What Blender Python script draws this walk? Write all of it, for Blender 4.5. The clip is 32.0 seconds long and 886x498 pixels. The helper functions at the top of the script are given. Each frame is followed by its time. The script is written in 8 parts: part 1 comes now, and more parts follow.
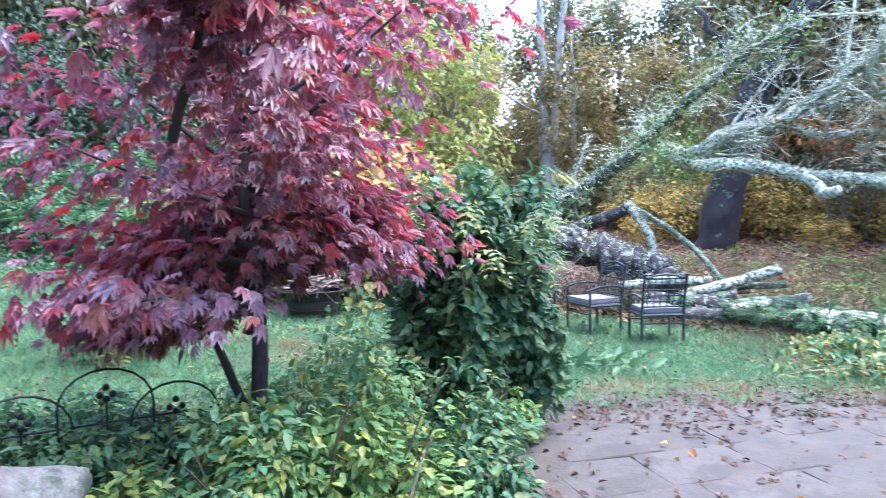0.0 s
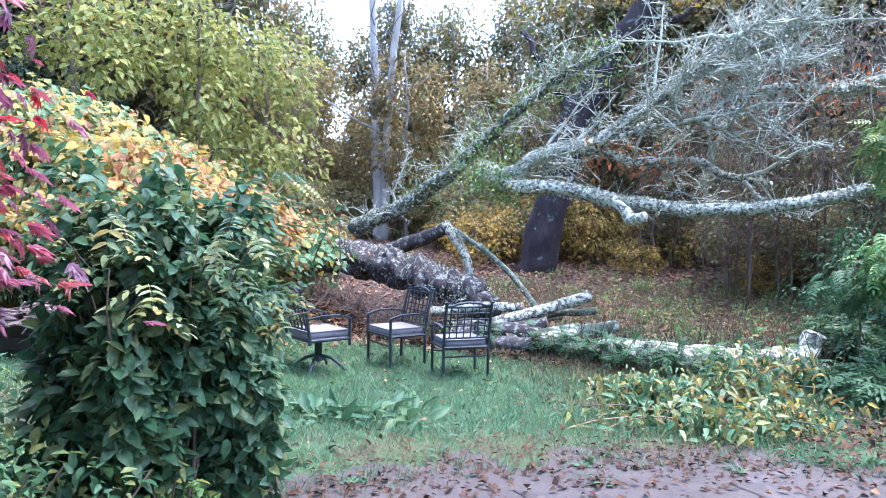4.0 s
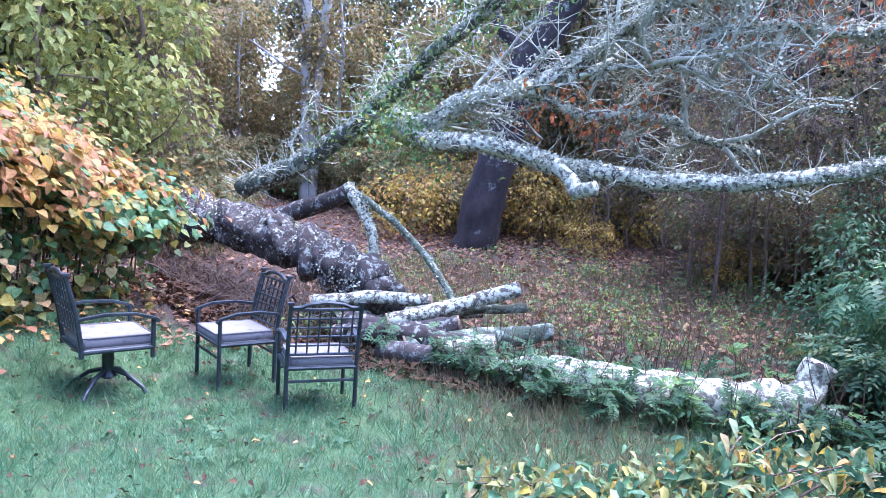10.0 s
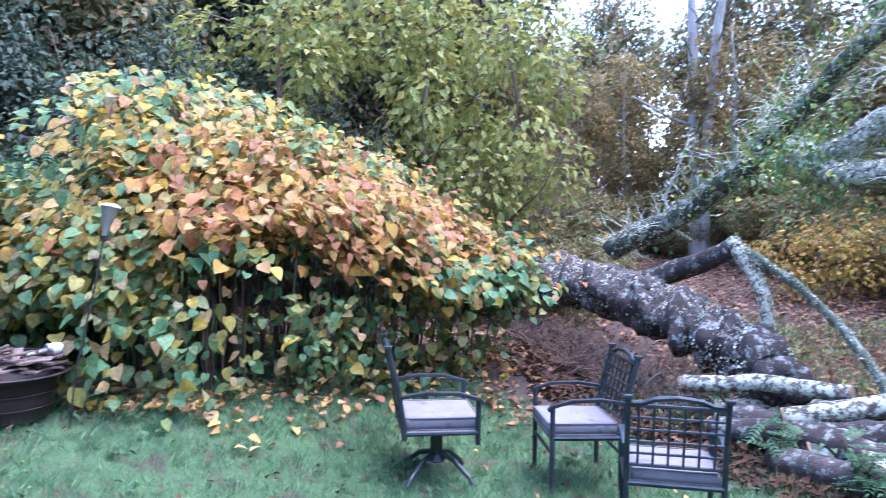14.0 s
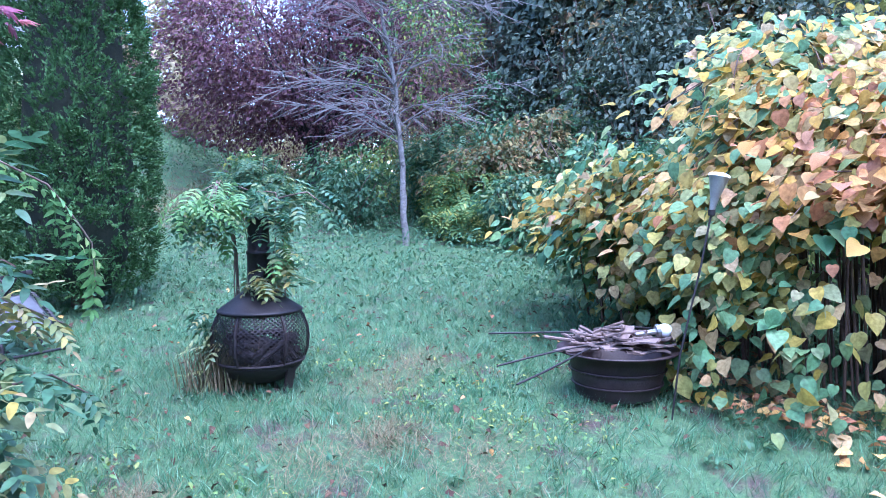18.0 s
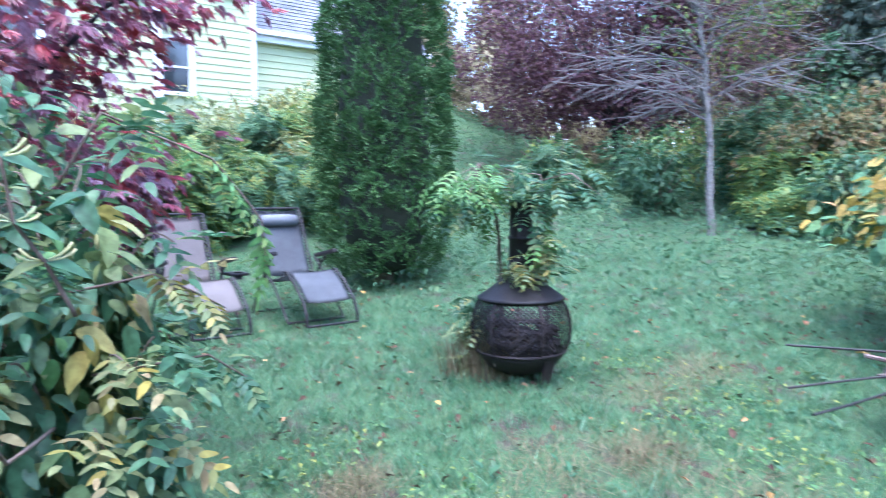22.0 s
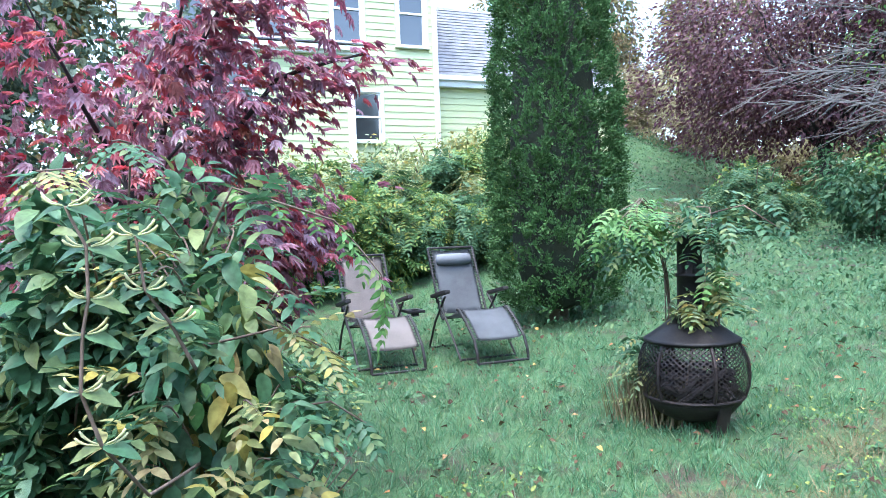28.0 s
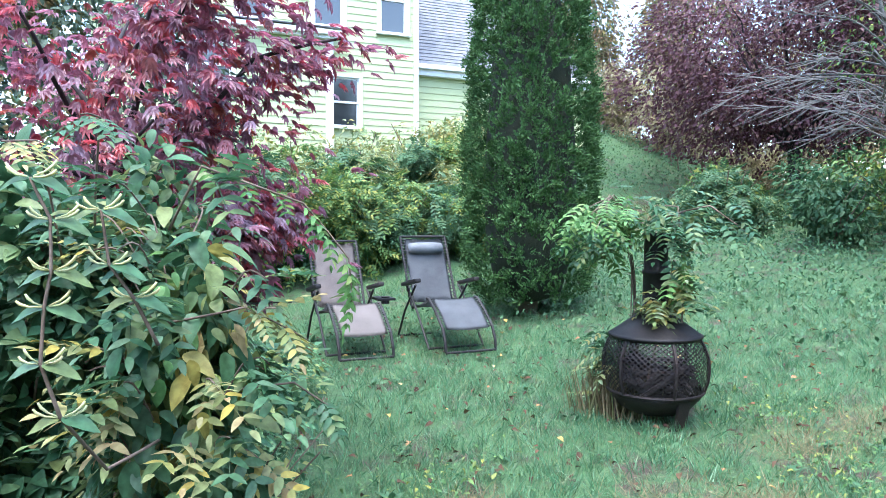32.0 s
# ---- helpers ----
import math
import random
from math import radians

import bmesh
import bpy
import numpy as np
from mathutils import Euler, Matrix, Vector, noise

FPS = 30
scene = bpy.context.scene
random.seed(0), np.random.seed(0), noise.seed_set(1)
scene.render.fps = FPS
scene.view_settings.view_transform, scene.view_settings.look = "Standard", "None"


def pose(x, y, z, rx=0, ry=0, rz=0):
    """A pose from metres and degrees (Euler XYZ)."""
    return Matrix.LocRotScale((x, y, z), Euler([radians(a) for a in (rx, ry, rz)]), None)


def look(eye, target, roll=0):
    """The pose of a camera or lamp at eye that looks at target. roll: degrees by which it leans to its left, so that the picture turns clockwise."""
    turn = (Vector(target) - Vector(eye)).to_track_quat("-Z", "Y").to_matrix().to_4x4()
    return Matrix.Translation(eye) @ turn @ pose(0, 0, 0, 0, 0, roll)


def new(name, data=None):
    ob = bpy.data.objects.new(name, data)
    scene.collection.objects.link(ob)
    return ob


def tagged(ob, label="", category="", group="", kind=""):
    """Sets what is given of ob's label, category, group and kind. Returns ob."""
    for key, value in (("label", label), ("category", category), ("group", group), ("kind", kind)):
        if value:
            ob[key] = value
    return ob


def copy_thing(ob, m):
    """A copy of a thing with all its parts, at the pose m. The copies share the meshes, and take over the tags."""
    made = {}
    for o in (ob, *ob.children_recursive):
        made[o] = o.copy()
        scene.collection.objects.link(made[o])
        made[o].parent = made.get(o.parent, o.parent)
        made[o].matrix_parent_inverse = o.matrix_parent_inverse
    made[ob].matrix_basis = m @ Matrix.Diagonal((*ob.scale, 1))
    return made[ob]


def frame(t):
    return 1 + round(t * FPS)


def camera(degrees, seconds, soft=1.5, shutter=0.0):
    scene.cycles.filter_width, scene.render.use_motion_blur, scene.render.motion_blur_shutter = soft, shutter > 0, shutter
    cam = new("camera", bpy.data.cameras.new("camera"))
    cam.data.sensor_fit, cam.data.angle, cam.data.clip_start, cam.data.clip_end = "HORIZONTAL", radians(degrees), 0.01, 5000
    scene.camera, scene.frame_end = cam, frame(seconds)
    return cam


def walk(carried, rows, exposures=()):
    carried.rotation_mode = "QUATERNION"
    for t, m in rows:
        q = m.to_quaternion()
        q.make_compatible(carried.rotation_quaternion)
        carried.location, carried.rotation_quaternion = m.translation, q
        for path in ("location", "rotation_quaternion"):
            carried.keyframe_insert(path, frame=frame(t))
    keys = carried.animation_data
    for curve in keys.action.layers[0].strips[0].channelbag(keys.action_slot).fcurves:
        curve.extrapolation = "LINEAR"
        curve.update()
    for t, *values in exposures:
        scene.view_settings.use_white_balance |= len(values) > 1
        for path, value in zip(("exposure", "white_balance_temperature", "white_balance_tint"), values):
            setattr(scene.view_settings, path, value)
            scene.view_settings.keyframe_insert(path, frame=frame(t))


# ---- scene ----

cam = camera(65.51, 32.0, soft=0.2, shutter=0.2)
PATH = [
    (0, (-1.237, -3.850, 1.480), (-1.843, -1.948, 1.365), -1.04),
    (0.5, (-1.145, -3.773, 1.494), (-2.043, -1.987, 1.427), -1.52),
    (1, (-1.061, -3.652, 1.493), (-1.925, -1.850, 1.400), -0.89),
    (1.5, (-1.049, -3.531, 1.491), (-1.733, -1.660, 1.315), -1.07),
    (2, (-1.088, -3.358, 1.515), (-1.378, -1.380, 1.457), -0.91),
    (2.5, (-1.081, -3.169, 1.507), (-1.163, -1.176, 1.369), -1.26),
    (3, (-0.999, -2.986, 1.497), (-1.123, -0.994, 1.367), -0.86),
    (3.5, (-0.896, -2.792, 1.489), (-1.060, -0.800, 1.409), 0.80),
    (5.5, (-0.684, -1.894, 1.486), (-0.868, 0.097, 1.429), 0.28),
    (6, (-0.638, -1.667, 1.489), (-0.782, 0.321, 1.321), -0.01),
    (6.5, (-0.601, -1.420, 1.490), (-0.531, 0.573, 1.328), 0.98),
    (7, (-0.571, -1.198, 1.492), (-0.394, 0.789, 1.354), 0.45),
    (7.5, (-0.531, -1.012, 1.492), (-0.367, 0.971, 1.284), 0.23),
    (8, (-0.465, -0.792, 1.496), (-0.399, 1.205, 1.391), 2.10),
    (8.5, (-0.414, -0.579, 1.499), (-0.408, 1.407, 1.268), 0.33),
    (9, (-0.350, -0.307, 1.513), (-0.232, 1.689, 1.465), -0.31),
    (9.5, (-0.265, -0.035, 1.507), (-0.127, 1.952, 1.324), -1.28),
    (10, (-0.145, 0.221, 1.504), (-0.192, 2.214, 1.343), 3.35),
    (10.5, (-0.095, 0.441, 1.497), (-0.187, 2.418, 1.213), 1.53),
    (11, (-0.098, 0.660, 1.511), (-0.139, 2.654, 1.372), 0.96),
    (11.5, (-0.032, 0.840, 1.506), (-0.218, 2.822, 1.312), 0.18),
    (12, (0.074, 1.039, 1.508), (-0.323, 2.998, 1.433), 3.81),
    (12.5, (0.094, 1.185, 1.508), (-0.461, 3.104, 1.421), -0.15),
    (13, (0.033, 1.348, 1.504), (-0.583, 3.247, 1.624), 0.80),
    (13.5, (-0.054, 1.466, 1.496), (-0.843, 3.302, 1.581), 1.55),
    (14, (-0.071, 1.527, 1.493), (-1.188, 3.186, 1.467), 0.77),
    (14.5, (-0.016, 1.599, 1.506), (-1.444, 2.998, 1.443), 1.02),
    (16.5, (-0.297, 2.110, 1.518), (-2.187, 2.762, 1.458), 0.65),
    (17, (-0.404, 2.203, 1.504), (-2.383, 2.485, 1.434), 2.00),
    (17.5, (-0.535, 2.315, 1.496), (-2.530, 2.439, 1.445), 2.70),
    (18, (-0.613, 2.341, 1.494), (-2.606, 2.455, 1.385), -0.45),
    (18.5, (-0.654, 2.319, 1.499), (-2.650, 2.412, 1.403), -0.21),
    (19, (-0.678, 2.298, 1.503), (-2.672, 2.395, 1.386), 0.12),
    (19.5, (-0.725, 2.291, 1.498), (-2.704, 2.542, 1.359), 0.71),
    (20, (-0.784, 2.301, 1.484), (-2.741, 2.686, 1.331), 0.93),
    (20.5, (-0.833, 2.381, 1.477), (-2.765, 2.872, 1.321), 0.52),
    (21, (-0.876, 2.527, 1.462), (-2.866, 2.609, 1.280), 2.96),
    (21.5, (-0.968, 2.592, 1.455), (-2.928, 2.241, 1.266), 0.49),
    (22, (-1.082, 2.631, 1.462), (-2.924, 1.864, 1.323), -0.32),
    (22.5, (-1.157, 2.737, 1.433), (-2.610, 1.365, 1.373), -0.52),
    (23, (-1.221, 2.831, 1.417), (-2.692, 1.491, 1.218), -1.02),
    (23.5, (-1.264, 2.836, 1.433), (-2.733, 1.495, 1.218), -0.39),
    (24, (-1.275, 2.805, 1.457), (-2.804, 1.521, 1.335), -1.49),
    (24.5, (-1.275, 2.801, 1.467), (-2.799, 1.505, 1.452), -1.56),
    (25, (-1.279, 2.792, 1.471), (-2.799, 1.493, 1.456), -1.13),
    (25.5, (-1.279, 2.796, 1.471), (-2.820, 1.521, 1.460), -1.30),
    (27.5, (-1.186, 2.834, 1.516), (-2.759, 1.600, 1.485), -1.80),
    (28, (-1.171, 2.838, 1.515), (-2.738, 1.596, 1.480), -2.14),
    (28.5, (-1.150, 2.818, 1.503), (-2.540, 1.379, 1.475), -2.40),
    (29, (-1.139, 2.789, 1.491), (-2.463, 1.291, 1.448), -3.30),
    (29.5, (-1.157, 2.777, 1.495), (-2.531, 1.327, 1.424), -3.40),
    (30, (-1.177, 2.807, 1.495), (-2.649, 1.454, 1.439), -2.49),
    (30.5, (-1.190, 2.841, 1.494), (-2.702, 1.533, 1.415), -2.02),
    (31, (-1.188, 2.861, 1.497), (-2.736, 1.598, 1.409), -1.92),
    (31.5, (-1.175, 2.872, 1.499), (-2.781, 1.682, 1.424), -0.19),
    (32, (-1.162, 2.868, 1.509), (-2.774, 1.686, 1.443), 0.12),
]
walk(cam, [(t, look(eye, target, roll)) for t, eye, target, roll in PATH],
     exposures=[(0, 3.42, 5800, 11), (3, 3.22, 5800, 16), (7, 3.12, 5600, 29), (9, 3.2, 5500, 29), (13, 3.0, 5450, 28), (15, 2.92, 5350, 27), (17.5, 3.15, 4920, 27), (20.5, 3.17, 5050, 26), (22, 3.17, 5350, 18), (23, 3.2, 6100, 8), (26, 3.15, 6050, 8), (32, 3.12, 6050, 8)])

# ---------------------------------------------------------------- world and light
world = bpy.data.worlds.new("sky")
scene.world = world
world.use_nodes = True
wn = world.node_tree
sky = wn.nodes.new("ShaderNodeTexSky")
sky.sky_type, sky.sun_disc = "NISHITA", False
sky.sun_elevation, sky.sun_rotation = radians(72), radians(69)
sky.air_density, sky.dust_density = 1.0, 1.6
wn.nodes["Background"].inputs["Strength"].default_value = 0.15
wn.links.new(sky.outputs["Color"], wn.nodes["Background"].inputs["Color"])
sun = new("sun", bpy.data.lights.new("sun", "SUN"))
sun.data.energy, sun.data.angle, sun.data.color = 0.9, radians(50), (1.0, 0.97, 0.93)
sun.matrix_world = look((2.4, 0.9, 8), (0, 0, 0))

# ---------------------------------------------------------------- materials
def node(nt, kind, **put):
    n = nt.nodes.new("ShaderNode" + kind)
    for key, value in put.items():
        n.inputs[key].default_value = value
    return n


def ramp(nt, source, stops, smooth=False):
    r = nt.nodes.new("ShaderNodeValToRGB")
    el = r.color_ramp.elements
    while len(el) < len(stops):
        el.new(0.5)
    for e, (p, c) in zip(el, stops):
        e.position, e.color = p, (*c, 1)
    r.color_ramp.interpolation = "LINEAR" if not smooth else "EASE"
    nt.links.new(source, r.inputs["Fac"])
    return r.outputs["Color"]


def even(colors):
    n = max(1, len(colors) - 1)
    return [(i / n, c) for i, c in enumerate(colors)]


def leaf_stuff(name, colors, rough=0.55, thin=0.4, gloss=0.25, through_tint=None):
    """Leaves: a colour for each leaf out of a row of colours, blotches and a little light through the blade."""
    m = bpy.data.materials.new(name)
    m.use_nodes = True
    nt = m.node_tree
    b = nt.nodes["Principled BSDF"]
    geo, info = node(nt, "NewGeometry"), node(nt, "ObjectInfo")
    add = nt.nodes.new("ShaderNodeMath")
    nt.links.new(geo.outputs["Random Per Island"], add.inputs[0])
    nt.links.new(info.outputs["Random"], add.inputs[1])
    wrap = nt.nodes.new("ShaderNodeMath")
    wrap.operation = "FRACT"
    nt.links.new(add.outputs[0], wrap.inputs[0])
    base = ramp(nt, wrap.outputs[0], even(colors))
    tc = node(nt, "TexCoord")
    nz = node(nt, "TexNoise", Scale=38.0, Detail=3.0)
    nt.links.new(tc.outputs["Object"], nz.inputs["Vector"])
    tone = ramp(nt, nz.outputs["Fac"], [(0.3, (0.62, 0.6, 0.55)), (0.7, (1.2, 1.2, 1.15))])
    mix = nt.nodes.new("ShaderNodeMix")
    mix.data_type, mix.blend_type = "RGBA", "MULTIPLY"
    mix.inputs["Factor"].default_value = 1.0
    nt.links.new(base, mix.inputs["A"])
    nt.links.new(tone, mix.inputs["B"])
    nt.links.new(mix.outputs["Result"], b.inputs["Base Color"])
    b.inputs["Roughness"].default_value = rough
    b.inputs["Specular IOR Level"].default_value = gloss
    tr = node(nt, "BsdfTranslucent")
    if through_tint:
        tint = nt.nodes.new("ShaderNodeMix")
        tint.data_type, tint.blend_type = "RGBA", "MULTIPLY"
        tint.inputs["Factor"].default_value = 1.0
        nt.links.new(mix.outputs["Result"], tint.inputs["A"])
        tint.inputs["B"].default_value = (*through_tint, 1)
        nt.links.new(tint.outputs["Result"], tr.inputs["Color"])
    else:
        nt.links.new(mix.outputs["Result"], tr.inputs["Color"])
    both = node(nt, "MixShader", Fac=thin)
    nt.links.new(b.outputs[0], both.inputs[1])
    nt.links.new(tr.outputs[0], both.inputs[2])
    nt.links.new(both.outputs[0], nt.nodes["Material Output"].inputs["Surface"])
    return m


def stuff(name, colors, scale=6.0, fine=60.0, rough=0.8, metal=0.0, bump=0.3, stretch=(1, 1, 1), spots=None, spread=(0.3, 0.7), gloss=0.5):
    """A solid surface: two scales of colour, relief, and now and then spots of another colour (colour, scale, share)."""
    m = bpy.data.materials.new(name)
    m.use_nodes = True
    nt = m.node_tree
    b = nt.nodes["Principled BSDF"]
    tc = node(nt, "TexCoord")
    mp = node(nt, "Mapping")
    mp.inputs["Scale"].default_value = stretch
    nt.links.new(tc.outputs["Object"], mp.inputs["Vector"])
    big = node(nt, "TexNoise", Scale=scale, Detail=5.0, Roughness=0.6)
    small = node(nt, "TexNoise", Scale=fine, Detail=4.0, Roughness=0.65)
    for n in (big, small):
        nt.links.new(mp.outputs[0], n.inputs["Vector"])
    add = nt.nodes.new("ShaderNodeMix")
    add.inputs["Factor"].default_value = 0.42
    nt.links.new(big.outputs["Fac"], add.inputs["A"])
    nt.links.new(small.outputs["Fac"], add.inputs["B"])
    info = node(nt, "ObjectInfo")
    shift = nt.nodes.new("ShaderNodeMath")
    shift.operation = "MULTIPLY_ADD"
    shift.inputs[1].default_value = 0.14
    nt.links.new(info.outputs["Random"], shift.inputs[0])
    nt.links.new(add.outputs["Result"], shift.inputs[2])
    lo, hi = spread
    n = max(1, len(colors) - 1)
    col = ramp(nt, shift.outputs[0], [(lo + 0.07 + (hi - lo) * i / n, c) for i, c in enumerate(colors)])
    if spots:
        tint, size, share = spots
        sp = node(nt, "TexNoise", Scale=size, Detail=6.0, Roughness=0.7)
        nt.links.new(tc.outputs["Object"], sp.inputs["Vector"])
        mask = ramp(nt, sp.outputs["Fac"], [(1 - share - 0.04, (0, 0, 0)), (1 - share + 0.04, (1, 1, 1))])
        mix = nt.nodes.new("ShaderNodeMix")
        mix.data_type = "RGBA"
        nt.links.new(mask, mix.inputs["Factor"])
        nt.links.new(col, mix.inputs["A"])
        mix.inputs["B"].default_value = (*tint, 1)
        col = mix.outputs["Result"]
    nt.links.new(col, b.inputs["Base Color"])
    b.inputs["Roughness"].default_value, b.inputs["Metallic"].default_value = rough, metal
    b.inputs["Specular IOR Level"].default_value = gloss
    if bump:
        bp = node(nt, "Bump", Strength=bump, Distance=0.02)
        nt.links.new(add.outputs["Result"], bp.inputs["Height"])
        nt.links.new(bp.outputs[0], b.inputs["Normal"])
    return m


# ---------------------------------------------------------------- mesh tools
rng = np.random.default_rng(7)


def thing(name, at=(0, 0, 0), turn=0.0, label="", category="", group="", kind=""):
    """A thing with parts: an empty at its base."""
    e = new(name)
    e.matrix_basis = pose(*at, 0, 0, turn)
    return tagged(e, label, category, group, kind)


def part(name, bm, material, parent=None, label="", smooth=False):
    """Links a bmesh (or a mesh) as one mesh object under a thing or a part."""
    if isinstance(bm, bmesh.types.BMesh):
        me = bpy.data.meshes.new(name)
        bm.to_mesh(me)
        bm.free()
    else:
        me = bm
    if not me.materials:
        me.materials.append(material)
    if smooth:
        me.polygons.foreach_set("use_smooth", [True] * len(me.polygons))
    ob = new(name, me)
    ob.parent = parent
    return tagged(ob, label)


def raw(name, verts, faces):
    """A mesh from numpy rows: verts (n, 3), faces (m, 3 or 4)."""
    me = bpy.data.meshes.new(name)
    verts, faces = np.asarray(verts, np.float32), np.asarray(faces, np.int32)
    k = faces.shape[1]
    me.vertices.add(len(verts))
    me.vertices.foreach_set("co", verts.ravel())
    me.loops.add(faces.size)
    me.loops.foreach_set("vertex_index", faces.ravel())
    me.polygons.add(len(faces))
    me.polygons.foreach_set("loop_start", np.arange(0, faces.size, k, dtype=np.int32))
    me.polygons.foreach_set("loop_total", np.full(len(faces), k, np.int32))
    me.update(calc_edges=True)
    return me


def box(bm, size, at=(0, 0, 0), turn=None, bevel=0.0):
    """A box in bm, bevelled."""
    m = Matrix.Translation(at) @ (turn or Matrix()) @ Matrix.Diagonal((*size, 1))
    made = bmesh.ops.create_cube(bm, size=1.0, matrix=m)["verts"]
    if bevel:
        edges = {e for v in made for e in v.link_edges}
        bmesh.ops.bevel(bm, geom=list(edges), offset=bevel, segments=2, profile=0.7, affect="EDGES")


def tube(bm, pts, radii, sides=8, rough=0.0, caps=True, seed=0):
    """A tube along points, tapered, its skin uneven."""
    pts = [Vector(p) for p in pts]
    if not hasattr(radii, "__len__"):
        radii = [radii] * len(pts)
    rings, up = [], Vector((0.13, 0.21, 0.97))
    for i, p in enumerate(pts):
        d = (pts[min(i + 1, len(pts) - 1)] - pts[max(i - 1, 0)]).normalized()
        if abs(d.dot(up)) > 0.97:
            up = Vector((0.9, 0.3, 0.1))
        a = (up - d * up.dot(d)).normalized()
        up = a
        b = d.cross(a)
        ring = []
        for k in range(sides):
            t = 2 * math.pi * k / sides
            r = radii[i]
            if rough:
                r *= 1 + rough * noise.noise(Vector((p.x * 5 + math.cos(t) * 1.3 + seed, p.y * 5 + math.sin(t) * 1.3, p.z * 5)))
            ring.append(bm.verts.new(p + (a * math.cos(t) + b * math.sin(t)) * r))
        rings.append(ring)
    for r0, r1 in zip(rings, rings[1:]):
        for k in range(sides):
            bm.faces.new((r0[k], r0[(k + 1) % sides], r1[(k + 1) % sides], r1[k]))
    if caps:
        bm.faces.new(rings[0][::-1])
        bm.faces.new(rings[-1])
    return bm


def wander(a, b, n=8, sway=0.1, sag=0.0, seed=0):
    """Points from a to b that wander off the straight line."""
    a, b = Vector(a), Vector(b)
    out = []
    for i in range(n + 1):
        t = i / n
        p = a.lerp(b, t)
        w = math.sin(math.pi * t) if sag else min(1, 3 * t)
        q = Vector((p.x * 1.1 + seed * 7.3, p.y * 1.1, p.z * 1.1 + seed * 3.1))
        p = p + noise.noise_vector(q) * sway * w
        p.z -= sag * math.sin(math.pi * t)
        out.append(p)
    return out


def lathe(bm, profile, sides=32, at=(0, 0, 0)):
    """Turns (radius, height) pairs round the upright axis."""
    rings = []
    for r, z in profile:
        rings.append([bm.verts.new((at[0] + r * math.cos(2 * math.pi * k / sides), at[1] + r * math.sin(2 * math.pi * k / sides), at[2] + z)) for k in range(sides)])
    for r0, r1 in zip(rings, rings[1:]):
        for k in range(sides):
            bm.faces.new((r0[k], r0[(k + 1) % sides], r1[(k + 1) % sides], r1[k]))
    return bm


# Leaf blades: verts with y along the midrib and z up; triangles.
def blade(width, fold=0.12, droop=0.18, neck=0.3):
    v = [(0, 0, 0), (-width / 2, neck, fold), (-width * 0.36, 0.68, fold * 0.6 - droop * 0.4), (0, 1, -droop), (width * 0.36, 0.68, fold * 0.6 - droop * 0.4), (width / 2, neck, fold), (0, 0.5, -droop * 0.2)]
    f = [(0, 6, 1), (1, 6, 2), (2, 6, 3), (3, 6, 4), (4, 6, 5), (5, 6, 0)]
    return np.array(v), np.array(f)


def oval_leaf(width=0.46, fold=0.09, droop=0.25):
    """An oval blade with a short point, folded along its rib and a little wavy."""
    half = [(0.30, 0.08), (0.46, 0.24), (0.50, 0.44), (0.42, 0.66), (0.22, 0.87)]
    v = [(0, 0, 0), (0, 0.45, -droop * 0.15), (0, 1.03, -droop)]
    for s in (-1, 1):
        v += [(s * x * width, y, fold * x * 1.6 - droop * y * y + 0.018 * math.sin(11 * y + 2 * s)) for x, y in half]
    f = []
    for a in (3, 8):
        line = [0, *range(a, a + 5), 2]
        f += [(1, p, q) if a == 8 else (1, q, p) for p, q in zip(line, line[1:])]
    return np.array(v), np.array(f)


def heart_leaf(width=0.84, fold=0.1, droop=0.24):
    """A broad heart-shaped blade with a drawn-out tip."""
    half = [(0.20, -0.07), (0.42, 0.02), (0.54, 0.20), (0.53, 0.43), (0.39, 0.67), (0.18, 0.87)]
    v = [(0, 0, 0), (0, 0.45, -droop * 0.15), (0, 1.04, -droop)]
    for s in (-1, 1):
        v += [(s * x * width, y, fold * x * 2 - droop * y * y + 0.02 * math.sin(9 * y + s)) for x, y in half]
    f = []
    for a in (3, 9):
        line = [0, *range(a, a + 6), 2]
        f += [(1, p, q) if a == 9 else (1, q, p) for p, q in zip(line, line[1:])]
    return np.array(v), np.array(f)


def palm_leaf(lobes=7):
    """A maple leaf: pointed lobes out of one point."""
    v, f = [(0, 0, 0)], []
    for k in range(lobes):
        s = k - (lobes - 1) / 2
        t = s * (2.2 / (lobes - 1) * 2) * 0.62
        ln = 1.0 - 0.09 * s * s * (9 / lobes)
        ln = max(ln, 0.35)
        d, n = np.array((math.sin(t), math.cos(t))), np.array((math.cos(t), -math.sin(t)))
        i = len(v)
        for along, side, z in ((0.45, -0.135, 0.04), (1.0, 0, -0.2), (0.45, 0.135, 0.04)):
            q = d * along * ln + n * side
            v.append((q[0], q[1] + 0.1, z))
        f += [(0, i + 1, i), (0, i + 2, i + 1)]
    return np.array(v), np.array(f)


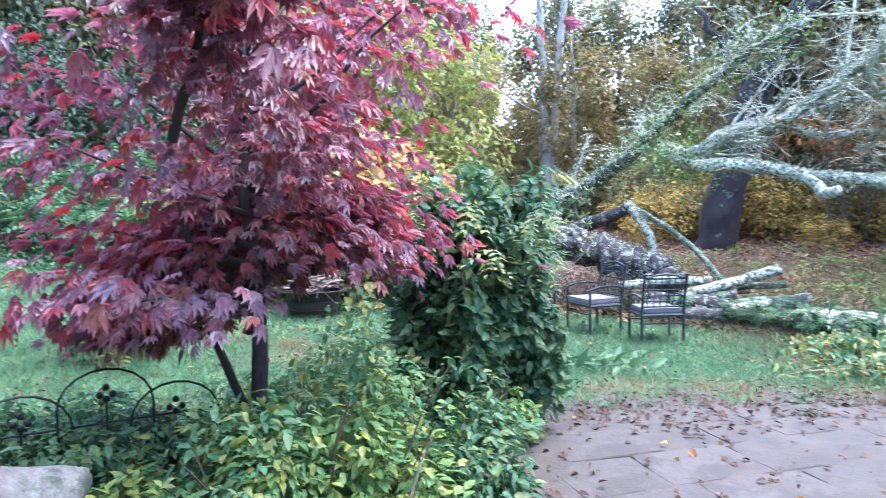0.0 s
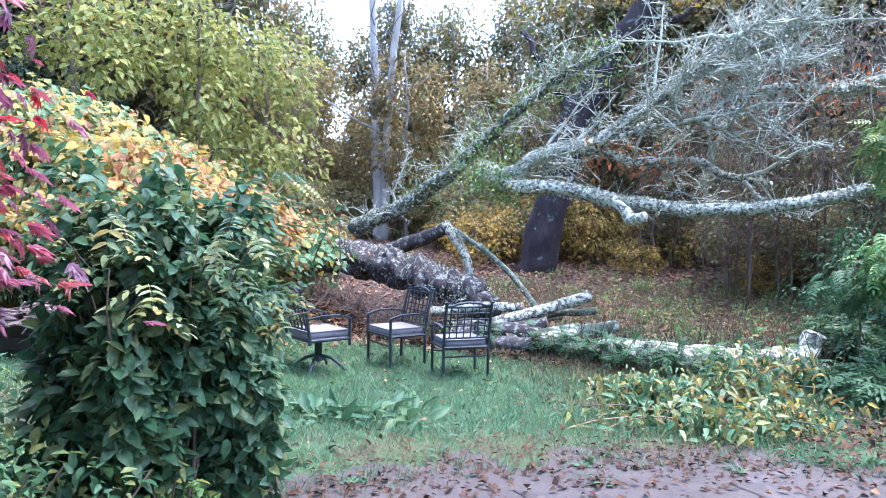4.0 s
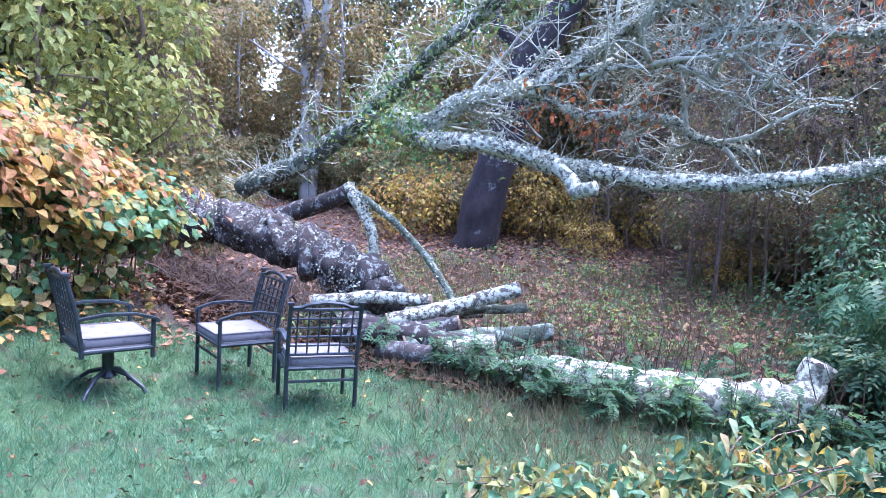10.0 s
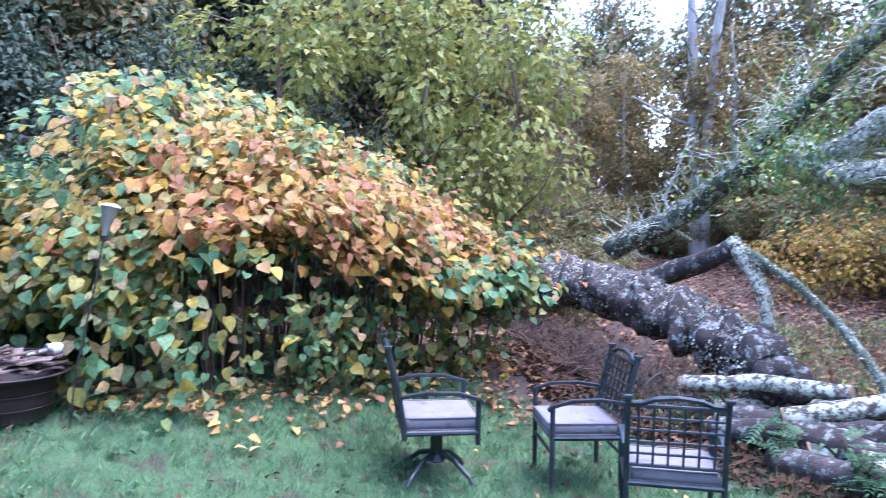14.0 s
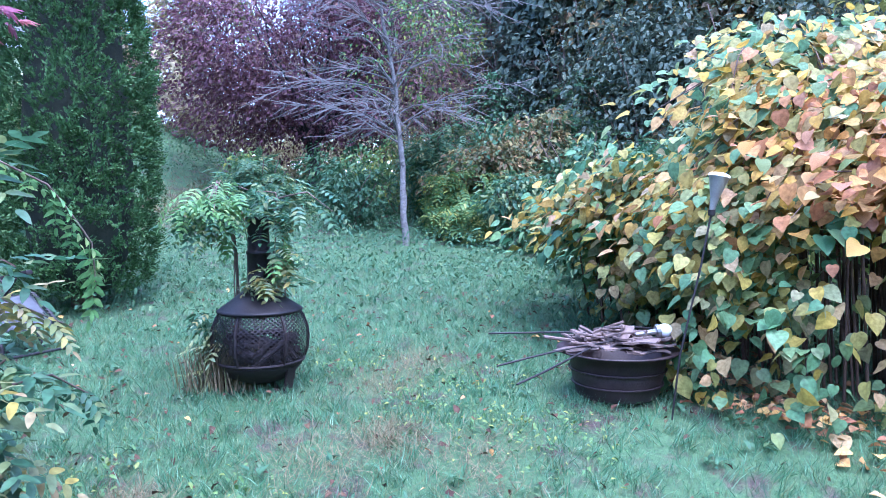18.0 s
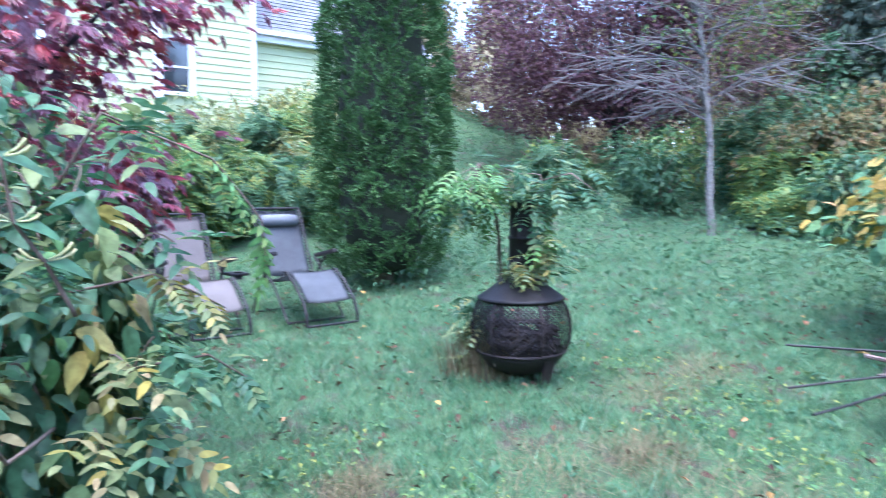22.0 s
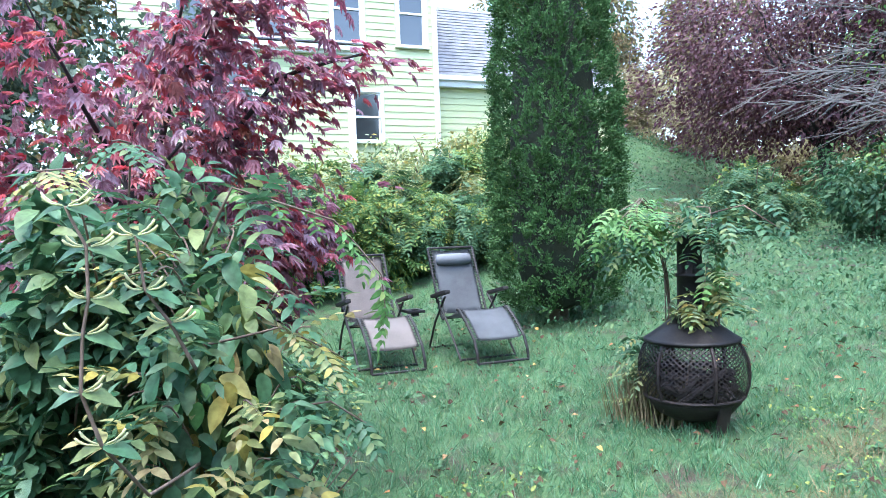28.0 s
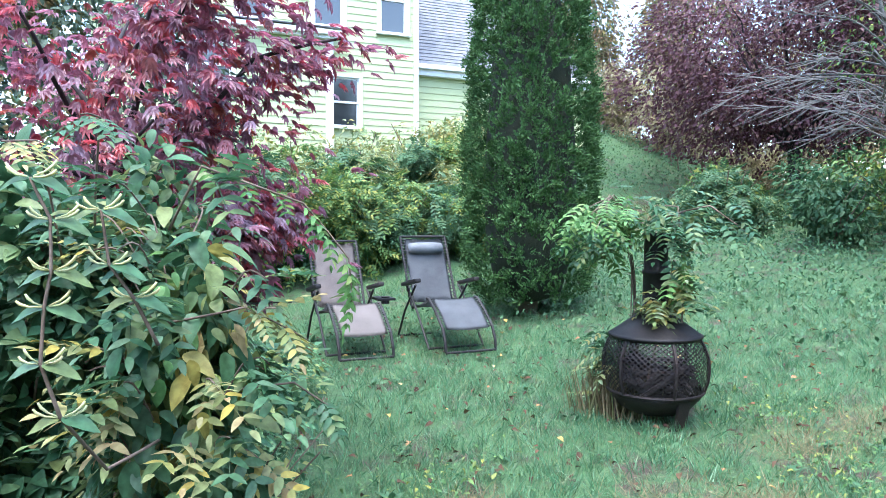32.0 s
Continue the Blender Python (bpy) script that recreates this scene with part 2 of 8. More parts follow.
def feather_leaf(pairs=5, w=0.2):
    """A compound leaf: leaflets in pairs along a drooping stalk and one at its end."""
    v, f = [], []
    lv, lf = oval_leaf(0.42, 0.05, 0.25)
    for k in range(pairs * 2 + 1):
        t = (k // 2 + 0.6) / (pairs + 0.6)
        side = 0 if k == pairs * 2 else (-1 if k % 2 else 1)
        a = side * 1.05
        ln = 0.36 * (1 - 0.35 * abs(t - 0.45))
        base = np.array((0, t if side else 0.95, -0.28 * t * t))
        c, s = math.cos(a), math.sin(a)
        q = lv * ln
        q = np.stack([q[:, 0] * c + q[:, 1] * s, -q[:, 0] * s + q[:, 1] * c, q[:, 2]], 1) + base
        f += (lf + len(v)).tolist()
        v += q.tolist()
    i = len(v)
    v += [(-0.012, 0, 0), (0.012, 0, 0), (0, 0.95, -0.26)]
    f.append((i, i + 1, i + 2))
    return np.array(v), np.array(f)


def grass_blade():
    v = [(-0.5, 0, 0), (0.5, 0, 0), (-0.35, 0.55, 0), (0.35, 0.55, 0), (0, 1, 0)]
    f = [(0, 1, 3), (0, 3, 2), (2, 3, 4)]
    return np.array(v, float), np.array(f)


def chip(width):
    """A plain far leaf of two triangles, folded along its rib."""
    return np.array([(0, 0, 0), (-width / 2, 0.45, 0.1), (0, 1, -0.12), (width / 2, 0.45, 0.1)]), np.array([(0, 2, 1), (0, 3, 2)])


def turns(aim, up):
    """Frames (n, 3, 3) whose y runs along aim and whose z leans to up."""
    aim = aim / (np.linalg.norm(aim, axis=1, keepdims=True) + 1e-9)
    x = np.cross(aim, up)
    x /= np.linalg.norm(x, axis=1, keepdims=True) + 1e-9
    z = np.cross(x, aim)
    return np.stack([x, aim, z], 2)


def scatter(name, template, at, aim, up, size):
    """One mesh of many leaves."""
    tv, tf = template
    n = len(at)
    size = np.broadcast_to(np.asarray(size, float).reshape(-1, 1, 1), (n, 1, 1))
    rot = turns(np.asarray(aim, float), np.asarray(up, float))
    v = np.einsum("nij,kj->nki", rot, tv) * size + np.asarray(at)[:, None, :]
    f = tf[None] + (np.arange(n) * len(tv))[:, None, None]
    return raw(name, v.reshape(-1, 3), f.reshape(-1, 3))


def ways(n, spread=1.0):
    d = rng.normal(size=(n, 3))
    return d / np.linalg.norm(d, axis=1, keepdims=True) * spread


def puffs(n, centre, radii, lumps=9, lump=0.45, low=-0.5):
    """Points in a lumpy crown: clusters round the skin of an egg, with gaps between them. Gives places and ways out."""
    c = ways(lumps)
    c[:, 2] = np.maximum(c[:, 2], low)
    c *= rng.uniform(0.45, 0.85, (lumps, 1))
    which = rng.integers(0, lumps, n)
    d = ways(n)
    r = lump * rng.uniform(0.55, 1.5, lumps)[which] * rng.uniform(0.35, 1, n) ** 0.5
    p = c[which] + d * r[:, None]
    keep = p[:, 2] > low - 0.25
    p, d = p[keep], d[keep]
    out = p * 0.6 + d * 0.6
    return p * np.array(radii) + np.array(centre), out


def lay(name, template, at, out, size, flat=0.6, hang=0.5, spin=1.0):
    """Leaves that face outward and up, their tips hanging."""
    n = len(at)
    up = out * (1 - flat) + np.array((0, 0, flat)) + ways(n, 0.35)
    aim = out * np.array((1, 1, 0.3)) + ways(n, 0.7 * spin) + np.array((0, 0, -hang))
    return scatter(name, template, at, aim, up, size)


def sizes(n, a, b):
    return rng.uniform(a, b, n)

# ---------------------------------------------------------------- the lie of the land
def ramp01(v, a, b):
    t = np.clip((v - a) / (b - a), 0, 1)
    return t * t * (3 - 2 * t)


def swell(v, k=0.8):
    return np.where(v / k > 20, v, k * np.log1p(np.exp(np.clip(v / k, -40, 20))))


def land(x, y):
    """Height of the ground: level by the patio, a hollow round the chairs, banks to the west, the house and the woods."""
    x, y = np.asarray(x, float), np.asarray(y, float)
    z = -0.38 * ramp01(y, 1.9, 5.2) * ramp01(x, -4.6, -3.0) * (1 - ramp01(y, 9, 17))
    z = z + 0.15 * ramp01(-x, 3.2, 5.4) * ramp01(-y, -7.0, -4.5) + 0.14 * (swell(-x - 6.6) - swell(-x - 20.0))
    z = z + 0.27 * (swell(-0.6 * x - 0.8 * y - 8.4) - swell(-0.6 * x - 0.8 * y - 16)) * ramp01(-y, 1.0, 6.0)
    z = z + 0.06 * (swell(-x - 13) - swell(-x - 20)) + 0.10 * swell(y - 15.0) + 0.05 * swell(x - 6.0)
    # the raised bed under the maple
    q = ((x + 3.75) / 1.1) ** 2 + ((y + 1.65) / 1.0) ** 2
    return z + 0.26 * np.exp(-np.minimum(q, 9) ** 2)

# ---------------------------------------------------------------- the surfaces of this place
M = {}
# the lilac and mauve tones carry the sky's sheen on the red leaves
M["maple"] = leaf_stuff("maple_leaf", [(0.18, 0.075, 0.12), (0.29, 0.165, 0.235), (0.27, 0.185, 0.265), (0.30, 0.085, 0.135), (0.34, 0.235, 0.33), (0.43, 0.055, 0.065), (0.27, 0.13, 0.20), (0.34, 0.12, 0.085), (0.25, 0.15, 0.22), (0.38, 0.065, 0.085)], 0.32, 0.47, 0.6, (1.15, 0.66, 0.74))
M["knot"] = leaf_stuff("knotweed_leaf", [(0.48, 0.32, 0.05), (0.50, 0.38, 0.12), (0.11, 0.23, 0.11), (0.14, 0.25, 0.13), (0.48, 0.31, 0.18), (0.50, 0.36, 0.06), (0.43, 0.38, 0.15), (0.10, 0.22, 0.11), (0.22, 0.30, 0.11), (0.48, 0.34, 0.07), (0.45, 0.28, 0.16)], 0.6, 0.35, 0.2)
M["knot_orange"] = leaf_stuff("knotweed_orange_leaf", [(0.44, 0.23, 0.05), (0.40, 0.20, 0.08), (0.47, 0.31, 0.06), (0.37, 0.19, 0.11), (0.34, 0.14, 0.05), (0.46, 0.29, 0.13), (0.25, 0.25, 0.08), (0.44, 0.27, 0.05), (0.13, 0.23, 0.10)], 0.5, 0.35, 0.25)
M["vine_old"] = leaf_stuff("faded_vine_leaf", [(0.19, 0.24, 0.11), (0.32, 0.31, 0.14), (0.13, 0.21, 0.09), (0.36, 0.27, 0.14), (0.26, 0.28, 0.12), (0.42, 0.34, 0.08), (0.11, 0.20, 0.09)], 0.55, 0.3)
M["knot_low"] = leaf_stuff("knotweed_green_leaf", [(0.05, 0.15, 0.075), (0.09, 0.21, 0.10), (0.13, 0.26, 0.12), (0.07, 0.18, 0.09), (0.42, 0.33, 0.05), (0.10, 0.22, 0.10), (0.16, 0.27, 0.10)], 0.45, 0.3)
M["knot_mix"] = leaf_stuff("knotweed_lower_leaf", [(0.08, 0.19, 0.09), (0.13, 0.26, 0.12), (0.48, 0.36, 0.07), (0.11, 0.23, 0.11), (0.17, 0.29, 0.13), (0.48, 0.32, 0.16), (0.10, 0.21, 0.10), (0.44, 0.37, 0.10)], 0.5, 0.35)
M["vine"] = leaf_stuff("vine_leaf", [(0.035, 0.105, 0.055), (0.05, 0.14, 0.07), (0.075, 0.17, 0.085), (0.042, 0.12, 0.062), (0.10, 0.19, 0.09), (0.19, 0.23, 0.085), (0.06, 0.15, 0.078), (0.11, 0.19, 0.12)], 0.48, 0.36, 0.3)
M["bed"] = leaf_stuff("bed_leaf", [(0.07, 0.19, 0.10), (0.11, 0.25, 0.13), (0.16, 0.30, 0.15), (0.09, 0.21, 0.11), (0.34, 0.36, 0.12), (0.13, 0.27, 0.14)], 0.42, 0.35)
M["bright"] = leaf_stuff("light_green_leaf", [(0.12, 0.27, 0.09), (0.17, 0.33, 0.11), (0.10, 0.22, 0.085), (0.24, 0.33, 0.11)], 0.5, 0.4)
M["weed"] = leaf_stuff("weed_leaf", [(0.04, 0.115, 0.062), (0.062, 0.15, 0.075), (0.085, 0.175, 0.085), (0.052, 0.13, 0.07), (0.12, 0.19, 0.08)], 0.5, 0.3)
M["yellowing"] = leaf_stuff("yellowing_leaf", [(0.20, 0.27, 0.10), (0.34, 0.36, 0.16), (0.16, 0.24, 0.10), (0.38, 0.30, 0.09), (0.14, 0.22, 0.10), (0.30, 0.36, 0.22), (0.24, 0.30, 0.16)], 0.55, 0.3)
M["shrub"] = leaf_stuff("shrub_leaf", [(0.07, 0.16, 0.06), (0.11, 0.22, 0.07), (0.16, 0.26, 0.08), (0.30, 0.31, 0.07), (0.09, 0.19, 0.07), (0.10, 0.21, 0.08)], 0.5, 0.3)
M["thuja"] = leaf_stuff("thuja_spray", [(0.03, 0.085, 0.028), (0.05, 0.125, 0.038), (0.075, 0.165, 0.05), (0.042, 0.105, 0.036), (0.09, 0.18, 0.06)], 0.6, 0.15)
M["plum"] = leaf_stuff("plum_leaf", [(0.075, 0.032, 0.05), (0.12, 0.05, 0.072), (0.15, 0.068, 0.088), (0.09, 0.045, 0.06), (0.15, 0.085, 0.07), (0.10, 0.04, 0.065)], 0.5, 0.3)
M["forest"] = leaf_stuff("forest_leaf", [(0.10, 0.135, 0.065), (0.16, 0.18, 0.08), (0.12, 0.155, 0.08), (0.25, 0.225, 0.085), (0.27, 0.18, 0.085), (0.19, 0.14, 0.085), (0.13, 0.16, 0.085)], 0.6, 0.42)
# evergreen tones are lifted, the haze of the woods put into the colour
M["forest_dark"] = leaf_stuff("hemlock_leaf", [(0.055, 0.09, 0.068), (0.085, 0.125, 0.09), (0.07, 0.108, 0.082), (0.11, 0.14, 0.09)], 0.6, 0.3)
M["forest_gold"] = leaf_stuff("autumn_leaf", [(0.40, 0.33, 0.07), (0.55, 0.42, 0.08), (0.42, 0.23, 0.08), (0.24, 0.24, 0.08), (0.32, 0.19, 0.09), (0.48, 0.36, 0.10)], 0.6, 0.4)
M["autumn_mix"] = leaf_stuff("muted_autumn_leaf", [(0.24, 0.21, 0.08), (0.31, 0.25, 0.09), (0.27, 0.17, 0.085), (0.15, 0.17, 0.08), (0.22, 0.15, 0.08)], 0.6, 0.4)
M["tan"] = leaf_stuff("pale_thicket_leaf", [(0.24, 0.21, 0.13), (0.32, 0.27, 0.16), (0.20, 0.19, 0.11), (0.28, 0.25, 0.13)], 0.6, 0.4)
M["sassafras"] = leaf_stuff("yellow_green_leaf", [(0.24, 0.29, 0.09), (0.33, 0.36, 0.11), (0.18, 0.24, 0.08), (0.38, 0.35, 0.10), (0.28, 0.31, 0.09)], 0.55, 0.42)
# palest and darkest blades stand in for highlights and for shade between clumps
M["grass"] = leaf_stuff("grass_blade", [(0.045, 0.15, 0.072), (0.08, 0.22, 0.11), (0.13, 0.29, 0.16), (0.06, 0.18, 0.09), (0.20, 0.36, 0.23), (0.25, 0.29, 0.14), (0.035, 0.115, 0.055), (0.10, 0.25, 0.13)], 0.38, 0.38, 0.4)
M["straw"] = leaf_stuff("dry_grass", [(0.17, 0.14, 0.085), (0.24, 0.20, 0.12), (0.13, 0.105, 0.06), (0.13, 0.15, 0.065)], 0.7, 0.2)
M["litter"] = leaf_stuff("fallen_leaf", [(0.17, 0.082, 0.05), (0.27, 0.14, 0.085), (0.12, 0.06, 0.042), (0.33, 0.18, 0.11), (0.21, 0.11, 0.072), (0.37, 0.23, 0.13), (0.19, 0.15, 0.08)], 0.6, 0.15)
M["wet_litter"] = leaf_stuff("wet_fallen_leaf", [(0.06, 0.031, 0.02), (0.09, 0.048, 0.032), (0.042, 0.023, 0.017), (0.12, 0.068, 0.04), (0.07, 0.04, 0.028)], 0.8, 0.1, 0.2)
M["fallen_gold"] = leaf_stuff("fallen_gold_leaf", [(0.50, 0.26, 0.10), (0.58, 0.38, 0.12), (0.36, 0.16, 0.08), (0.26, 0.12, 0.07), (0.62, 0.44, 0.2)], 0.65, 0.2)
M["bud"] = leaf_stuff("honeysuckle_bloom", [(0.62, 0.60, 0.38), (0.50, 0.56, 0.30), (0.66, 0.60, 0.32)], 0.5, 0.3)
M["red_leaf"] = leaf_stuff("oak_red_leaf", [(0.38, 0.10, 0.04), (0.46, 0.17, 0.06), (0.28, 0.09, 0.05), (0.44, 0.24, 0.07)], 0.6, 0.3)

M["lichen_bark"] = stuff("lichen_bark", [(0.03, 0.026, 0.023), (0.10, 0.092, 0.075), (0.22, 0.235, 0.18)], 9, 50, 0.9, bump=1.0, spots=((0.46, 0.49, 0.38), 15.0, 0.505))
M["dark_bark"] = stuff("dark_bark", [(0.014, 0.011, 0.011), (0.045, 0.036, 0.034), (0.10, 0.085, 0.078)], 7, 40, 0.95, bump=1.0, spots=((0.26, 0.28, 0.25), 9.0, 0.43))
M["oak_bark"] = stuff("oak_bark", [(0.012, 0.009, 0.011), (0.032, 0.025, 0.027), (0.06, 0.05, 0.05)], 4, 30, 0.95, bump=1.0, stretch=(1, 1, 0.35), spots=((0.16, 0.18, 0.17), 3.0, 0.37))
M["moss_bark"] = stuff("mossy_bark", [(0.03, 0.03, 0.024), (0.07, 0.085, 0.055), (0.13, 0.165, 0.11)], 6, 40, 0.95, bump=0.9, spots=((0.30, 0.35, 0.29), 7.0, 0.45))
M["grey_bark"] = stuff("grey_bark", [(0.16, 0.155, 0.135), (0.30, 0.29, 0.26), (0.42, 0.41, 0.37)], 3, 30, 0.9, bump=0.5, stretch=(1, 1, 0.4))
M["birch_bark"] = stuff("birch_bark", [(0.06, 0.052, 0.046), (0.15, 0.142, 0.13), (0.25, 0.24, 0.225)], 9, 40, 0.85, bump=0.4, stretch=(1, 1, 2.5), spots=((0.05, 0.045, 0.04), 12.0, 0.40))
M["twig"] = stuff("twig_bark", [(0.055, 0.038, 0.030), (0.13, 0.092, 0.07), (0.21, 0.155, 0.12)], 9, 60, 0.9, bump=0.3)
M["cane"] = stuff("knotweed_cane", [(0.03, 0.018, 0.012), (0.075, 0.045, 0.03), (0.13, 0.08, 0.05)], 9, 60, 0.8, bump=0.2)
M["pale_twig"] = stuff("pale_twig_bark", [(0.05, 0.047, 0.044), (0.10, 0.095, 0.09), (0.17, 0.162, 0.152)], 9, 60, 0.85, bump=0.3)
M["lichen_twig"] = stuff("lichen_twig", [(0.16, 0.168, 0.125), (0.36, 0.385, 0.30), (0.52, 0.55, 0.44)], 12, 60, 0.9, bump=0.4)
M["maple_bark"] = stuff("maple_bark", [(0.014, 0.011, 0.013), (0.032, 0.026, 0.028), (0.06, 0.05, 0.05)], 6, 40, 0.9, bump=0.5, stretch=(1, 1, 0.4))
M["cut_wood"] = stuff("cut_wood", [(0.14, 0.09, 0.06), (0.26, 0.18, 0.12), (0.36, 0.27, 0.19)], 10, 50, 0.9, bump=0.4)
# near-black, for the shade deep inside the thuja
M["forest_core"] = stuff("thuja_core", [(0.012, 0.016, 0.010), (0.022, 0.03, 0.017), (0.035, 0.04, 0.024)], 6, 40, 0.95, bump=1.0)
M["iron"] = stuff("black_iron", [(0.008, 0.008, 0.010), (0.020, 0.018, 0.020), (0.038, 0.031, 0.028)], 5, 60, 0.55, 0.3, 0.2, gloss=0.4)
M["rust_iron"] = stuff("rusted_iron", [(0.008, 0.006, 0.007), (0.02, 0.014, 0.014), (0.045, 0.026, 0.021)], 5, 50, 0.6, 0.3, 0.3)
M["frame"] = stuff("chair_metal", [(0.012, 0.018, 0.023), (0.028, 0.038, 0.046), (0.055, 0.068, 0.08)], 8, 70, 0.38, 0.35, 0.12)
M["cushion"] = stuff("wet_cushion", [(0.12, 0.115, 0.128), (0.175, 0.168, 0.182), (0.21, 0.20, 0.215)], 5, 120, 0.9, bump=0.15, spots=((0.10, 0.094, 0.104), 6.0, 0.40))
M["cushion_side"] = stuff("cushion_edge", [(0.10, 0.095, 0.10), (0.17, 0.165, 0.17)], 6, 90, 0.9, bump=0.2)
M["sling_tan"] = stuff("tan_sling", [(0.15, 0.128, 0.124), (0.23, 0.20, 0.19), (0.28, 0.25, 0.235)], 3, 260, 0.85, bump=0.25)
M["sling_grey"] = stuff("grey_sling", [(0.07, 0.075, 0.083), (0.13, 0.14, 0.155), (0.18, 0.192, 0.21)], 4, 260, 0.85, bump=0.25, stretch=(1, 1, 1))
M["lace"] = stuff("black_cord", [(0.015, 0.015, 0.017), (0.035, 0.035, 0.038)], 10, 80, 0.7)
M["siding"] = stuff("green_siding", [(0.37, 0.42, 0.22), (0.43, 0.475, 0.26), (0.46, 0.51, 0.29)], 1.4, 22, 0.6, bump=0.08, stretch=(0.4, 0.4, 3))
M["trim"] = stuff("white_trim", [(0.70, 0.72, 0.72), (0.82, 0.83, 0.82)], 2, 40, 0.55, bump=0.06)
M["shingle"] = stuff("roof_shingle", [(0.10, 0.105, 0.115), (0.17, 0.175, 0.19), (0.25, 0.255, 0.27)], 3, 60, 0.95, bump=0.5)
M["room"] = stuff("dim_room", [(0.02, 0.02, 0.022), (0.05, 0.05, 0.052)], 2, 20, 0.9)
M["blind"] = stuff("white_blind", [(0.62, 0.64, 0.66), (0.74, 0.75, 0.76)], 2, 30, 0.8, bump=0.05)
M["slab"] = stuff("flagstone", [(0.032, 0.025, 0.023), (0.062, 0.051, 0.046), (0.092, 0.077, 0.069)], 2.2, 50, 0.75, bump=0.6, spots=((0.04, 0.031, 0.027), 1.9, 0.48))
M["mud"] = stuff("wet_earth", [(0.024, 0.018, 0.016), (0.048, 0.038, 0.033), (0.075, 0.061, 0.053)], 3, 60, 0.8, bump=0.8)
M["rock"] = stuff("field_stone", [(0.045, 0.04, 0.036), (0.12, 0.11, 0.10), (0.22, 0.21, 0.195)], 7, 50, 0.9, bump=0.8, spots=((0.05, 0.06, 0.04), 6.0, 0.42))
M["torch_metal"] = stuff("brushed_metal", [(0.30, 0.29, 0.28), (0.46, 0.45, 0.44)], 6, 80, 0.35, 0.8, 0.08)
M["pit_side"] = stuff("fire_bowl", [(0.012, 0.008, 0.009), (0.028, 0.018, 0.019), (0.05, 0.032, 0.031)], 5, 60, 0.55, 0.2, 0.2)
M["kindling"] = stuff("weathered_kindling", [(0.045, 0.03, 0.026), (0.12, 0.085, 0.07), (0.25, 0.195, 0.17)], 6, 60, 0.9, bump=0.5, spread=(0.25, 0.75))

glass = bpy.data.materials.new("window_glass")
glass.use_nodes = True
gb = glass.node_tree.nodes["Principled BSDF"]
gb.inputs["Base Color"].default_value = (0.03, 0.035, 0.04, 1)
gb.inputs["Roughness"].default_value = 0.06
gb.inputs["Specular IOR Level"].default_value = 0.9
M["glass"] = glass


def soil(name):
    """The ground: earth under the grass, brown litter under the trees, bare straw-coloured patches."""
    m = bpy.data.materials.new(name)
    m.use_nodes = True
    nt = m.node_tree
    b = nt.nodes["Principled BSDF"]
    tc = node(nt, "TexCoord")
    big, mid, small = (node(nt, "TexNoise", Scale=s, Detail=6.0, Roughness=0.65) for s in (0.55, 3.2, 38.0))
    for n in (big, mid, small):
        nt.links.new(tc.outputs["Object"], n.inputs["Vector"])
    green = ramp(nt, small.outputs["Fac"], [(0.3, (0.022, 0.05, 0.02)), (0.55, (0.05, 0.11, 0.04)), (0.75, (0.09, 0.15, 0.06))])
    brown = ramp(nt, small.outputs["Fac"], [(0.3, (0.018, 0.012, 0.010)), (0.52, (0.055, 0.036, 0.028)), (0.75, (0.12, 0.082, 0.062))])
    mask = ramp(nt, mid.outputs["Fac"], [(0.52, (0, 0, 0)), (0.66, (1, 1, 1))])
    sep = node(nt, "SeparateXYZ")
    nt.links.new(tc.outputs["Object"], sep.inputs[0])
    # the woods' floor begins behind the log, with an uneven edge
    edge = nt.nodes.new("ShaderNodeMath")
    edge.operation = "MULTIPLY_ADD"
    edge.inputs[1].default_value = 5.0
    nt.links.new(big.outputs["Fac"], edge.inputs[0])
    nt.links.new(sep.outputs["Y"], edge.inputs[2])
    woods = node(nt, "MapRange")
    woods.inputs["From Min"].default_value, woods.inputs["From Max"].default_value = 10.2, 11.0
    nt.links.new(edge.outputs[0], woods.inputs["Value"])
    top = nt.nodes.new("ShaderNodeMath")
    top.operation = "MAXIMUM"
    nt.links.new(mask, top.inputs[0])
    nt.links.new(woods.outputs[0], top.inputs[1])
    mix = nt.nodes.new("ShaderNodeMix")
    mix.data_type = "RGBA"
    nt.links.new(top.outputs[0], mix.inputs["Factor"])
    nt.links.new(green, mix.inputs["A"])
    nt.links.new(brown, mix.inputs["B"])
    nt.links.new(mix.outputs["Result"], b.inputs["Base Color"])
    b.inputs["Roughness"].default_value = 0.95
    bp = node(nt, "Bump", Strength=0.6, Distance=0.04)
    nt.links.new(small.outputs["Fac"], bp.inputs["Height"])
    nt.links.new(bp.outputs[0], b.inputs["Normal"])
    return m


M["soil"] = soil("garden_soil")

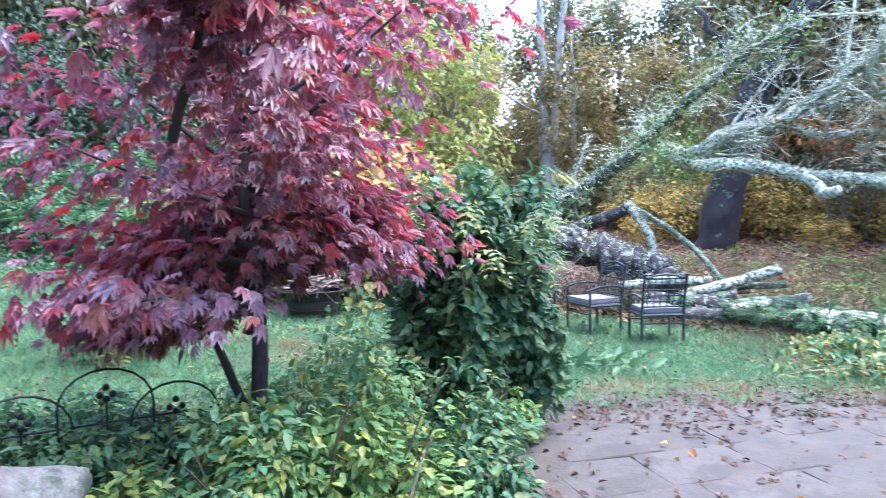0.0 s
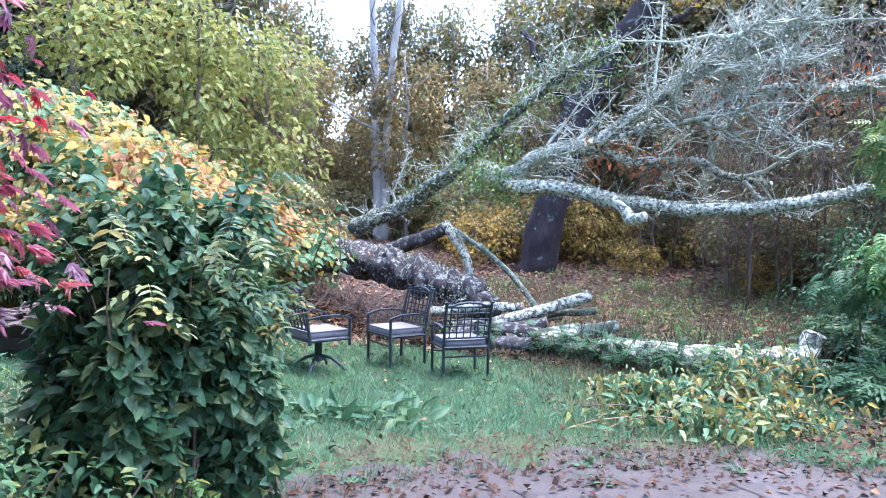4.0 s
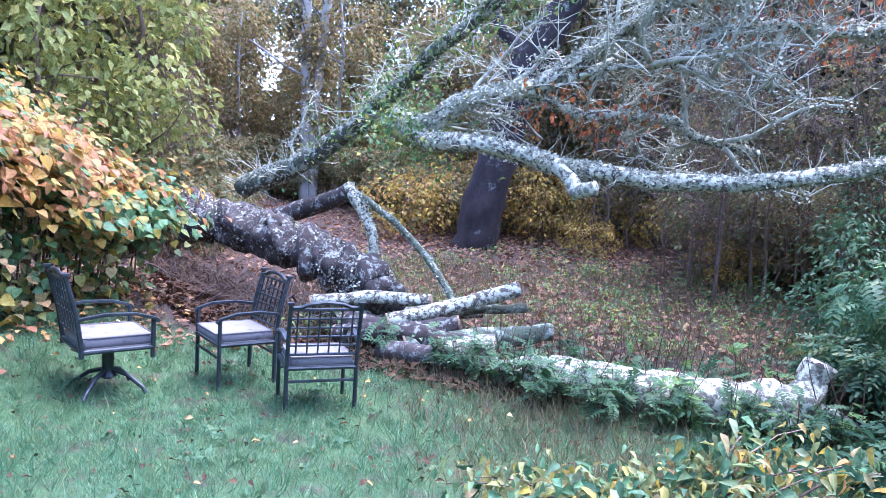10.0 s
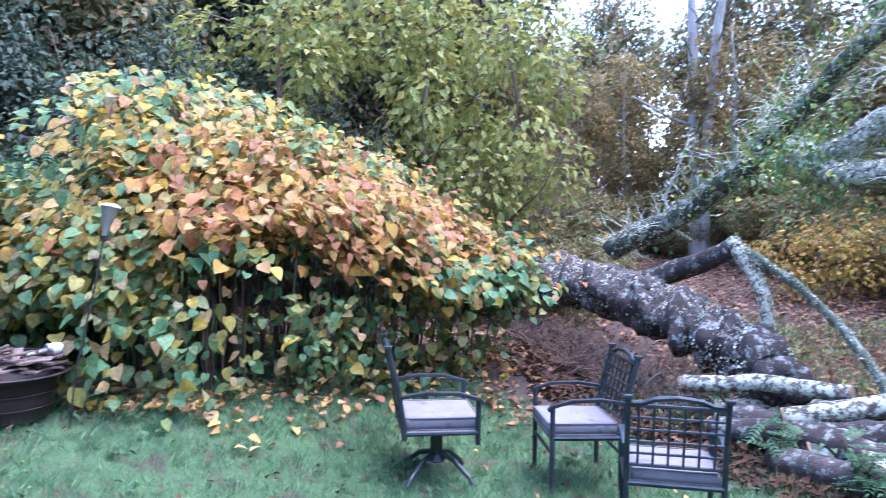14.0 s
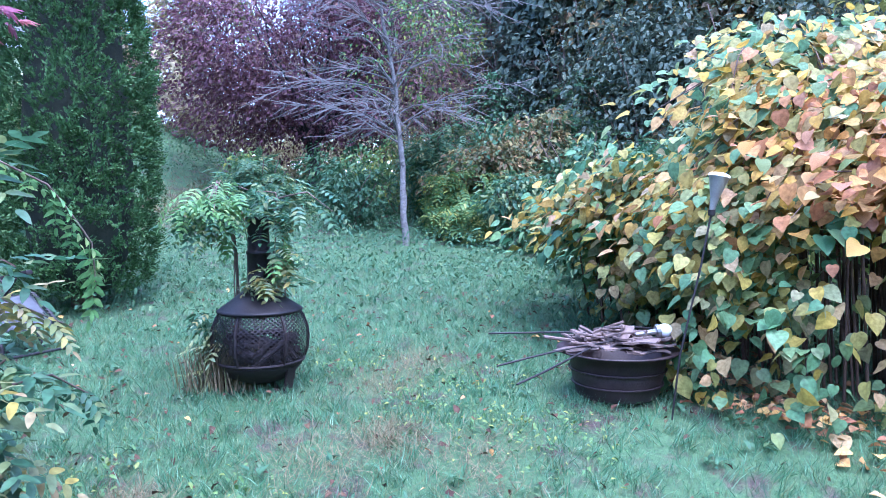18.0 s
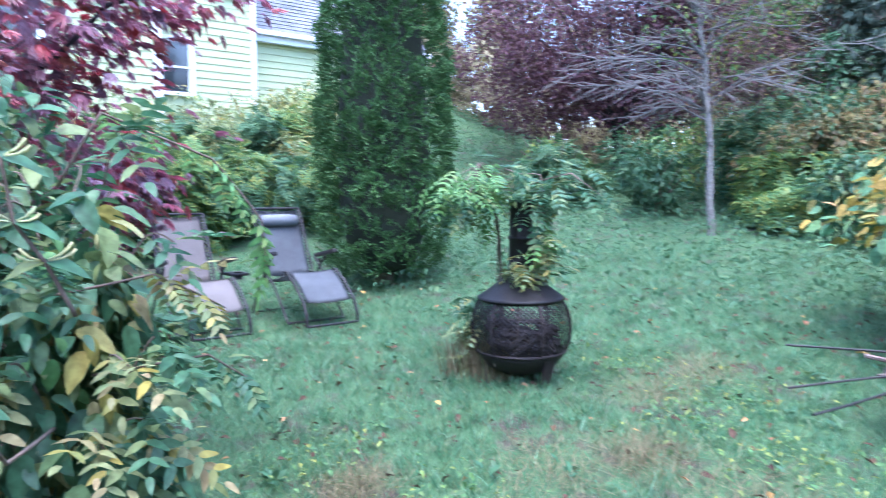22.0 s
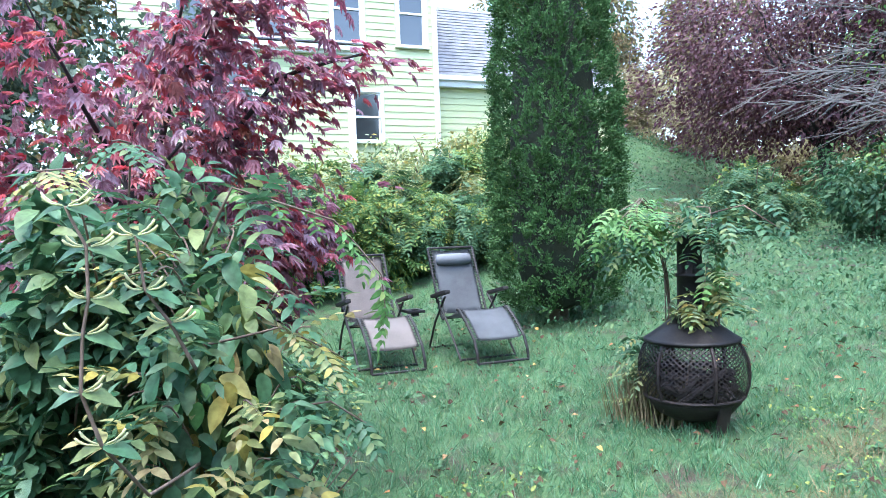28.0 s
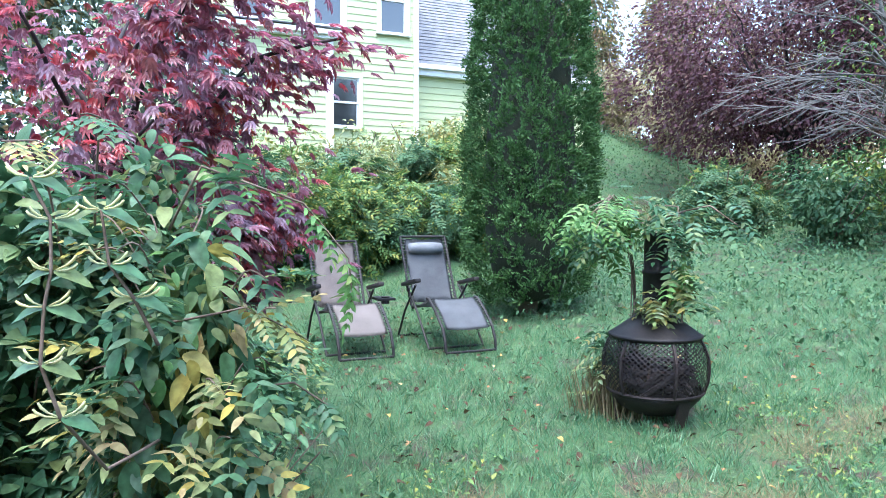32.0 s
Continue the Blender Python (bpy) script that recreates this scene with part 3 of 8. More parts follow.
# ---------------------------------------------------------------- ground
def ground_sheet():
    u = np.linspace(-1, 1, 300)
    xs, ys = -3 + 0.9 * np.sinh(u * 5.2) / np.cosh(0), 3 + 0.9 * np.sinh(u * 5.2)
    gx, gy = np.meshgrid(xs, ys)
    gz = land(gx, gy)
    wob = np.array([noise.noise(Vector((a * 1.7, b * 1.7, 0))) + 0.5 * noise.noise(Vector((a * 5, b * 5, 3))) for a, b in zip(gx.ravel(), gy.ravel())]).reshape(gx.shape)
    near = np.clip(1 - np.hypot(gx + 3, gy - 3) / 40, 0, 1)
    gz = gz + 0.018 * wob * near - 0.02
    n = len(xs)
    i = np.arange(n * n).reshape(n, n)
    faces = np.stack([i[:-1, :-1], i[:-1, 1:], i[1:, 1:], i[1:, :-1]], -1).reshape(-1, 4)
    me = raw("ground", np.stack([gx, gy, gz], -1).reshape(-1, 3), faces)
    return tagged(part("ground", me, M["soil"], smooth=True), "grassy garden ground with bare earth and brown leaf litter", "ground", kind="structure")


ground_sheet()


def on(x, y, up=0.0):
    return (x, y, float(land(x, y)) + up)


def paved(x, y):
    """How far inside the patio's edge a place lies."""
    edge = 1.5 - 0.16 * (x - 0.4) ** 2 + 0.12 * np.sin(2.3 * x)
    return np.minimum(np.minimum(edge - y, x + 2.1 + 0.12 * np.sin(3 * y)), 4.6 - x)

# ---------------------------------------------------------------- patio of flagstones
def slab_mesh(w, d, seed):
    bm = bmesh.new()
    ring, n = [], 5
    for cx, cy, dx, dy in ((-1, -1, 1, 0), (1, -1, 0, 1), (1, 1, -1, 0), (-1, 1, 0, -1)):
        for k in range(n):
            t = 2 * k / n
            p = Vector(((cx + dx * t) * w / 2, (cy + dy * t) * d / 2, 0))
            q = noise.noise_vector(Vector((p.x * 9 + seed * 5, p.y * 9, seed))) * 0.014
            ring.append(p * (0.985 if k == 0 else 1) + Vector((q.x, q.y, 0)))
    n = len(ring)
    top = [bm.verts.new(p * 0.975 + Vector((0, 0, 0.012))) for p in ring]
    side = [bm.verts.new(p + Vector((0, 0, 0.004))) for p in ring]
    foot = [bm.verts.new(p + Vector((0, 0, -0.05))) for p in ring]
    bm.faces.new(top)
    for a, b in ((side, top), (foot, side)):
        for k in range(n):
            bm.faces.new((a[k], a[(k + 1) % n], b[(k + 1) % n], b[k]))
    me = bpy.data.meshes.new("flagstone")
    bm.to_mesh(me)
    bm.free()
    return me


def patio():
    p = thing("patio", label="patio of worn grey-brown paving slabs with earthy joints", category="patio", kind="structure")
    wide, deep = (0.42, 0.58, 0.50, 0.64), 0.46
    kinds = [slab_mesh(wide[k % 4], deep, k) for k in range(12)]
    pick = random.Random(4)
    turn = Matrix.Rotation(radians(33), 2)
    for row in range(-16, 14):
        u = -7.0 + 0.21 * (row % 3)
        while u < 7:
            k = pick.randrange(12)
            w = wide[k % 4]
            c = turn @ Vector((u + w / 2, row * (deep + 0.010)))
            cx, cy = c.x + 1.0, c.y - 1.8
            u += w + 0.010
            if paved(cx, cy) > 0.02 and cy > -5.4:
                ob = part("flagstone", kinds[k], M["slab"], p)
                ob.matrix_basis = pose(cx, cy, float(land(cx, cy)) - 0.006 + pick.uniform(0, 0.007), pick.uniform(-0.7, 0.7), pick.uniform(-0.7, 0.7), 33 + pick.uniform(-1.6, 1.6))
    gx, gy = np.meshgrid(np.linspace(-2.6, 5, 120), np.linspace(-5.6, 2.7, 120))
    i = np.arange(14400).reshape(120, 120)
    f = np.stack([i[:-1, :-1], i[:-1, 1:], i[1:, 1:], i[1:, :-1]], -1).reshape(-1, 4)
    mid = np.stack([gx.ravel()[f].mean(1), gy.ravel()[f].mean(1)], 1)
    f = f[paved(mid[:, 0], mid[:, 1]) > -0.28 - 0.36 * ramp01(mid[:, 1], 0.3, 1.4) + 0.1 * np.sin(7 * mid[:, 0]) + 0.1 * np.sin(4.1 * mid[:, 1] + 9 * mid[:, 0])]
    wob = np.array([noise.noise(Vector((a * 2.2, b * 2.2, 2))) + 0.35 * noise.noise(Vector((a * 9, b * 9, 4))) for a, b in zip(gx.ravel(), gy.ravel())])
    me = raw("joint_earth", np.stack([gx.ravel(), gy.ravel(), land(gx, gy).ravel() + 0.008 + 0.018 * wob], 1), f)
    part("joint_earth", me, M["mud"], p, "dark wet earth in the joints and along the edge", True)


# ---------------------------------------------------------------- the green house
HO = Vector((-11.86, -8.13, 0))
HS, HN = Vector((-0.857, 0.515, 0)), Vector((0.515, 0.857, 0))
HT = Matrix(((HS.x, HN.x, 0, HO.x), (HS.y, HN.y, 0, HO.y), (0, 0, 1, 0), (0, 0, 0, 1)))


def board_mesh(length):
    bm = bmesh.new()
    prof = [(0, 0), (0.026, 0), (0.010, 0.158), (0, 0.158)]
    a = [bm.verts.new((-length / 2, y, z)) for y, z in prof]
    b = [bm.verts.new((length / 2, y, z)) for y, z in prof]
    for k in range(4):
        bm.faces.new((a[k], b[k], b[(k + 1) % 4], a[(k + 1) % 4]))
    bm.faces.new(a[::-1]), bm.faces.new(b)
    me = bpy.data.meshes.new("siding_board")
    bm.to_mesh(me)
    bm.free()
    return me


def hbox(name, s0, s1, d0, d1, z0, z1, mat, parent, label="", bevel=0.006):
    bm = bmesh.new()
    box(bm, (s1 - s0, d1 - d0, z1 - z0), ((s0 + s1) / 2, (d0 + d1) / 2, (z0 + z1) / 2), bevel=bevel)
    return part(name, bm, mat, parent, label)


def boards(parent, s0, s1, d, z0, z1, holes=()):
    """Lapped boards from z0 to z1, cut at the openings (s0, s1, z0, z1)."""
    z, cache = z0, {}
    while z < z1:
        runs = [(s0, s1)]
        for a, b, c, e in holes:
            if c < z + 0.15 and e > z + 0.01:
                runs = [r for lo, hi in runs for r in ((lo, min(hi, a)), (max(lo, b), hi)) if r[1] - r[0] > 0.03]
        for lo, hi in runs:
            key = round(hi - lo, 2)
            if key not in cache:
                cache[key] = board_mesh(key)
            ob = part("siding_board", cache[key], M["siding"], parent)
            ob.matrix_basis = pose((lo + hi) / 2, d, z)
        z += 0.152


def sash_window(parent, s0, s1, z0, z1, d, blind=0.0, rails=1):
    bm = bmesh.new()
    t = 0.075
    for a, b, c, e in ((s0 - t, s0, z0, z1), (s1, s1 + t, z0, z1)):
        box(bm, (b - a, 0.07, e - c), ((a + b) / 2, d + 0.01, (c + e) / 2), bevel=0.004)
    box(bm, (s1 - s0 + 2 * t, 0.075, t), ((s0 + s1) / 2, d + 0.012, z1 + t / 2), bevel=0.004)
    w = part("window", bm, M["trim"], parent, "white double-hung sash window")
    bm = bmesh.new()
    box(bm, (s1 - s0 + 2 * t + 0.06, 0.11, 0.05), ((s0 + s1) / 2, d + 0.03, z0 - 0.025), bevel=0.006)
    part("sill", bm, M["trim"], w)
    mid = (z0 + z1) / 2
    for lo, hi, back in ((mid - 0.02, z1, 0.0), (z0, mid + 0.02, -0.025)):
        bm = bmesh.new()
        for a, b, c, e in ((s0, s0 + 0.04, lo, hi), (s1 - 0.04, s1, lo, hi), (s0 + 0.04, s1 - 0.04, lo, lo + 0.045), (s0 + 0.04, s1 - 0.04, hi - 0.04, hi)):
            box(bm, (b - a, 0.03, e - c), ((a + b) / 2, d - 0.02 + back, (c + e) / 2))
        part("sash", bm, M["trim"], w)
        bm = bmesh.new()
        box(bm, (s1 - s0 - 0.082, 0.006, hi - lo - 0.087), ((s0 + s1) / 2, d - 0.022 + back, (lo + hi) / 2 + 0.002))
        part("pane", bm, M["glass"], w)
    if blind:
        bm = bmesh.new()
        box(bm, (s1 - s0 - 0.03, 0.012, (z1 - z0) * blind), ((s0 + s1) / 2, d - 0.075, z1 - (z1 - z0) * blind / 2))
        part("blind", bm, M["blind"], w, "drawn white blind")
    return w


def shingles(parent, name, s0, s1, low, high, courses):
    """A roof slope from low to high, each a (depth, height) pair, in courses of shingles with uneven butts."""
    (d0, z0), (d1, z1) = low, high
    bm = bmesh.new()
    pick = random.Random(int(s0 * 100) + 9)
    for c in range(courses):
        f0, f1 = c / courses, (c + 1.3) / courses
        s = s0
        while s < s1:
            w = pick.uniform(0.14, 0.30)
            e = min(s1, s + w)
            j = pick.uniform(0, 0.006)
            q = [(s + 0.002, f0 - 0.0, 0.022 + j), (e - 0.002, f0, 0.022 + j), (e - 0.002, f1, 0.006), (s + 0.002, f1, 0.006)]
            n = Vector((0, z1 - z0, -(d1 - d0))).normalized()
            v = [bm.verts.new(Vector((a, d0 + (d1 - d0) * f, z0 + (z1 - z0) * f)) + n * h) for a, f, h in q]
            u = [bm.verts.new(Vector((a, d0 + (d1 - d0) * f, z0 + (z1 - z0) * f))) for a, f, h in q[:2]]
            bm.faces.new(v)
            bm.faces.new((u[0], u[1], v[1], v[0]))
            s = e
    tagged(part("shingle_field", bm, M["shingle"], parent, "weathered grey asphalt shingles"), kind="stuff")


def house():
    h = thing("house", label="two-storey house with pale green lapped siding and white trim", category="house")
    h.matrix_basis = HT
    g0, top = 2.2, 8.6
    # main block, wall with its openings
    lower = [(0.10, 0.72, 3.70, 4.78)]
    upper = [(1.22, 1.83, 5.86, 7.35), (-0.28, 0.36, 5.86, 7.35), (-1.86, -1.26, 5.86, 7.35), (-3.5, -2.9, 5.86, 7.35)]
    holes = lower + upper
    bm = bmesh.new()
    cuts_s = sorted({-4.55, 2.1, *(v for q in holes for v in q[:2])})
    cuts_z = sorted({g0, top, *(v for q in holes for v in q[2:])})
    for a, b in zip(cuts_s, cuts_s[1:]):
        for c, e in zip(cuts_z, cuts_z[1:]):
            if not any(q[0] <= a and b <= q[1] and q[2] <= c and e <= q[3] for q in holes):
                box(bm, (b - a, 0.16, e - c), ((a + b) / 2, -0.10, (c + e) / 2))
    part("wall", bm, M["siding"], h)
    boards(h, -4.55, 2.02, -0.02, g0 + 0.35, top, [(a - 0.08, b + 0.08, c - 0.06, e + 0.08) for a, b, c, e in holes])
    for (a, b, c, e), bl in zip(lower + upper, (0.0, 0.55, 0.55, 0.5, 0.5)):
        sash_window(h, a, b, c, e, 0.0, bl)
    hbox("room_wall", -4.45, 2.0, -3.4, -3.3, g0, top, M["room"], h, "dim room behind the windows")
    hbox("room_floor", -4.45, 2.0, -3.3, -0.2, 5.3, 5.4, M["room"], h)
    hbox("corner_board", 2.02, 2.14, -0.16, 0.03, g0, top, M["trim"], h, "white corner board")
    bm = bmesh.new()
    tube(bm, [(2.06, 0.075, g0 + 0.6), (2.06, 0.075, 6.6), (2.06, 0.075, top)], 0.042, 8)
    for z in (3.2, 5.0, 6.8):
        box(bm, (0.12, 0.05, 0.03), (2.06, 0.05, z))
    part("downspout", bm, M["trim"], h, "white downspout")
    hbox("foundation", -4.55, 5.2, -0.3, -0.04, 1.2, g0 + 0.36, M["rock"], h)
    # one-storey front part with its low roof
    fd = 0.55
    fh = [(-3.7, -2.05, 4.28, 5.12)]
    bm = bmesh.new()
    cuts_s, cuts_z = [-4.55, -3.7, -2.05, 0.0], [g0, 4.28, 5.12, 5.42]
    for a, b in zip(cuts_s, cuts_s[1:]):
        for c, e in zip(cuts_z, cuts_z[1:]):
            if not any(q[0] <= a and b <= q[1] and q[2] <= c and e <= q[3] for q in fh):
                box(bm, (b - a, 0.14, e - c), ((a + b) / 2, fd - 0.09, (c + e) / 2))
    box(bm, (0.14, fd, 5.42 - g0), (-0.09, fd / 2 - 0.02, (5.42 + g0) / 2))
    part("wall", bm, M["siding"], h)
    boards(h, -4.55, -0.12, fd - 0.02, g0 + 0.35, 5.36, [(a - 0.09, b + 0.09, c - 0.06, e + 0.09) for a, b, c, e in fh])
    sash_window(h, -3.70, -2.90, 4.28, 5.12, fd)
    sash_window(h, -2.83, -2.05, 4.28, 5.12, fd)
    hbox("corner_board", -0.15, 0.01, fd - 0.16, fd + 0.03, g0 + 0.75, 5.42, M["trim"], h, "white corner board")
    hbox("eave_board", -4.55, 0.16, fd - 0.05, fd + 0.12, 5.42, 5.56, M["trim"], h, "white eave board")
    hbox("gutter", -4.55, 0.2, fd + 0.122, fd + 0.22, 5.48, 5.58, M["trim"], h, bevel=0.02)
    hbox("roof", -4.55, 0.18, 0.03, fd + 0.1, 5.562, 5.60, M["shingle"], h)
    shingles(h, "roof", -4.55, 0.2, (fd + 0.24, 5.60), (0.02, 5.82), 6)
    bm = bmesh.new()
    lathe(bm, [(0.0, 0.10), (0.085, 0.10), (0.10, 0.085), (0.115, 0.05), (0.14, 0.02), (0.15, 0.0)], 20)
    bmesh.ops.rotate(bm, verts=bm.verts, matrix=Matrix.Rotation(radians(-90), 3, "X"))
    bmesh.ops.translate(bm, verts=bm.verts, vec=(-1.25, fd + 0.01, 4.62))
    part("vent_cover", bm, M["siding"], h, "round green vent cover", True)
    # side wing set back, with its steep roof
    wd = -0.45
    bm = bmesh.new()
    box(bm, (5.0, 0.16, 5.20 - g0), (4.55, wd - 0.1, (5.20 + g0) / 2))
    part("wall", bm, M["siding"], h)
    boards(h, 2.15, 7.0, wd - 0.02, g0 + 0.35, 5.05)
    hbox("eave_board", 2.14, 7.0, wd, wd + 0.16, 5.06, 5.26, M["trim"], h, "white eave board")
    hbox("gutter", 2.14, 7.0, wd + 0.162, wd + 0.27, 5.20, 5.31, M["trim"], h, bevel=0.02)
    bm = bmesh.new()
    box(bm, (4.84, 3.4, 0.10), (4.6, wd - 1.18, 6.55), Matrix.Rotation(radians(-45), 4, "X"))
    part("roof", bm, M["shingle"], h)
    shingles(h, "roof", 2.2, 7.0, (wd + 0.14, 5.32), (wd - 2.3, 7.76), 22)
    hbox("rake_board", 2.14, 2.20, wd - 0.2, wd + 0.12, 5.28, 6.6, M["trim"], h, "white rake board")
    bm = bmesh.new()
    tube(bm, [(2.55, wd - 0.85, 6.0), (2.55, wd - 0.85, 6.75)], 0.045, 10)
    part("roof_pipe", bm, M["trim"], h, "white roof vent pipe")
    bm = bmesh.new()
    box(bm, (7.2, 8.0, 0.15), (-1.3, -4.0, top + 0.05), bevel=0.01)
    part("roof", bm, M["shingle"], h)


patio()
house()

# ---------------------------------------------------------------- fallen tree, logs and standing trunks
def limb(name, pts, r0, r1, mat, parent, label="", sides=10, rough=0.25, steps=4, seed=0, sway=0.05):
    """A limb along a bent line, with uneven bark."""
    line = []
    for a, b in zip(pts, pts[1:]):
        a, b = Vector(a), Vector(b)
        for k in range(steps):
            p = a.lerp(b, k / steps)
            line.append(p + noise.noise_vector(p * 2.3 + Vector((seed, 0, 0))) * sway)
    line.append(Vector(pts[-1]))
    n = len(line) - 1
    bm = bmesh.new()
    tube(bm, line, [r0 + (r1 - r0) * (i / n) for i in range(n + 1)], sides, rough, seed=seed)
    return part(name, bm, mat, parent, label, True)


def twigs(name, starts, count, length, mat, parent, up=0.25, r=0.006, seed=1, forks=2, label=""):
    """Fine bent twigs that fork, out of points along limbs."""
    pick = random.Random(seed)
    bm = bmesh.new()
    for _ in range(count):
        a = Vector(pick.choice(starts)) + Vector((pick.uniform(-.1, .1), pick.uniform(-.1, .1), pick.uniform(-.05, .05)))
        d = Vector((pick.uniform(-1, 1), pick.uniform(-1, 1), pick.uniform(-0.6, 1) + up)).normalized()
        ln = length * pick.uniform(0.5, 1.2)
        b = a + d * ln
        line = wander(a, b, 5, 0.12 * ln, seed=pick.random() * 50)
        tube(bm, line, [r * (1 - 0.15 * i) for i in range(6)], 4, caps=False)
        for _ in range(forks):
            c = line[pick.randrange(2, 5)]
            e = (d + Vector((pick.uniform(-.8, .8), pick.uniform(-.8, .8), pick.uniform(-.6, .6)))).normalized()
            tube(bm, wander(c, c + e * ln * pick.uniform(0.3, 0.6), 3, 0.06 * ln, seed=pick.random() * 50), [r * 0.6, r * 0.5, r * 0.4, r * 0.25], 3, caps=False)
    return tagged(part(name, bm, mat, parent, label), kind="stuff")


def along(pts, n=6):
    out = []
    for a, b in zip(pts, pts[1:]):
        out += [Vector(a).lerp(Vector(b), k / n) for k in range(n)]
    return out


def round_end(pts, at_start, r, mat, parent):
    """The sawn face of a log."""
    a, b = (Vector(pts[0]), Vector(pts[1])) if at_start else (Vector(pts[-1]), Vector(pts[-2]))
    d = (a - b).normalized()
    bm = bmesh.new()
    tube(bm, [a - d * 0.01, a + d * 0.012], [r * 0.97, r * 0.93], 14)
    part("sawn_end", bm, mat, parent, "brown sawn wood")


FT = dict(
    trunk=[(-5.13, 12.22, 0.92), (-4.27, 11.56, 0.85), (-3.12, 10.69, 0.72), (-2.13, 10.03, 0.48), (-1.44, 9.38, 0.26), (-1.14, 9.06, 0.14)],
    mossy=[(-4.06, 12.47, 1.40), (-3.07, 12.12, 1.81), (-2.01, 11.67, 2.47), (-1.18, 11.04, 3.15), (-0.53, 10.41, 3.67), (0.31, 9.77, 4.20), (1.13, 9.23, 4.56)],
    darklimb=[(-3.60, 11.55, 0.80), (-2.41, 11.16, 1.22), (-1.90, 10.84, 1.45)],
    prop1=[(-1.90, 10.84, 1.53), (-1.61, 10.61, 1.14), (-1.43, 10.39, 0.80), (-1.31, 10.08, 0.10), (-1.28, 10.0, -0.35)],
    prop2=[(-1.86, 10.84, 1.47), (-1.15, 10.39, 1.06), (-0.62, 9.94, 0.62), (-0.23, 9.51, 0.14), (-0.1, 9.3, -0.35)],
    white=[(-1.15, 10.3, 2.45), (-0.9, 9.6, 2.3), (-0.59, 8.97, 2.15), (0.01, 8.74, 2.14), (0.58, 8.50, 2.01), (0.98, 8.27, 1.88), (1.38, 8.15, 1.85), (1.98, 8.01, 1.76), (2.87, 7.96, 1.80), (3.63, 7.92, 1.89), (4.11, 7.89, 2.00), (4.51, 7.87, 2.11)],
    stub=[(0.91, 8.28, 1.91), (1.06, 8.12, 1.76), (1.14, 8.01, 1.60), (1.30, 7.85, 1.67)],
    b2=[(-1.15, 10.4, 2.6), (-0.9, 9.7, 2.4), (-0.59, 9.18, 2.38), (-0.28, 9.07, 2.64), (0.25, 8.94, 2.80), (0.68, 8.71, 2.82)],
    b2t=[(0.68, 8.71, 2.82), (1.27, 8.68, 3.01), (1.83, 8.55, 3.13), (2.20, 8.53, 3.17), (2.78, 8.39, 2.98)],
    b3=[(0.60, 8.75, 2.78), (1.32, 8.97, 2.55), (1.88, 9.04, 2.61), (2.44, 9.10, 2.57), (2.79, 9.18, 2.38), (3.65, 9.33, 2.25)],
    b4=[(0.68, 8.71, 2.82), (1.27, 8.69, 3.29), (1.79, 8.67, 3.66), (2.53, 8.63, 4.10), (3.27, 8.60, 4.39), (4.01, 8.56, 4.83)],
    b5=[(2.20, 8.53, 3.17), (2.89, 8.60, 3.62), (3.65, 8.76, 3.71), (4.58, 8.91, 3.72), (5.26, 8.97, 3.93), (6.40, 9.00, 3.97)],
    b6=[(1.79, 8.67, 3.66), (2.61, 8.43, 4.33), (3.11, 8.21, 4.69)],
)


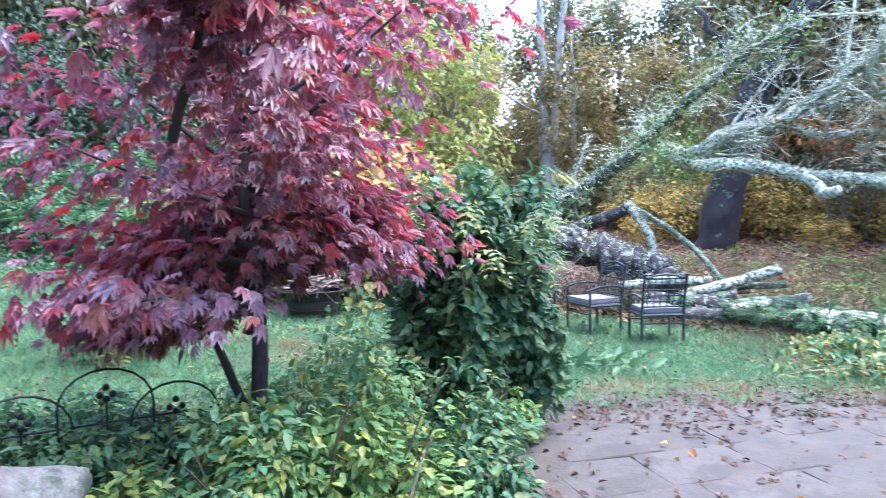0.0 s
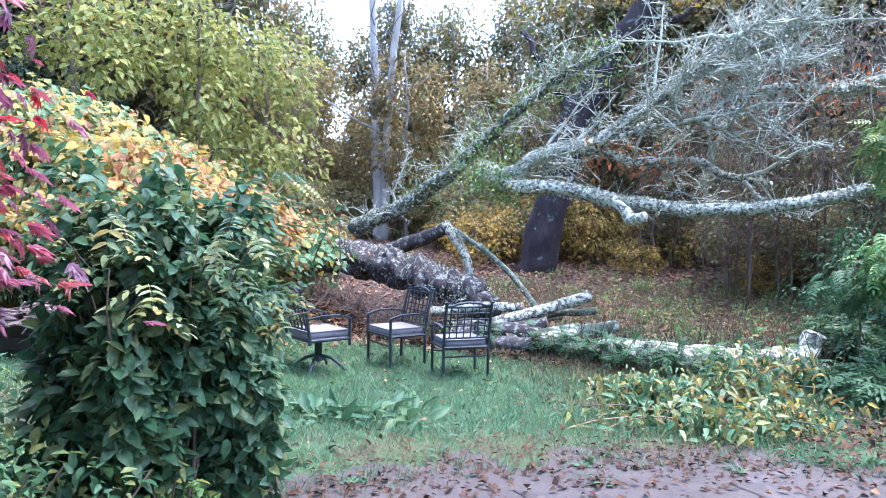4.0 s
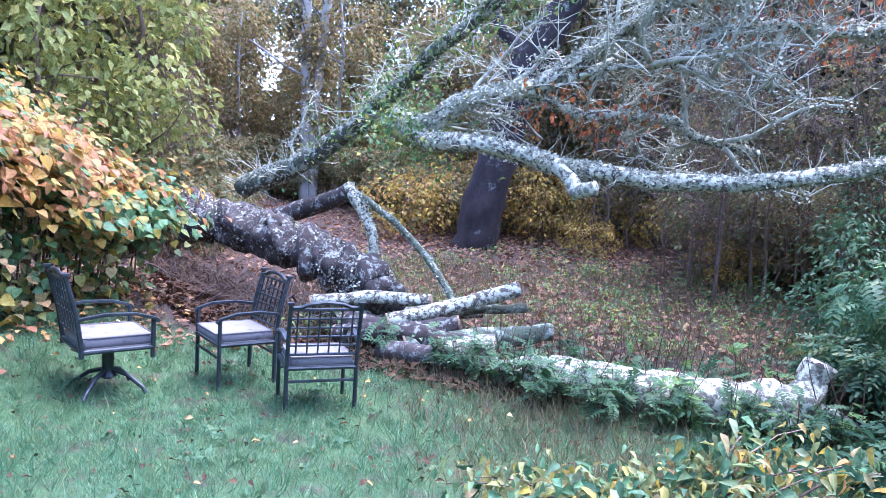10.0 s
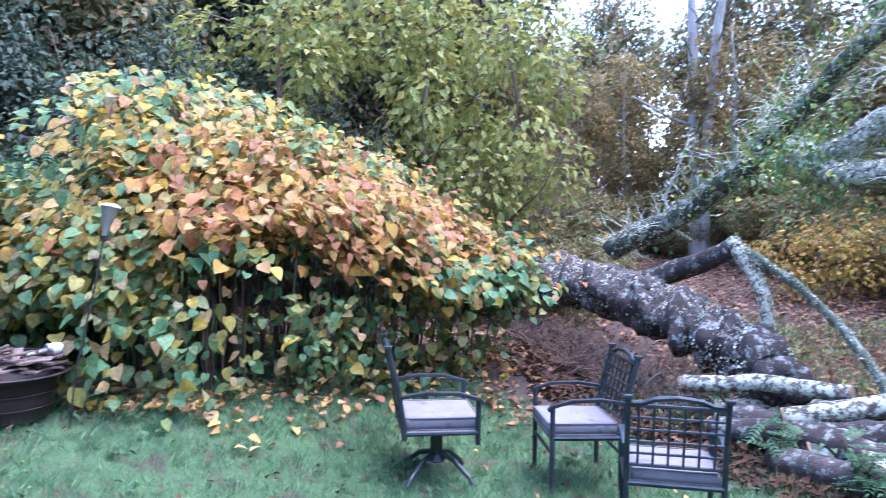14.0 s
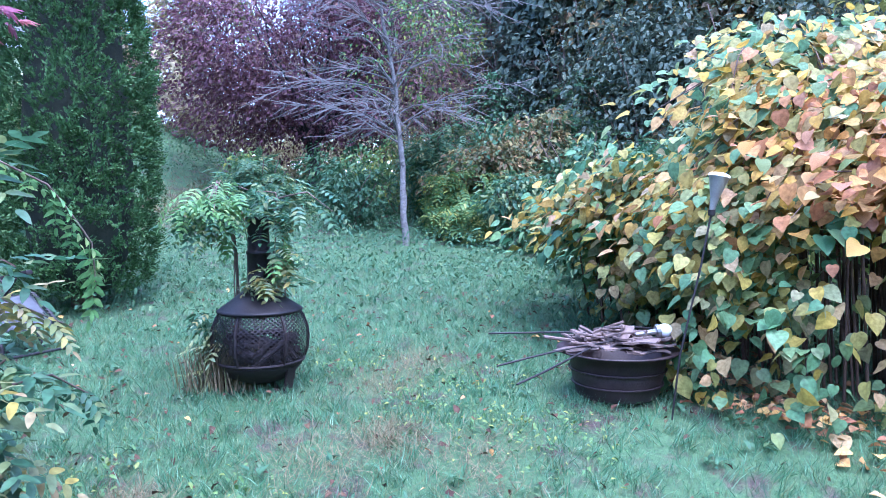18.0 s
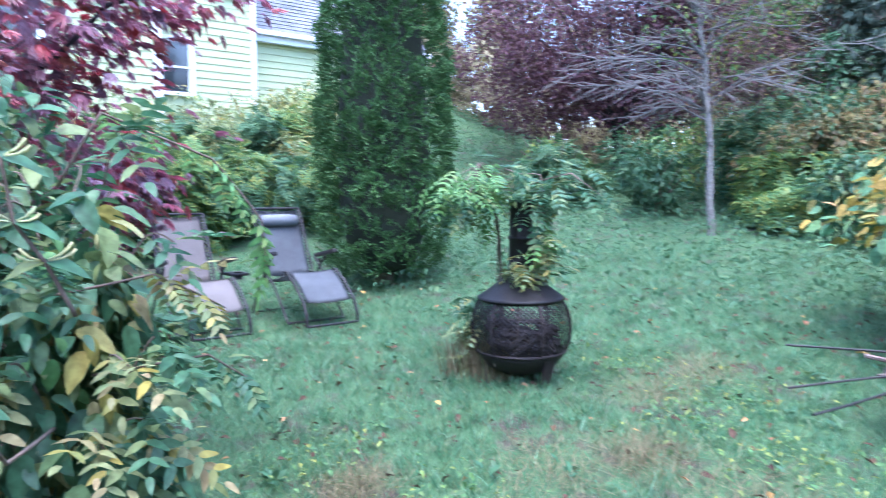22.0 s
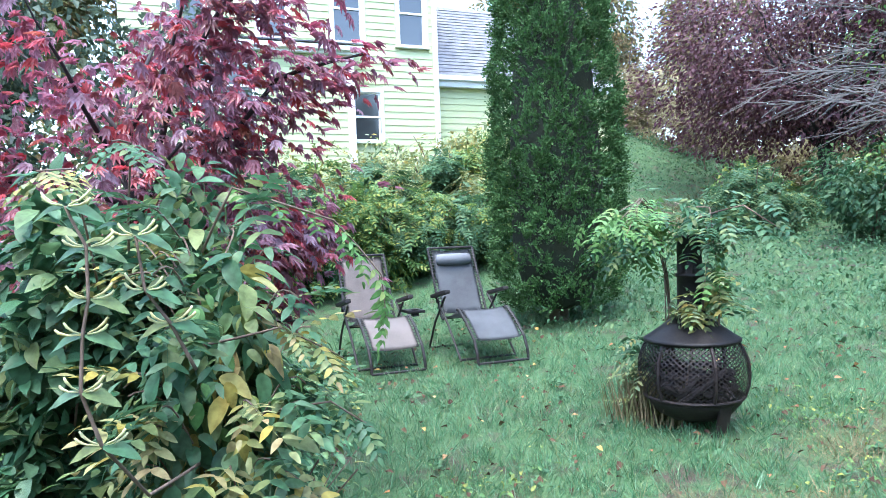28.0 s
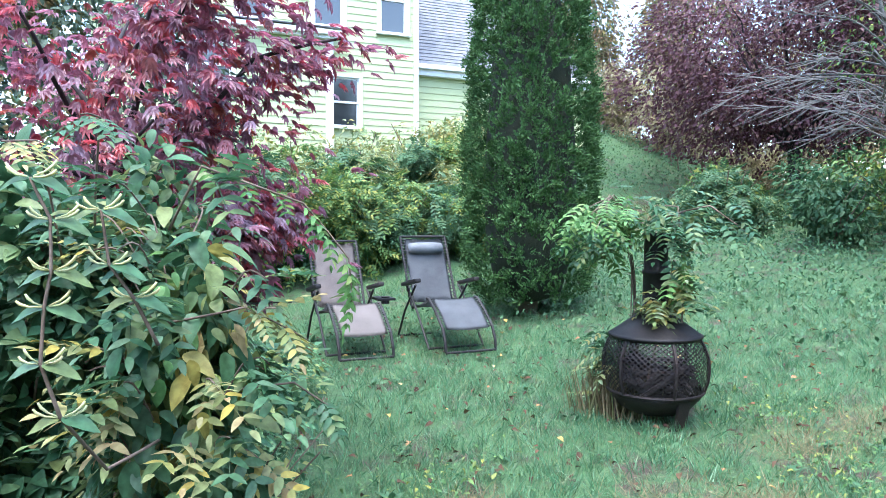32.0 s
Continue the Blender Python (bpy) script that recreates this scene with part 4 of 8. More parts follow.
def fallen_tree():
    tree = f = thing("fallen_tree", label="fallen dark-barked tree with lichen-covered white branches", category="fallen tree")
    limb("trunk", FT["trunk"], 0.36, 0.30, M["dark_bark"], f, "dark trunk with grey lichen", 34, 0.6, 18, 1, 0.09)
    bm = bmesh.new()
    e, d = Vector((-1.14, 9.06, 0.14)), Vector((0.62, -0.7, -0.26)).normalized()
    tube(bm, [e - d * 0.08, e, e + d * 0.09, e + d * 0.15, e + d * 0.13], [0.30, 0.285, 0.24, 0.17, 0.05], 24, 0.5, seed=4)
    part("broken_end", bm, M["dark_bark"], f, "ragged broken end of the trunk", True)
    for p, r in (((-2.05, 9.72, 0.62), 0.12), ((-1.5, 9.2, 0.36), 0.14), ((-2.9, 10.3, 0.92), 0.10)):
        bm = bmesh.new()
        d = Vector((0.35, -0.8, 0.25)).normalized()
        tube(bm, [Vector(p) - d * 0.12, Vector(p), Vector(p) + d * 0.08, Vector(p) + d * 0.09], [r * 1.3, r * 1.12, r, r * 0.62], 12, 0.3)
        part("knot", bm, M["dark_bark"], f, "round broken-off knot", True)
    limb("leaning_limb", FT["mossy"], 0.20, 0.05, M["moss_bark"], f, "mossy leaning limb", 12, 0.35, 6, 2)
    limb("branch", FT["darklimb"], 0.17, 0.12, M["dark_bark"], f, sides=10, seed=3)
    limb("branch", FT["prop1"], 0.085, 0.06, M["lichen_bark"], f, "white lichen-covered branch", seed=4)
    limb("branch", FT["prop2"], 0.055, 0.045, M["moss_bark"], f, "grey mottled branch", 8, 0.4, 5, 5, 0.02)
    limb("branch", FT["white"], 0.115, 0.085, M["lichen_bark"], f, "thick white lichen-covered branch", 12, 0.35, 6, 6, 0.03)
    limb("branch_stub", FT["stub"], 0.09, 0.08, M["lichen_bark"], f, "broken-off branch stub", 10, 0.4, 3, 7, 0.01)
    limb("branch", FT["b2"], 0.135, 0.105, M["lichen_bark"], f, seed=8, rough=0.45)
    limb("branch", FT["b2t"], 0.045, 0.02, M["lichen_bark"], f, seed=9)
    limb("branch", FT["b3"], 0.075, 0.05, M["lichen_bark"], f, seed=10)
    limb("branch", FT["b4"], 0.10, 0.05, M["lichen_bark"], f, seed=11, rough=0.5)
    limb("branch", FT["b5"], 0.075, 0.06, M["lichen_bark"], f, seed=12, rough=0.45)
    limb("branch", FT["b6"], 0.05, 0.025, M["lichen_bark"], f, seed=13)
    pick = random.Random(5)
    extra = []
    for k in range(60):
        line = FT[pick.choice(("b4", "b5", "b6", "b2t", "b4", "b3", "mossy", "b2"))]
        a = pick.choice(along(line, 5)[4:])
        d = Vector((pick.uniform(-0.2, 1.2), pick.uniform(-0.7, 0.7), pick.uniform(-0.35, 0.9))).normalized()
        pts = wander(a, a + d * pick.uniform(0.7, 1.9), 6, 0.28, seed=k + 3)
        bm = bmesh.new()
        r = pick.uniform(0.018, 0.042)
        tube(bm, pts, [r * (1 - 0.11 * i) for i in range(7)], 6, 0.4, seed=k)
        part("side_branch", bm, M["lichen_twig"], f, smooth=True)
        extra += pts[2:]
    starts = extra + along(FT["b4"]) + along(FT["b5"]) + along(FT["b6"])
    twigs("twig_tangle", starts, 620, 0.6, M["lichen_twig"], f, 0.1, 0.0095, 3, 3, "tangle of grey lichen-crusted twigs")
    twigs("twig_tangle", along(FT["white"])[6:] + along(FT["b3"]), 60, 0.4, M["lichen_twig"], f, 0.3, 0.006, 4)
    twigs("twig_tangle", along(FT["mossy"]), 200, 0.6, M["lichen_twig"], f, 0.2, 0.008, 6)
    # crusts of lichen and clinging leaves
    src = np.array([list(p) for p in starts])
    n = 20000
    p = src[rng.integers(0, len(src), n)] + rng.normal(size=(n, 3)) * 0.065
    tagged(part("lichen_crust", lay("lichen_crust", chip(0.9), p, ways(n), sizes(n, 0.02, 0.055), 0.3, 0.3), M["lichen_twig"], f, "pale tufts of lichen"), kind="stuff")
    for key, r0, r1, n in (("white", 0.115, 0.085, 6500), ("b2", 0.135, 0.105, 3600), ("b3", 0.075, 0.05, 2400), ("b4", 0.10, 0.05, 4200), ("b5", 0.075, 0.06, 2800), ("prop1", 0.085, 0.06, 900), ("prop2", 0.055, 0.045, 500), ("mossy", 0.20, 0.05, 4200), ("trunk", 0.36, 0.30, 4000)):
        line = np.array([list(q) for q in along(FT[key], 12)])
        w = rng.integers(0, len(line) - 1, n)
        u = rng.random(n)[:, None]
        c = line[w] * (1 - u) + line[w + 1] * u
        d = line[w + 1] - line[w]
        d /= np.linalg.norm(d, axis=1, keepdims=True)
        o = ways(n) + np.array((0, 0, 0.35))
        o -= d * (o * d).sum(1, keepdims=True)
        o /= np.linalg.norm(o, axis=1, keepdims=True)
        r = (r0 + (r1 - r0) * w / len(line))[:, None] * rng.uniform(0.97, 1.12, (n, 1))
        tagged(part("lichen_flake", scatter("lichen_flake", chip(0.85), c + o * r, ways(n) - o * 0.1, o + ways(n, 0.6), sizes(n, 0.018, 0.05)), M["lichen_bark"] if key == "trunk" else M["lichen_twig"], tree, "crusty flakes of lichen"), kind="stuff")
    src = np.array([list(q) for q in along(FT["mossy"], 10)[14:] + along(FT["b2"], 6)[:14] + along(FT["white"], 6)[:12] * 2])
    n = 2600
    p = src[rng.integers(0, len(src), n)] + rng.normal(size=(n, 3)) * np.array((0.32, 0.3, 0.26))
    tagged(part("climbing_leaf_cover", lay("climbing_leaf_cover", blade(0.62), p, ways(n), sizes(n, 0.05, 0.09)), M["shrub"], f, "green and yellow climbing leaves"), kind="stuff")
    src = np.array([list(q) for q in along(FT["b3"], 6)[:16] + along(FT["b5"], 4)])
    n = 620
    p = src[rng.integers(0, len(src), n)] + rng.normal(size=(n, 3)) * np.array((0.22, 0.2, 0.22))
    tagged(part("dead_leaf", lay("dead_leaf", blade(0.6), p, ways(n), sizes(n, 0.06, 0.10), 0.2, 1.0), M["red_leaf"], f, "clinging orange-red leaves"), kind="stuff")


def loose_logs():
    lab = "cut lichen-covered log lying on the ground"
    data = [
        ([(-1.95, 8.70, 0.06), (-1.25, 8.67, 0.16), (-0.45, 8.52, 0.20)], 0.085, 0.075, "lichen_bark"),
        ([(-0.93, 8.14, -0.02), (-0.30, 8.31, 0.12), (0.60, 8.56, 0.40)], 0.10, 0.09, "lichen_bark"),
        ([(-1.42, 8.46, -0.14), (-0.44, 7.95, -0.17), (0.10, 7.66, -0.2)], 0.16, 0.15, "dark_bark"),
        ([(-0.30, 7.55, -0.18), (0.28, 7.72, -0.14)], 0.15, 0.14, "lichen_bark"),
        ([(-0.7, 7.9, -0.25), (0.35, 8.15, -0.12), (1.0, 8.3, -0.05)], 0.13, 0.10, "moss_bark"),
        ([(-1.7, 8.95, -0.2), (-0.9, 9.1, -0.1), (0.2, 9.0, 0.02)], 0.10, 0.08, "lichen_bark"),
        ([(-1.55, 8.25, -0.22), (-0.75, 8.05, -0.12), (-0.1, 8.1, 0.02)], 0.11, 0.10, "dark_bark"),
        ([(-0.95, 7.75, -0.28), (-0.35, 7.45, -0.24), (0.35, 7.2, -0.26)], 0.12, 0.10, "dark_bark"),
        ([(-0.6, 8.55, -0.05), (0.1, 8.75, 0.1), (0.75, 8.9, 0.12)], 0.075, 0.06, "moss_bark"),
        ([(0.40, 7.10, -0.28), (0.78, 6.84, -0.2), (1.17, 6.61, -0.18), (1.70, 6.43, -0.2), (2.32, 6.24, -0.2), (2.80, 6.11, -0.2)], 0.18, 0.22, "lichen_bark"),
    ]
    for k, (pts, r0, r1, mat) in enumerate(data):
        lg = thing("log", pts[0], 0, lab if mat == "lichen_bark" else "dark weathered log lying on the ground", "log", "logs by the fallen tree")
        off = Vector(pts[0])
        loc = [Vector(p) - off for p in pts]
        limb("bark", loc, r0, r1, M[mat], lg, "", 14, 0.3, 6, 20 + k, 0.03)
        round_end(loc, True, r0, M["cut_wood"], lg)
        round_end(loc, False, r1, M["cut_wood"], lg)
    st = thing("broken_stump", (2.86, 6.11, -0.39), 0, "crooked broken lichen-grey stump at the log's end", "stump")
    limb("bark", [(-0.22, 0.03, 0.10), (-0.05, 0, 0.22), (0.10, 0, 0.40), (0.16, 0.02, 0.62)], 0.19, 0.11, M["lichen_bark"], st, "", 14, 0.6, 6, 31, 0.05)
    limb("root", [(0.0, 0.0, 0.22), (0.25, -0.1, 0.20), (0.45, -0.16, 0.12)], 0.10, 0.04, M["lichen_bark"], st, "", 9, 0.5, 4, 32, 0.04)
    bm = bmesh.new()
    tube(bm, [(0.155, 0.02, 0.60), (0.17, 0.02, 0.645)], [0.112, 0.07], 12, 0.5)
    part("broken_top", bm, M["oak_bark"], st, "dark broken wood")


def oak():
    t = thing("oak_tree", (0.19, 17.4, 0.1), 0, "large dark leaning oak trunk at the wood's edge", "tree")
    pts = [(-0.1, 0, -0.2), (0.0, -0.05, 0.15), (0.27, -0.08, 1.5), (0.6, -0.17, 3.0), (1.0, -0.36, 4.4), (1.85, -0.67, 6.0), (2.75, -1.1, 7.3), (4.1, -1.7, 9.4)]
    limb("trunk", pts, 0.58, 0.30, M["oak_bark"], t, "", 20, 0.22, 6, 40, 0.05)
    for k, (i, d) in enumerate((((4), (-1.5, 0.4, 2.6)), ((5), (2.4, 0.3, 1.6)), ((6), (-0.5, 0.8, 3.0)), ((5), (1.2, -1.4, 0.9)))):
        a = Vector(pts[i])
        limb("limb", [a, a + Vector(d) * 0.5, a + Vector(d)], 0.2, 0.07, M["oak_bark"], t, seed=50 + k, sway=0.2)
    n = 4200
    p, o = puffs(n, (2.4, -0.9, 9.0), (4.2, 2.5, 2.6), 22, 0.3)
    part("crown", lay("crown", blade(0.6), p, o, sizes(len(p), 0.09, 0.16), 0.3, 0.6), M["forest_gold"], t, "thin brown and gold leaves")


def twin_trees():
    t = thing("twin_trunk_tree", (-5.5, 24.1, 1.0), 0, "pale twin-trunked bare tree in the woods", "tree")
    limb("trunk", [(-0.1, 0, -0.2), (-0.15, 0, 1.9), (-0.26, 0.07, 3.75), (-0.32, 0.13, 6.3), (-0.45, 0.2, 8.7), (-0.61, 0.26, 13)], 0.21, 0.12, M["grey_bark"], t, "", 12, 0.12, 5, 60)
    limb("trunk", [(0.12, 0, -0.2), (0.10, 0, 1.9), (0.18, 0.05, 4.1), (0.33, 0.09, 6.3), (0.57, 0.14, 8.7), (0.86, 0.17, 13)], 0.20, 0.11, M["grey_bark"], t, "", 12, 0.12, 5, 61)
    limb("limb", [(-0.3, 0, 4.2), (-1.1, -0.4, 4.6), (-2.0, -0.8, 5.2)], 0.06, 0.03, M["grey_bark"], t, seed=62)
    pick = random.Random(8)
    for k in range(26):
        z = pick.uniform(4.5, 12)
        s = pick.choice((-0.35, 0.4))
        d = Vector((pick.uniform(-1, 1), pick.uniform(-1, 0.6), pick.uniform(0.3, 1.2)))
        bm = bmesh.new()
        tube(bm, wander((s, 0.1, z), Vector((s, 0.1, z)) + d * 1.7, 6, 0.3, seed=k), [0.03 * (1 - 0.13 * i) for i in range(7)], 5)
        part("twig", bm, M["pale_twig"], t)


def root_mat():
    r = thing("root_tangle", on(-3.2, 9.7), 0, "dark tangle of roots, twigs and vines under the fallen trunk", "roots")
    pick = random.Random(19)
    for k in range(46):
        f = pick.random()
        a = Vector((-1.5 + 3.3 * f, 1.05 - 2.0 * f, pick.uniform(0.0, 0.75 - 0.5 * f)))
        d = Vector((pick.uniform(-0.6, 0.6), pick.uniform(-1.1, -0.2), pick.uniform(-0.5, 0.25)))
        bm = bmesh.new()
        w = pick.uniform(0.008, 0.028)
        tube(bm, wander(a, a + d * pick.uniform(0.4, 0.9), 6, 0.22, seed=k), [w * (1 - 0.12 * i) for i in range(7)], 5, 0.3)
        part("root", bm, M["oak_bark"], r, smooth=True)
    st = [Vector((-1.6 + 3.3 * q / 30, 1.0 - 2.1 * q / 30, 0.35 - 0.01 * q)) for q in range(30)]
    twigs("twig_tangle", st, 420, 0.55, M["twig"], r, 0.2, 0.005, 33, 3, "brown twigs and dead vines")


fallen_tree()
loose_logs()
root_mat()
oak()
twin_trees()


# ---------------------------------------------------------------- maple, thuja, plum, birch
def maple():
    bx, by = -3.12, -0.98
    t = thing("japanese_maple", (bx, by, 0), 0, "Japanese maple with purple-red leaves and dark forked trunk", "tree")
    limb("trunk", [(0.05, 0, -0.1), (0.02, 0, 0.6), (0, 0.02, 1.15), (-0.03, 0.03, 1.6), (0.0, 0.02, 2.3)], 0.044, 0.026, M["maple_bark"], t, "", 12, 0.2, 6, 70, 0.035)
    pick = random.Random(11)
    tips = []
    for k in range(21):
        a = 2.4 * k + pick.uniform(-0.2, 0.2)
        z0 = 1.0 + 0.06 * k + pick.uniform(-0.05, 0.05) + (0.22 if math.cos(a - 0.4) > 0.2 and k < 6 else 0)
        ln = (1.30 - 0.026 * k + pick.uniform(-0.12, 0.12)) * ((0.50 if k < 10 else 1.05) if math.cos(a - 0.3) > 0.1 else 0.86)
        rise = 0.0 + 0.045 * k
        base = Vector((0, 0.02, z0))
        end = base + Vector((math.cos(a) * ln, math.sin(a) * ln, rise))
        line = wander(base, end, 8, 0.14, seed=k * 1.7)
        bm = bmesh.new()
        tube(bm, line, [0.017 * (1 - 0.1 * i) for i in range(9)], 6, 0.1)
        part("branch", bm, M["maple_bark"], t, smooth=True)
        for i in range(2, 9):
            tips += [line[i]] * 2
            for _ in range(2):
                d = Vector((math.cos(a + pick.uniform(-1.2, 1.2)), math.sin(a + pick.uniform(-1.2, 1.2)), pick.uniform(-0.25, 0.35))) * pick.uniform(0.25, 0.55) * (0.65 if math.cos(a - 0.6) > 0.1 and k < 10 else 1)
                tips += [line[i] + d * 0.5, line[i] + d]
    # the long low branch that reaches over the lawn towards the loungers
    for k, (pts) in enumerate(([(0, 0, 0.9), (-0.22, 0.5, 1.45), (-0.28, 0.75, 1.55), (-0.32, 0.98, 1.44)], [(0, 0, 1.3), (-0.1, 0.6, 1.95), (-0.25, 1.1, 2.3), (-0.42, 1.5, 2.4)], [(0, 0, 1.6), (0.05, 0.6, 2.3), (0.0, 1.0, 2.65), (-0.1, 1.35, 2.75)],
                            [(0, 0, 1.0), (-0.30, 0.45, 1.62), (-0.44, 0.72, 1.64), (-0.48, 0.92, 1.52)], [(-0.1, 0.2, 1.4), (-0.35, 0.45, 1.66), (-0.5, 0.56, 1.66), (-0.62, 0.68, 1.54)],
                            [(0, 0, 1.2), (-0.3, -0.1, 1.3), (-0.6, -0.2, 1.15), (-0.8, -0.25, 0.9)], [(0, 0, 1.0), (-0.25, -0.2, 1.15), (-0.45, -0.3, 1.05), (-0.55, -0.4, 0.85)], [(0, 0, 1.3), (-0.4, 0.1, 1.45), (-0.75, 0.1, 1.25), (-0.98, 0.1, 1.0)], [(0.2, -0.75, 1.75), (0.5, -1.0, 2.15), (0.7, -1.15, 2.3), (0.85, -1.25, 2.2)], [(0, 0, 1.1), (0.35, 0.15, 1.45), (0.5, 0.32, 1.4), (0.52, 0.4, 1.25)])):
        limb("long_branch", pts, 0.022, 0.006, M["maple_bark"], t, seed=80 + k, sides=6)
        for q in along(pts, 7)[4:]:
            tips += [q + Vector((pick.uniform(-.15, .15), pick.uniform(-.15, .15), pick.uniform(-.14, .09))) for _ in range(11)]
    limb("trunk", [(0.0, 0, 0.42), (-0.10, -0.05, 0.66), (-0.2, -0.10, 1.0), (-0.3, -0.16, 1.7)], 0.024, 0.014, M["maple_bark"], t, "thin second stem", 10, 0.15, 4, 71, 0.02)
    tips = np.array([list(p) for p in tips])
    n = 9600
    at_ = tips[rng.integers(0, len(tips), n)] + rng.normal(size=(n, 3)) * np.array((0.11, 0.11, 0.045))
    # the skirt of leaves ends above the lawn, lowest beside the trunk; the side to the lawn is thin
    floor = 0.98 - 0.22 * np.exp(-((at_[:, 0] + 0.15) ** 2 + (at_[:, 1] + 0.2) ** 2) / 0.12) + 0.05 * np.sin(9 * at_[:, 0] + 5 * at_[:, 1])
    floor = np.where(at_[:, 1] > 0.35, 1.28, floor)
    keep = (at_[:, 2] > floor) & ((at_[:, 1] < 0.25) | (at_[:, 2] < 1.65) | (rng.random(n) < 0.6))
    at_ = at_[keep]
    n = len(at_)
    out = at_ - np.array((0, 0, 1.2))
    out /= np.linalg.norm(out, axis=1, keepdims=True)
    tmpl = palm_leaf(7)
    near = np.argsort(-(at_[:, 1] * 0.4 + at_[:, 0] * 0.5) + rng.normal(size=n) * 0.5)
    singles, rest = near[:300], near[300:]
    tagged(part("foliage", lay("foliage", tmpl, at_[rest], out[rest], sizes(len(rest), 0.052, 0.098), 0.38, 0.75), M["maple"], t, "layers of purple-red palmate leaves"), kind="stuff")
    one = scatter("leaf", tmpl, np.zeros((1, 3)), np.array([(0, 1, 0.0)]), np.array([(0, 0, 1.0)]), np.array([1.0]))
    for i in singles:
        put_leaf("leaf", one, M["maple"], t, at_[i], out[i], rng.uniform(0.055, 0.095))


LEAVES = {}


def put_leaf(name, me, mat, parent, at_, out, size, hang=0.5):
    key = (me.name, mat.name)
    if key not in LEAVES:
        LEAVES[key] = me if not me.materials else me.copy()
        LEAVES[key].materials.clear()
    ob = part(name, LEAVES[key], mat, parent)
    aim = out * np.array((1, 1, 0.3)) + ways(1, 0.7)[0] + np.array((0, 0, -hang))
    up = out * 0.4 + np.array((0, 0, 0.6)) + ways(1, 0.35)[0]
    r = turns(aim[None], up[None])[0] * size
    m = Matrix(r.tolist()).to_4x4()
    m.translation = Vector(at_.tolist())
    ob.matrix_basis = m
    return ob


def thuja():
    x, y = -8.75, -1.35
    t = thing("thuja", on(x, y), 0, "tall dense columnar green thuja", "tree")
    limb("trunk", [(0, 0, -0.2), (0.02, 0, 2.5), (0, 0, 4.8)], 0.12, 0.03, M["twig"], t)
    # short fans of scale leaves in uneven tufts all over the column
    m, each = 3400, 40
    z = rng.uniform(0, 1, m) ** 0.85
    a = rng.uniform(0, 2 * np.pi, m)
    prof = 0.80 * np.interp(z, [0, 0.03, 0.12, 0.35, 0.6, 0.8, 0.93, 1], [0.66, 0.84, 0.98, 1.0, 0.90, 0.72, 0.42, 0.04])
    lump = np.array([noise.noise(Vector((math.cos(t) * 2.6, math.sin(t) * 2.6, h * 13))) + 0.6 * noise.noise(Vector((math.cos(t) * 6, math.sin(t) * 6, h * 31 + 7))) for t, h in zip(a, z)])
    r = prof * (0.90 + 0.13 * lump)
    c = np.stack([np.cos(a) * r, np.sin(a) * r, 0.10 + z * 5.05], 1)
    lean = np.stack([np.cos(a), np.sin(a), rng.uniform(0.25, 1.3, m)], 1) + ways(m, 0.55)
    lean /= np.linalg.norm(lean, axis=1, keepdims=True)
    wide = np.cross(lean, ways(m))
    wide /= np.linalg.norm(wide, axis=1, keepdims=True)
    u = rng.uniform(0, 1, (m, each)) ** 0.7
    length = rng.uniform(0.09, 0.19, m)
    p = c[:, None] + lean[:, None] * (u * length[:, None])[..., None] + wide[:, None] * (rng.normal(size=(m, each)) * (0.012 + 0.045 * u))[..., None] + rng.normal(size=(m, each, 3)) * 0.009
    p = p.reshape(-1, 3)
    n = len(p)
    o = np.repeat(np.stack([np.cos(a), np.sin(a), np.full(m, 0.45)], 1), each, 0)
    aim = np.repeat(lean, each, 0) + ways(n, 0.6)
    part("foliage", scatter("foliage", chip(0.5), p, aim, o + ways(n, 0.6), sizes(n, 0.022, 0.05)), M["thuja"], t, "dense dark green scale-leaf sprays")
    # a plain dark solid stands in for the shade behind the sprays
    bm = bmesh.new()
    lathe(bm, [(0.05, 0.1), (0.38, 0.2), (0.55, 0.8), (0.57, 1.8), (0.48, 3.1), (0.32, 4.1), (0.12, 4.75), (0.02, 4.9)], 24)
    part("core", bm, M["forest_core"], t, "dark solid core, the shade between the sprays put into its colour", True)


def plum():
    x, y = -18.2, 0.1
    t = thing("purple_plum_tree", on(x, y), 0, "dark purple-leaved tree with short forked trunk", "tree")
    limb("trunk", [(0, 0, -0.3), (0, 0, 0.8), (0.1, 0.05, 1.6)], 0.17, 0.13, M["oak_bark"], t, "", 12, 0.2, 4, 90)
    pick = random.Random(21)
    for k in range(12):
        a = 2 * math.pi * k / 12
        d = Vector((math.cos(a) * pick.uniform(1.6, 2.8), math.sin(a) * pick.uniform(1.6, 2.8), pick.uniform(1.6, 4.2)))
        bm = bmesh.new()
        tube(bm, wander((0.05, 0, 1.0), Vector((0.05, 0, 1.2)) + d, 7, 0.25, seed=k), [0.07 * (1 - 0.12 * i) for i in range(8)], 6)
        part("branch", bm, M["oak_bark"], t, smooth=True)
    n = 42000
    p, o = puffs(n, (0.0, 0.2, 3.0), (3.2, 4.3, 2.9), 80, 0.27, -0.62)
    part("crown", lay("crown", chip(0.55), p, o, sizes(len(p), 0.07, 0.14), 0.4, 0.5), M["plum"], t, "dark purple leaves")


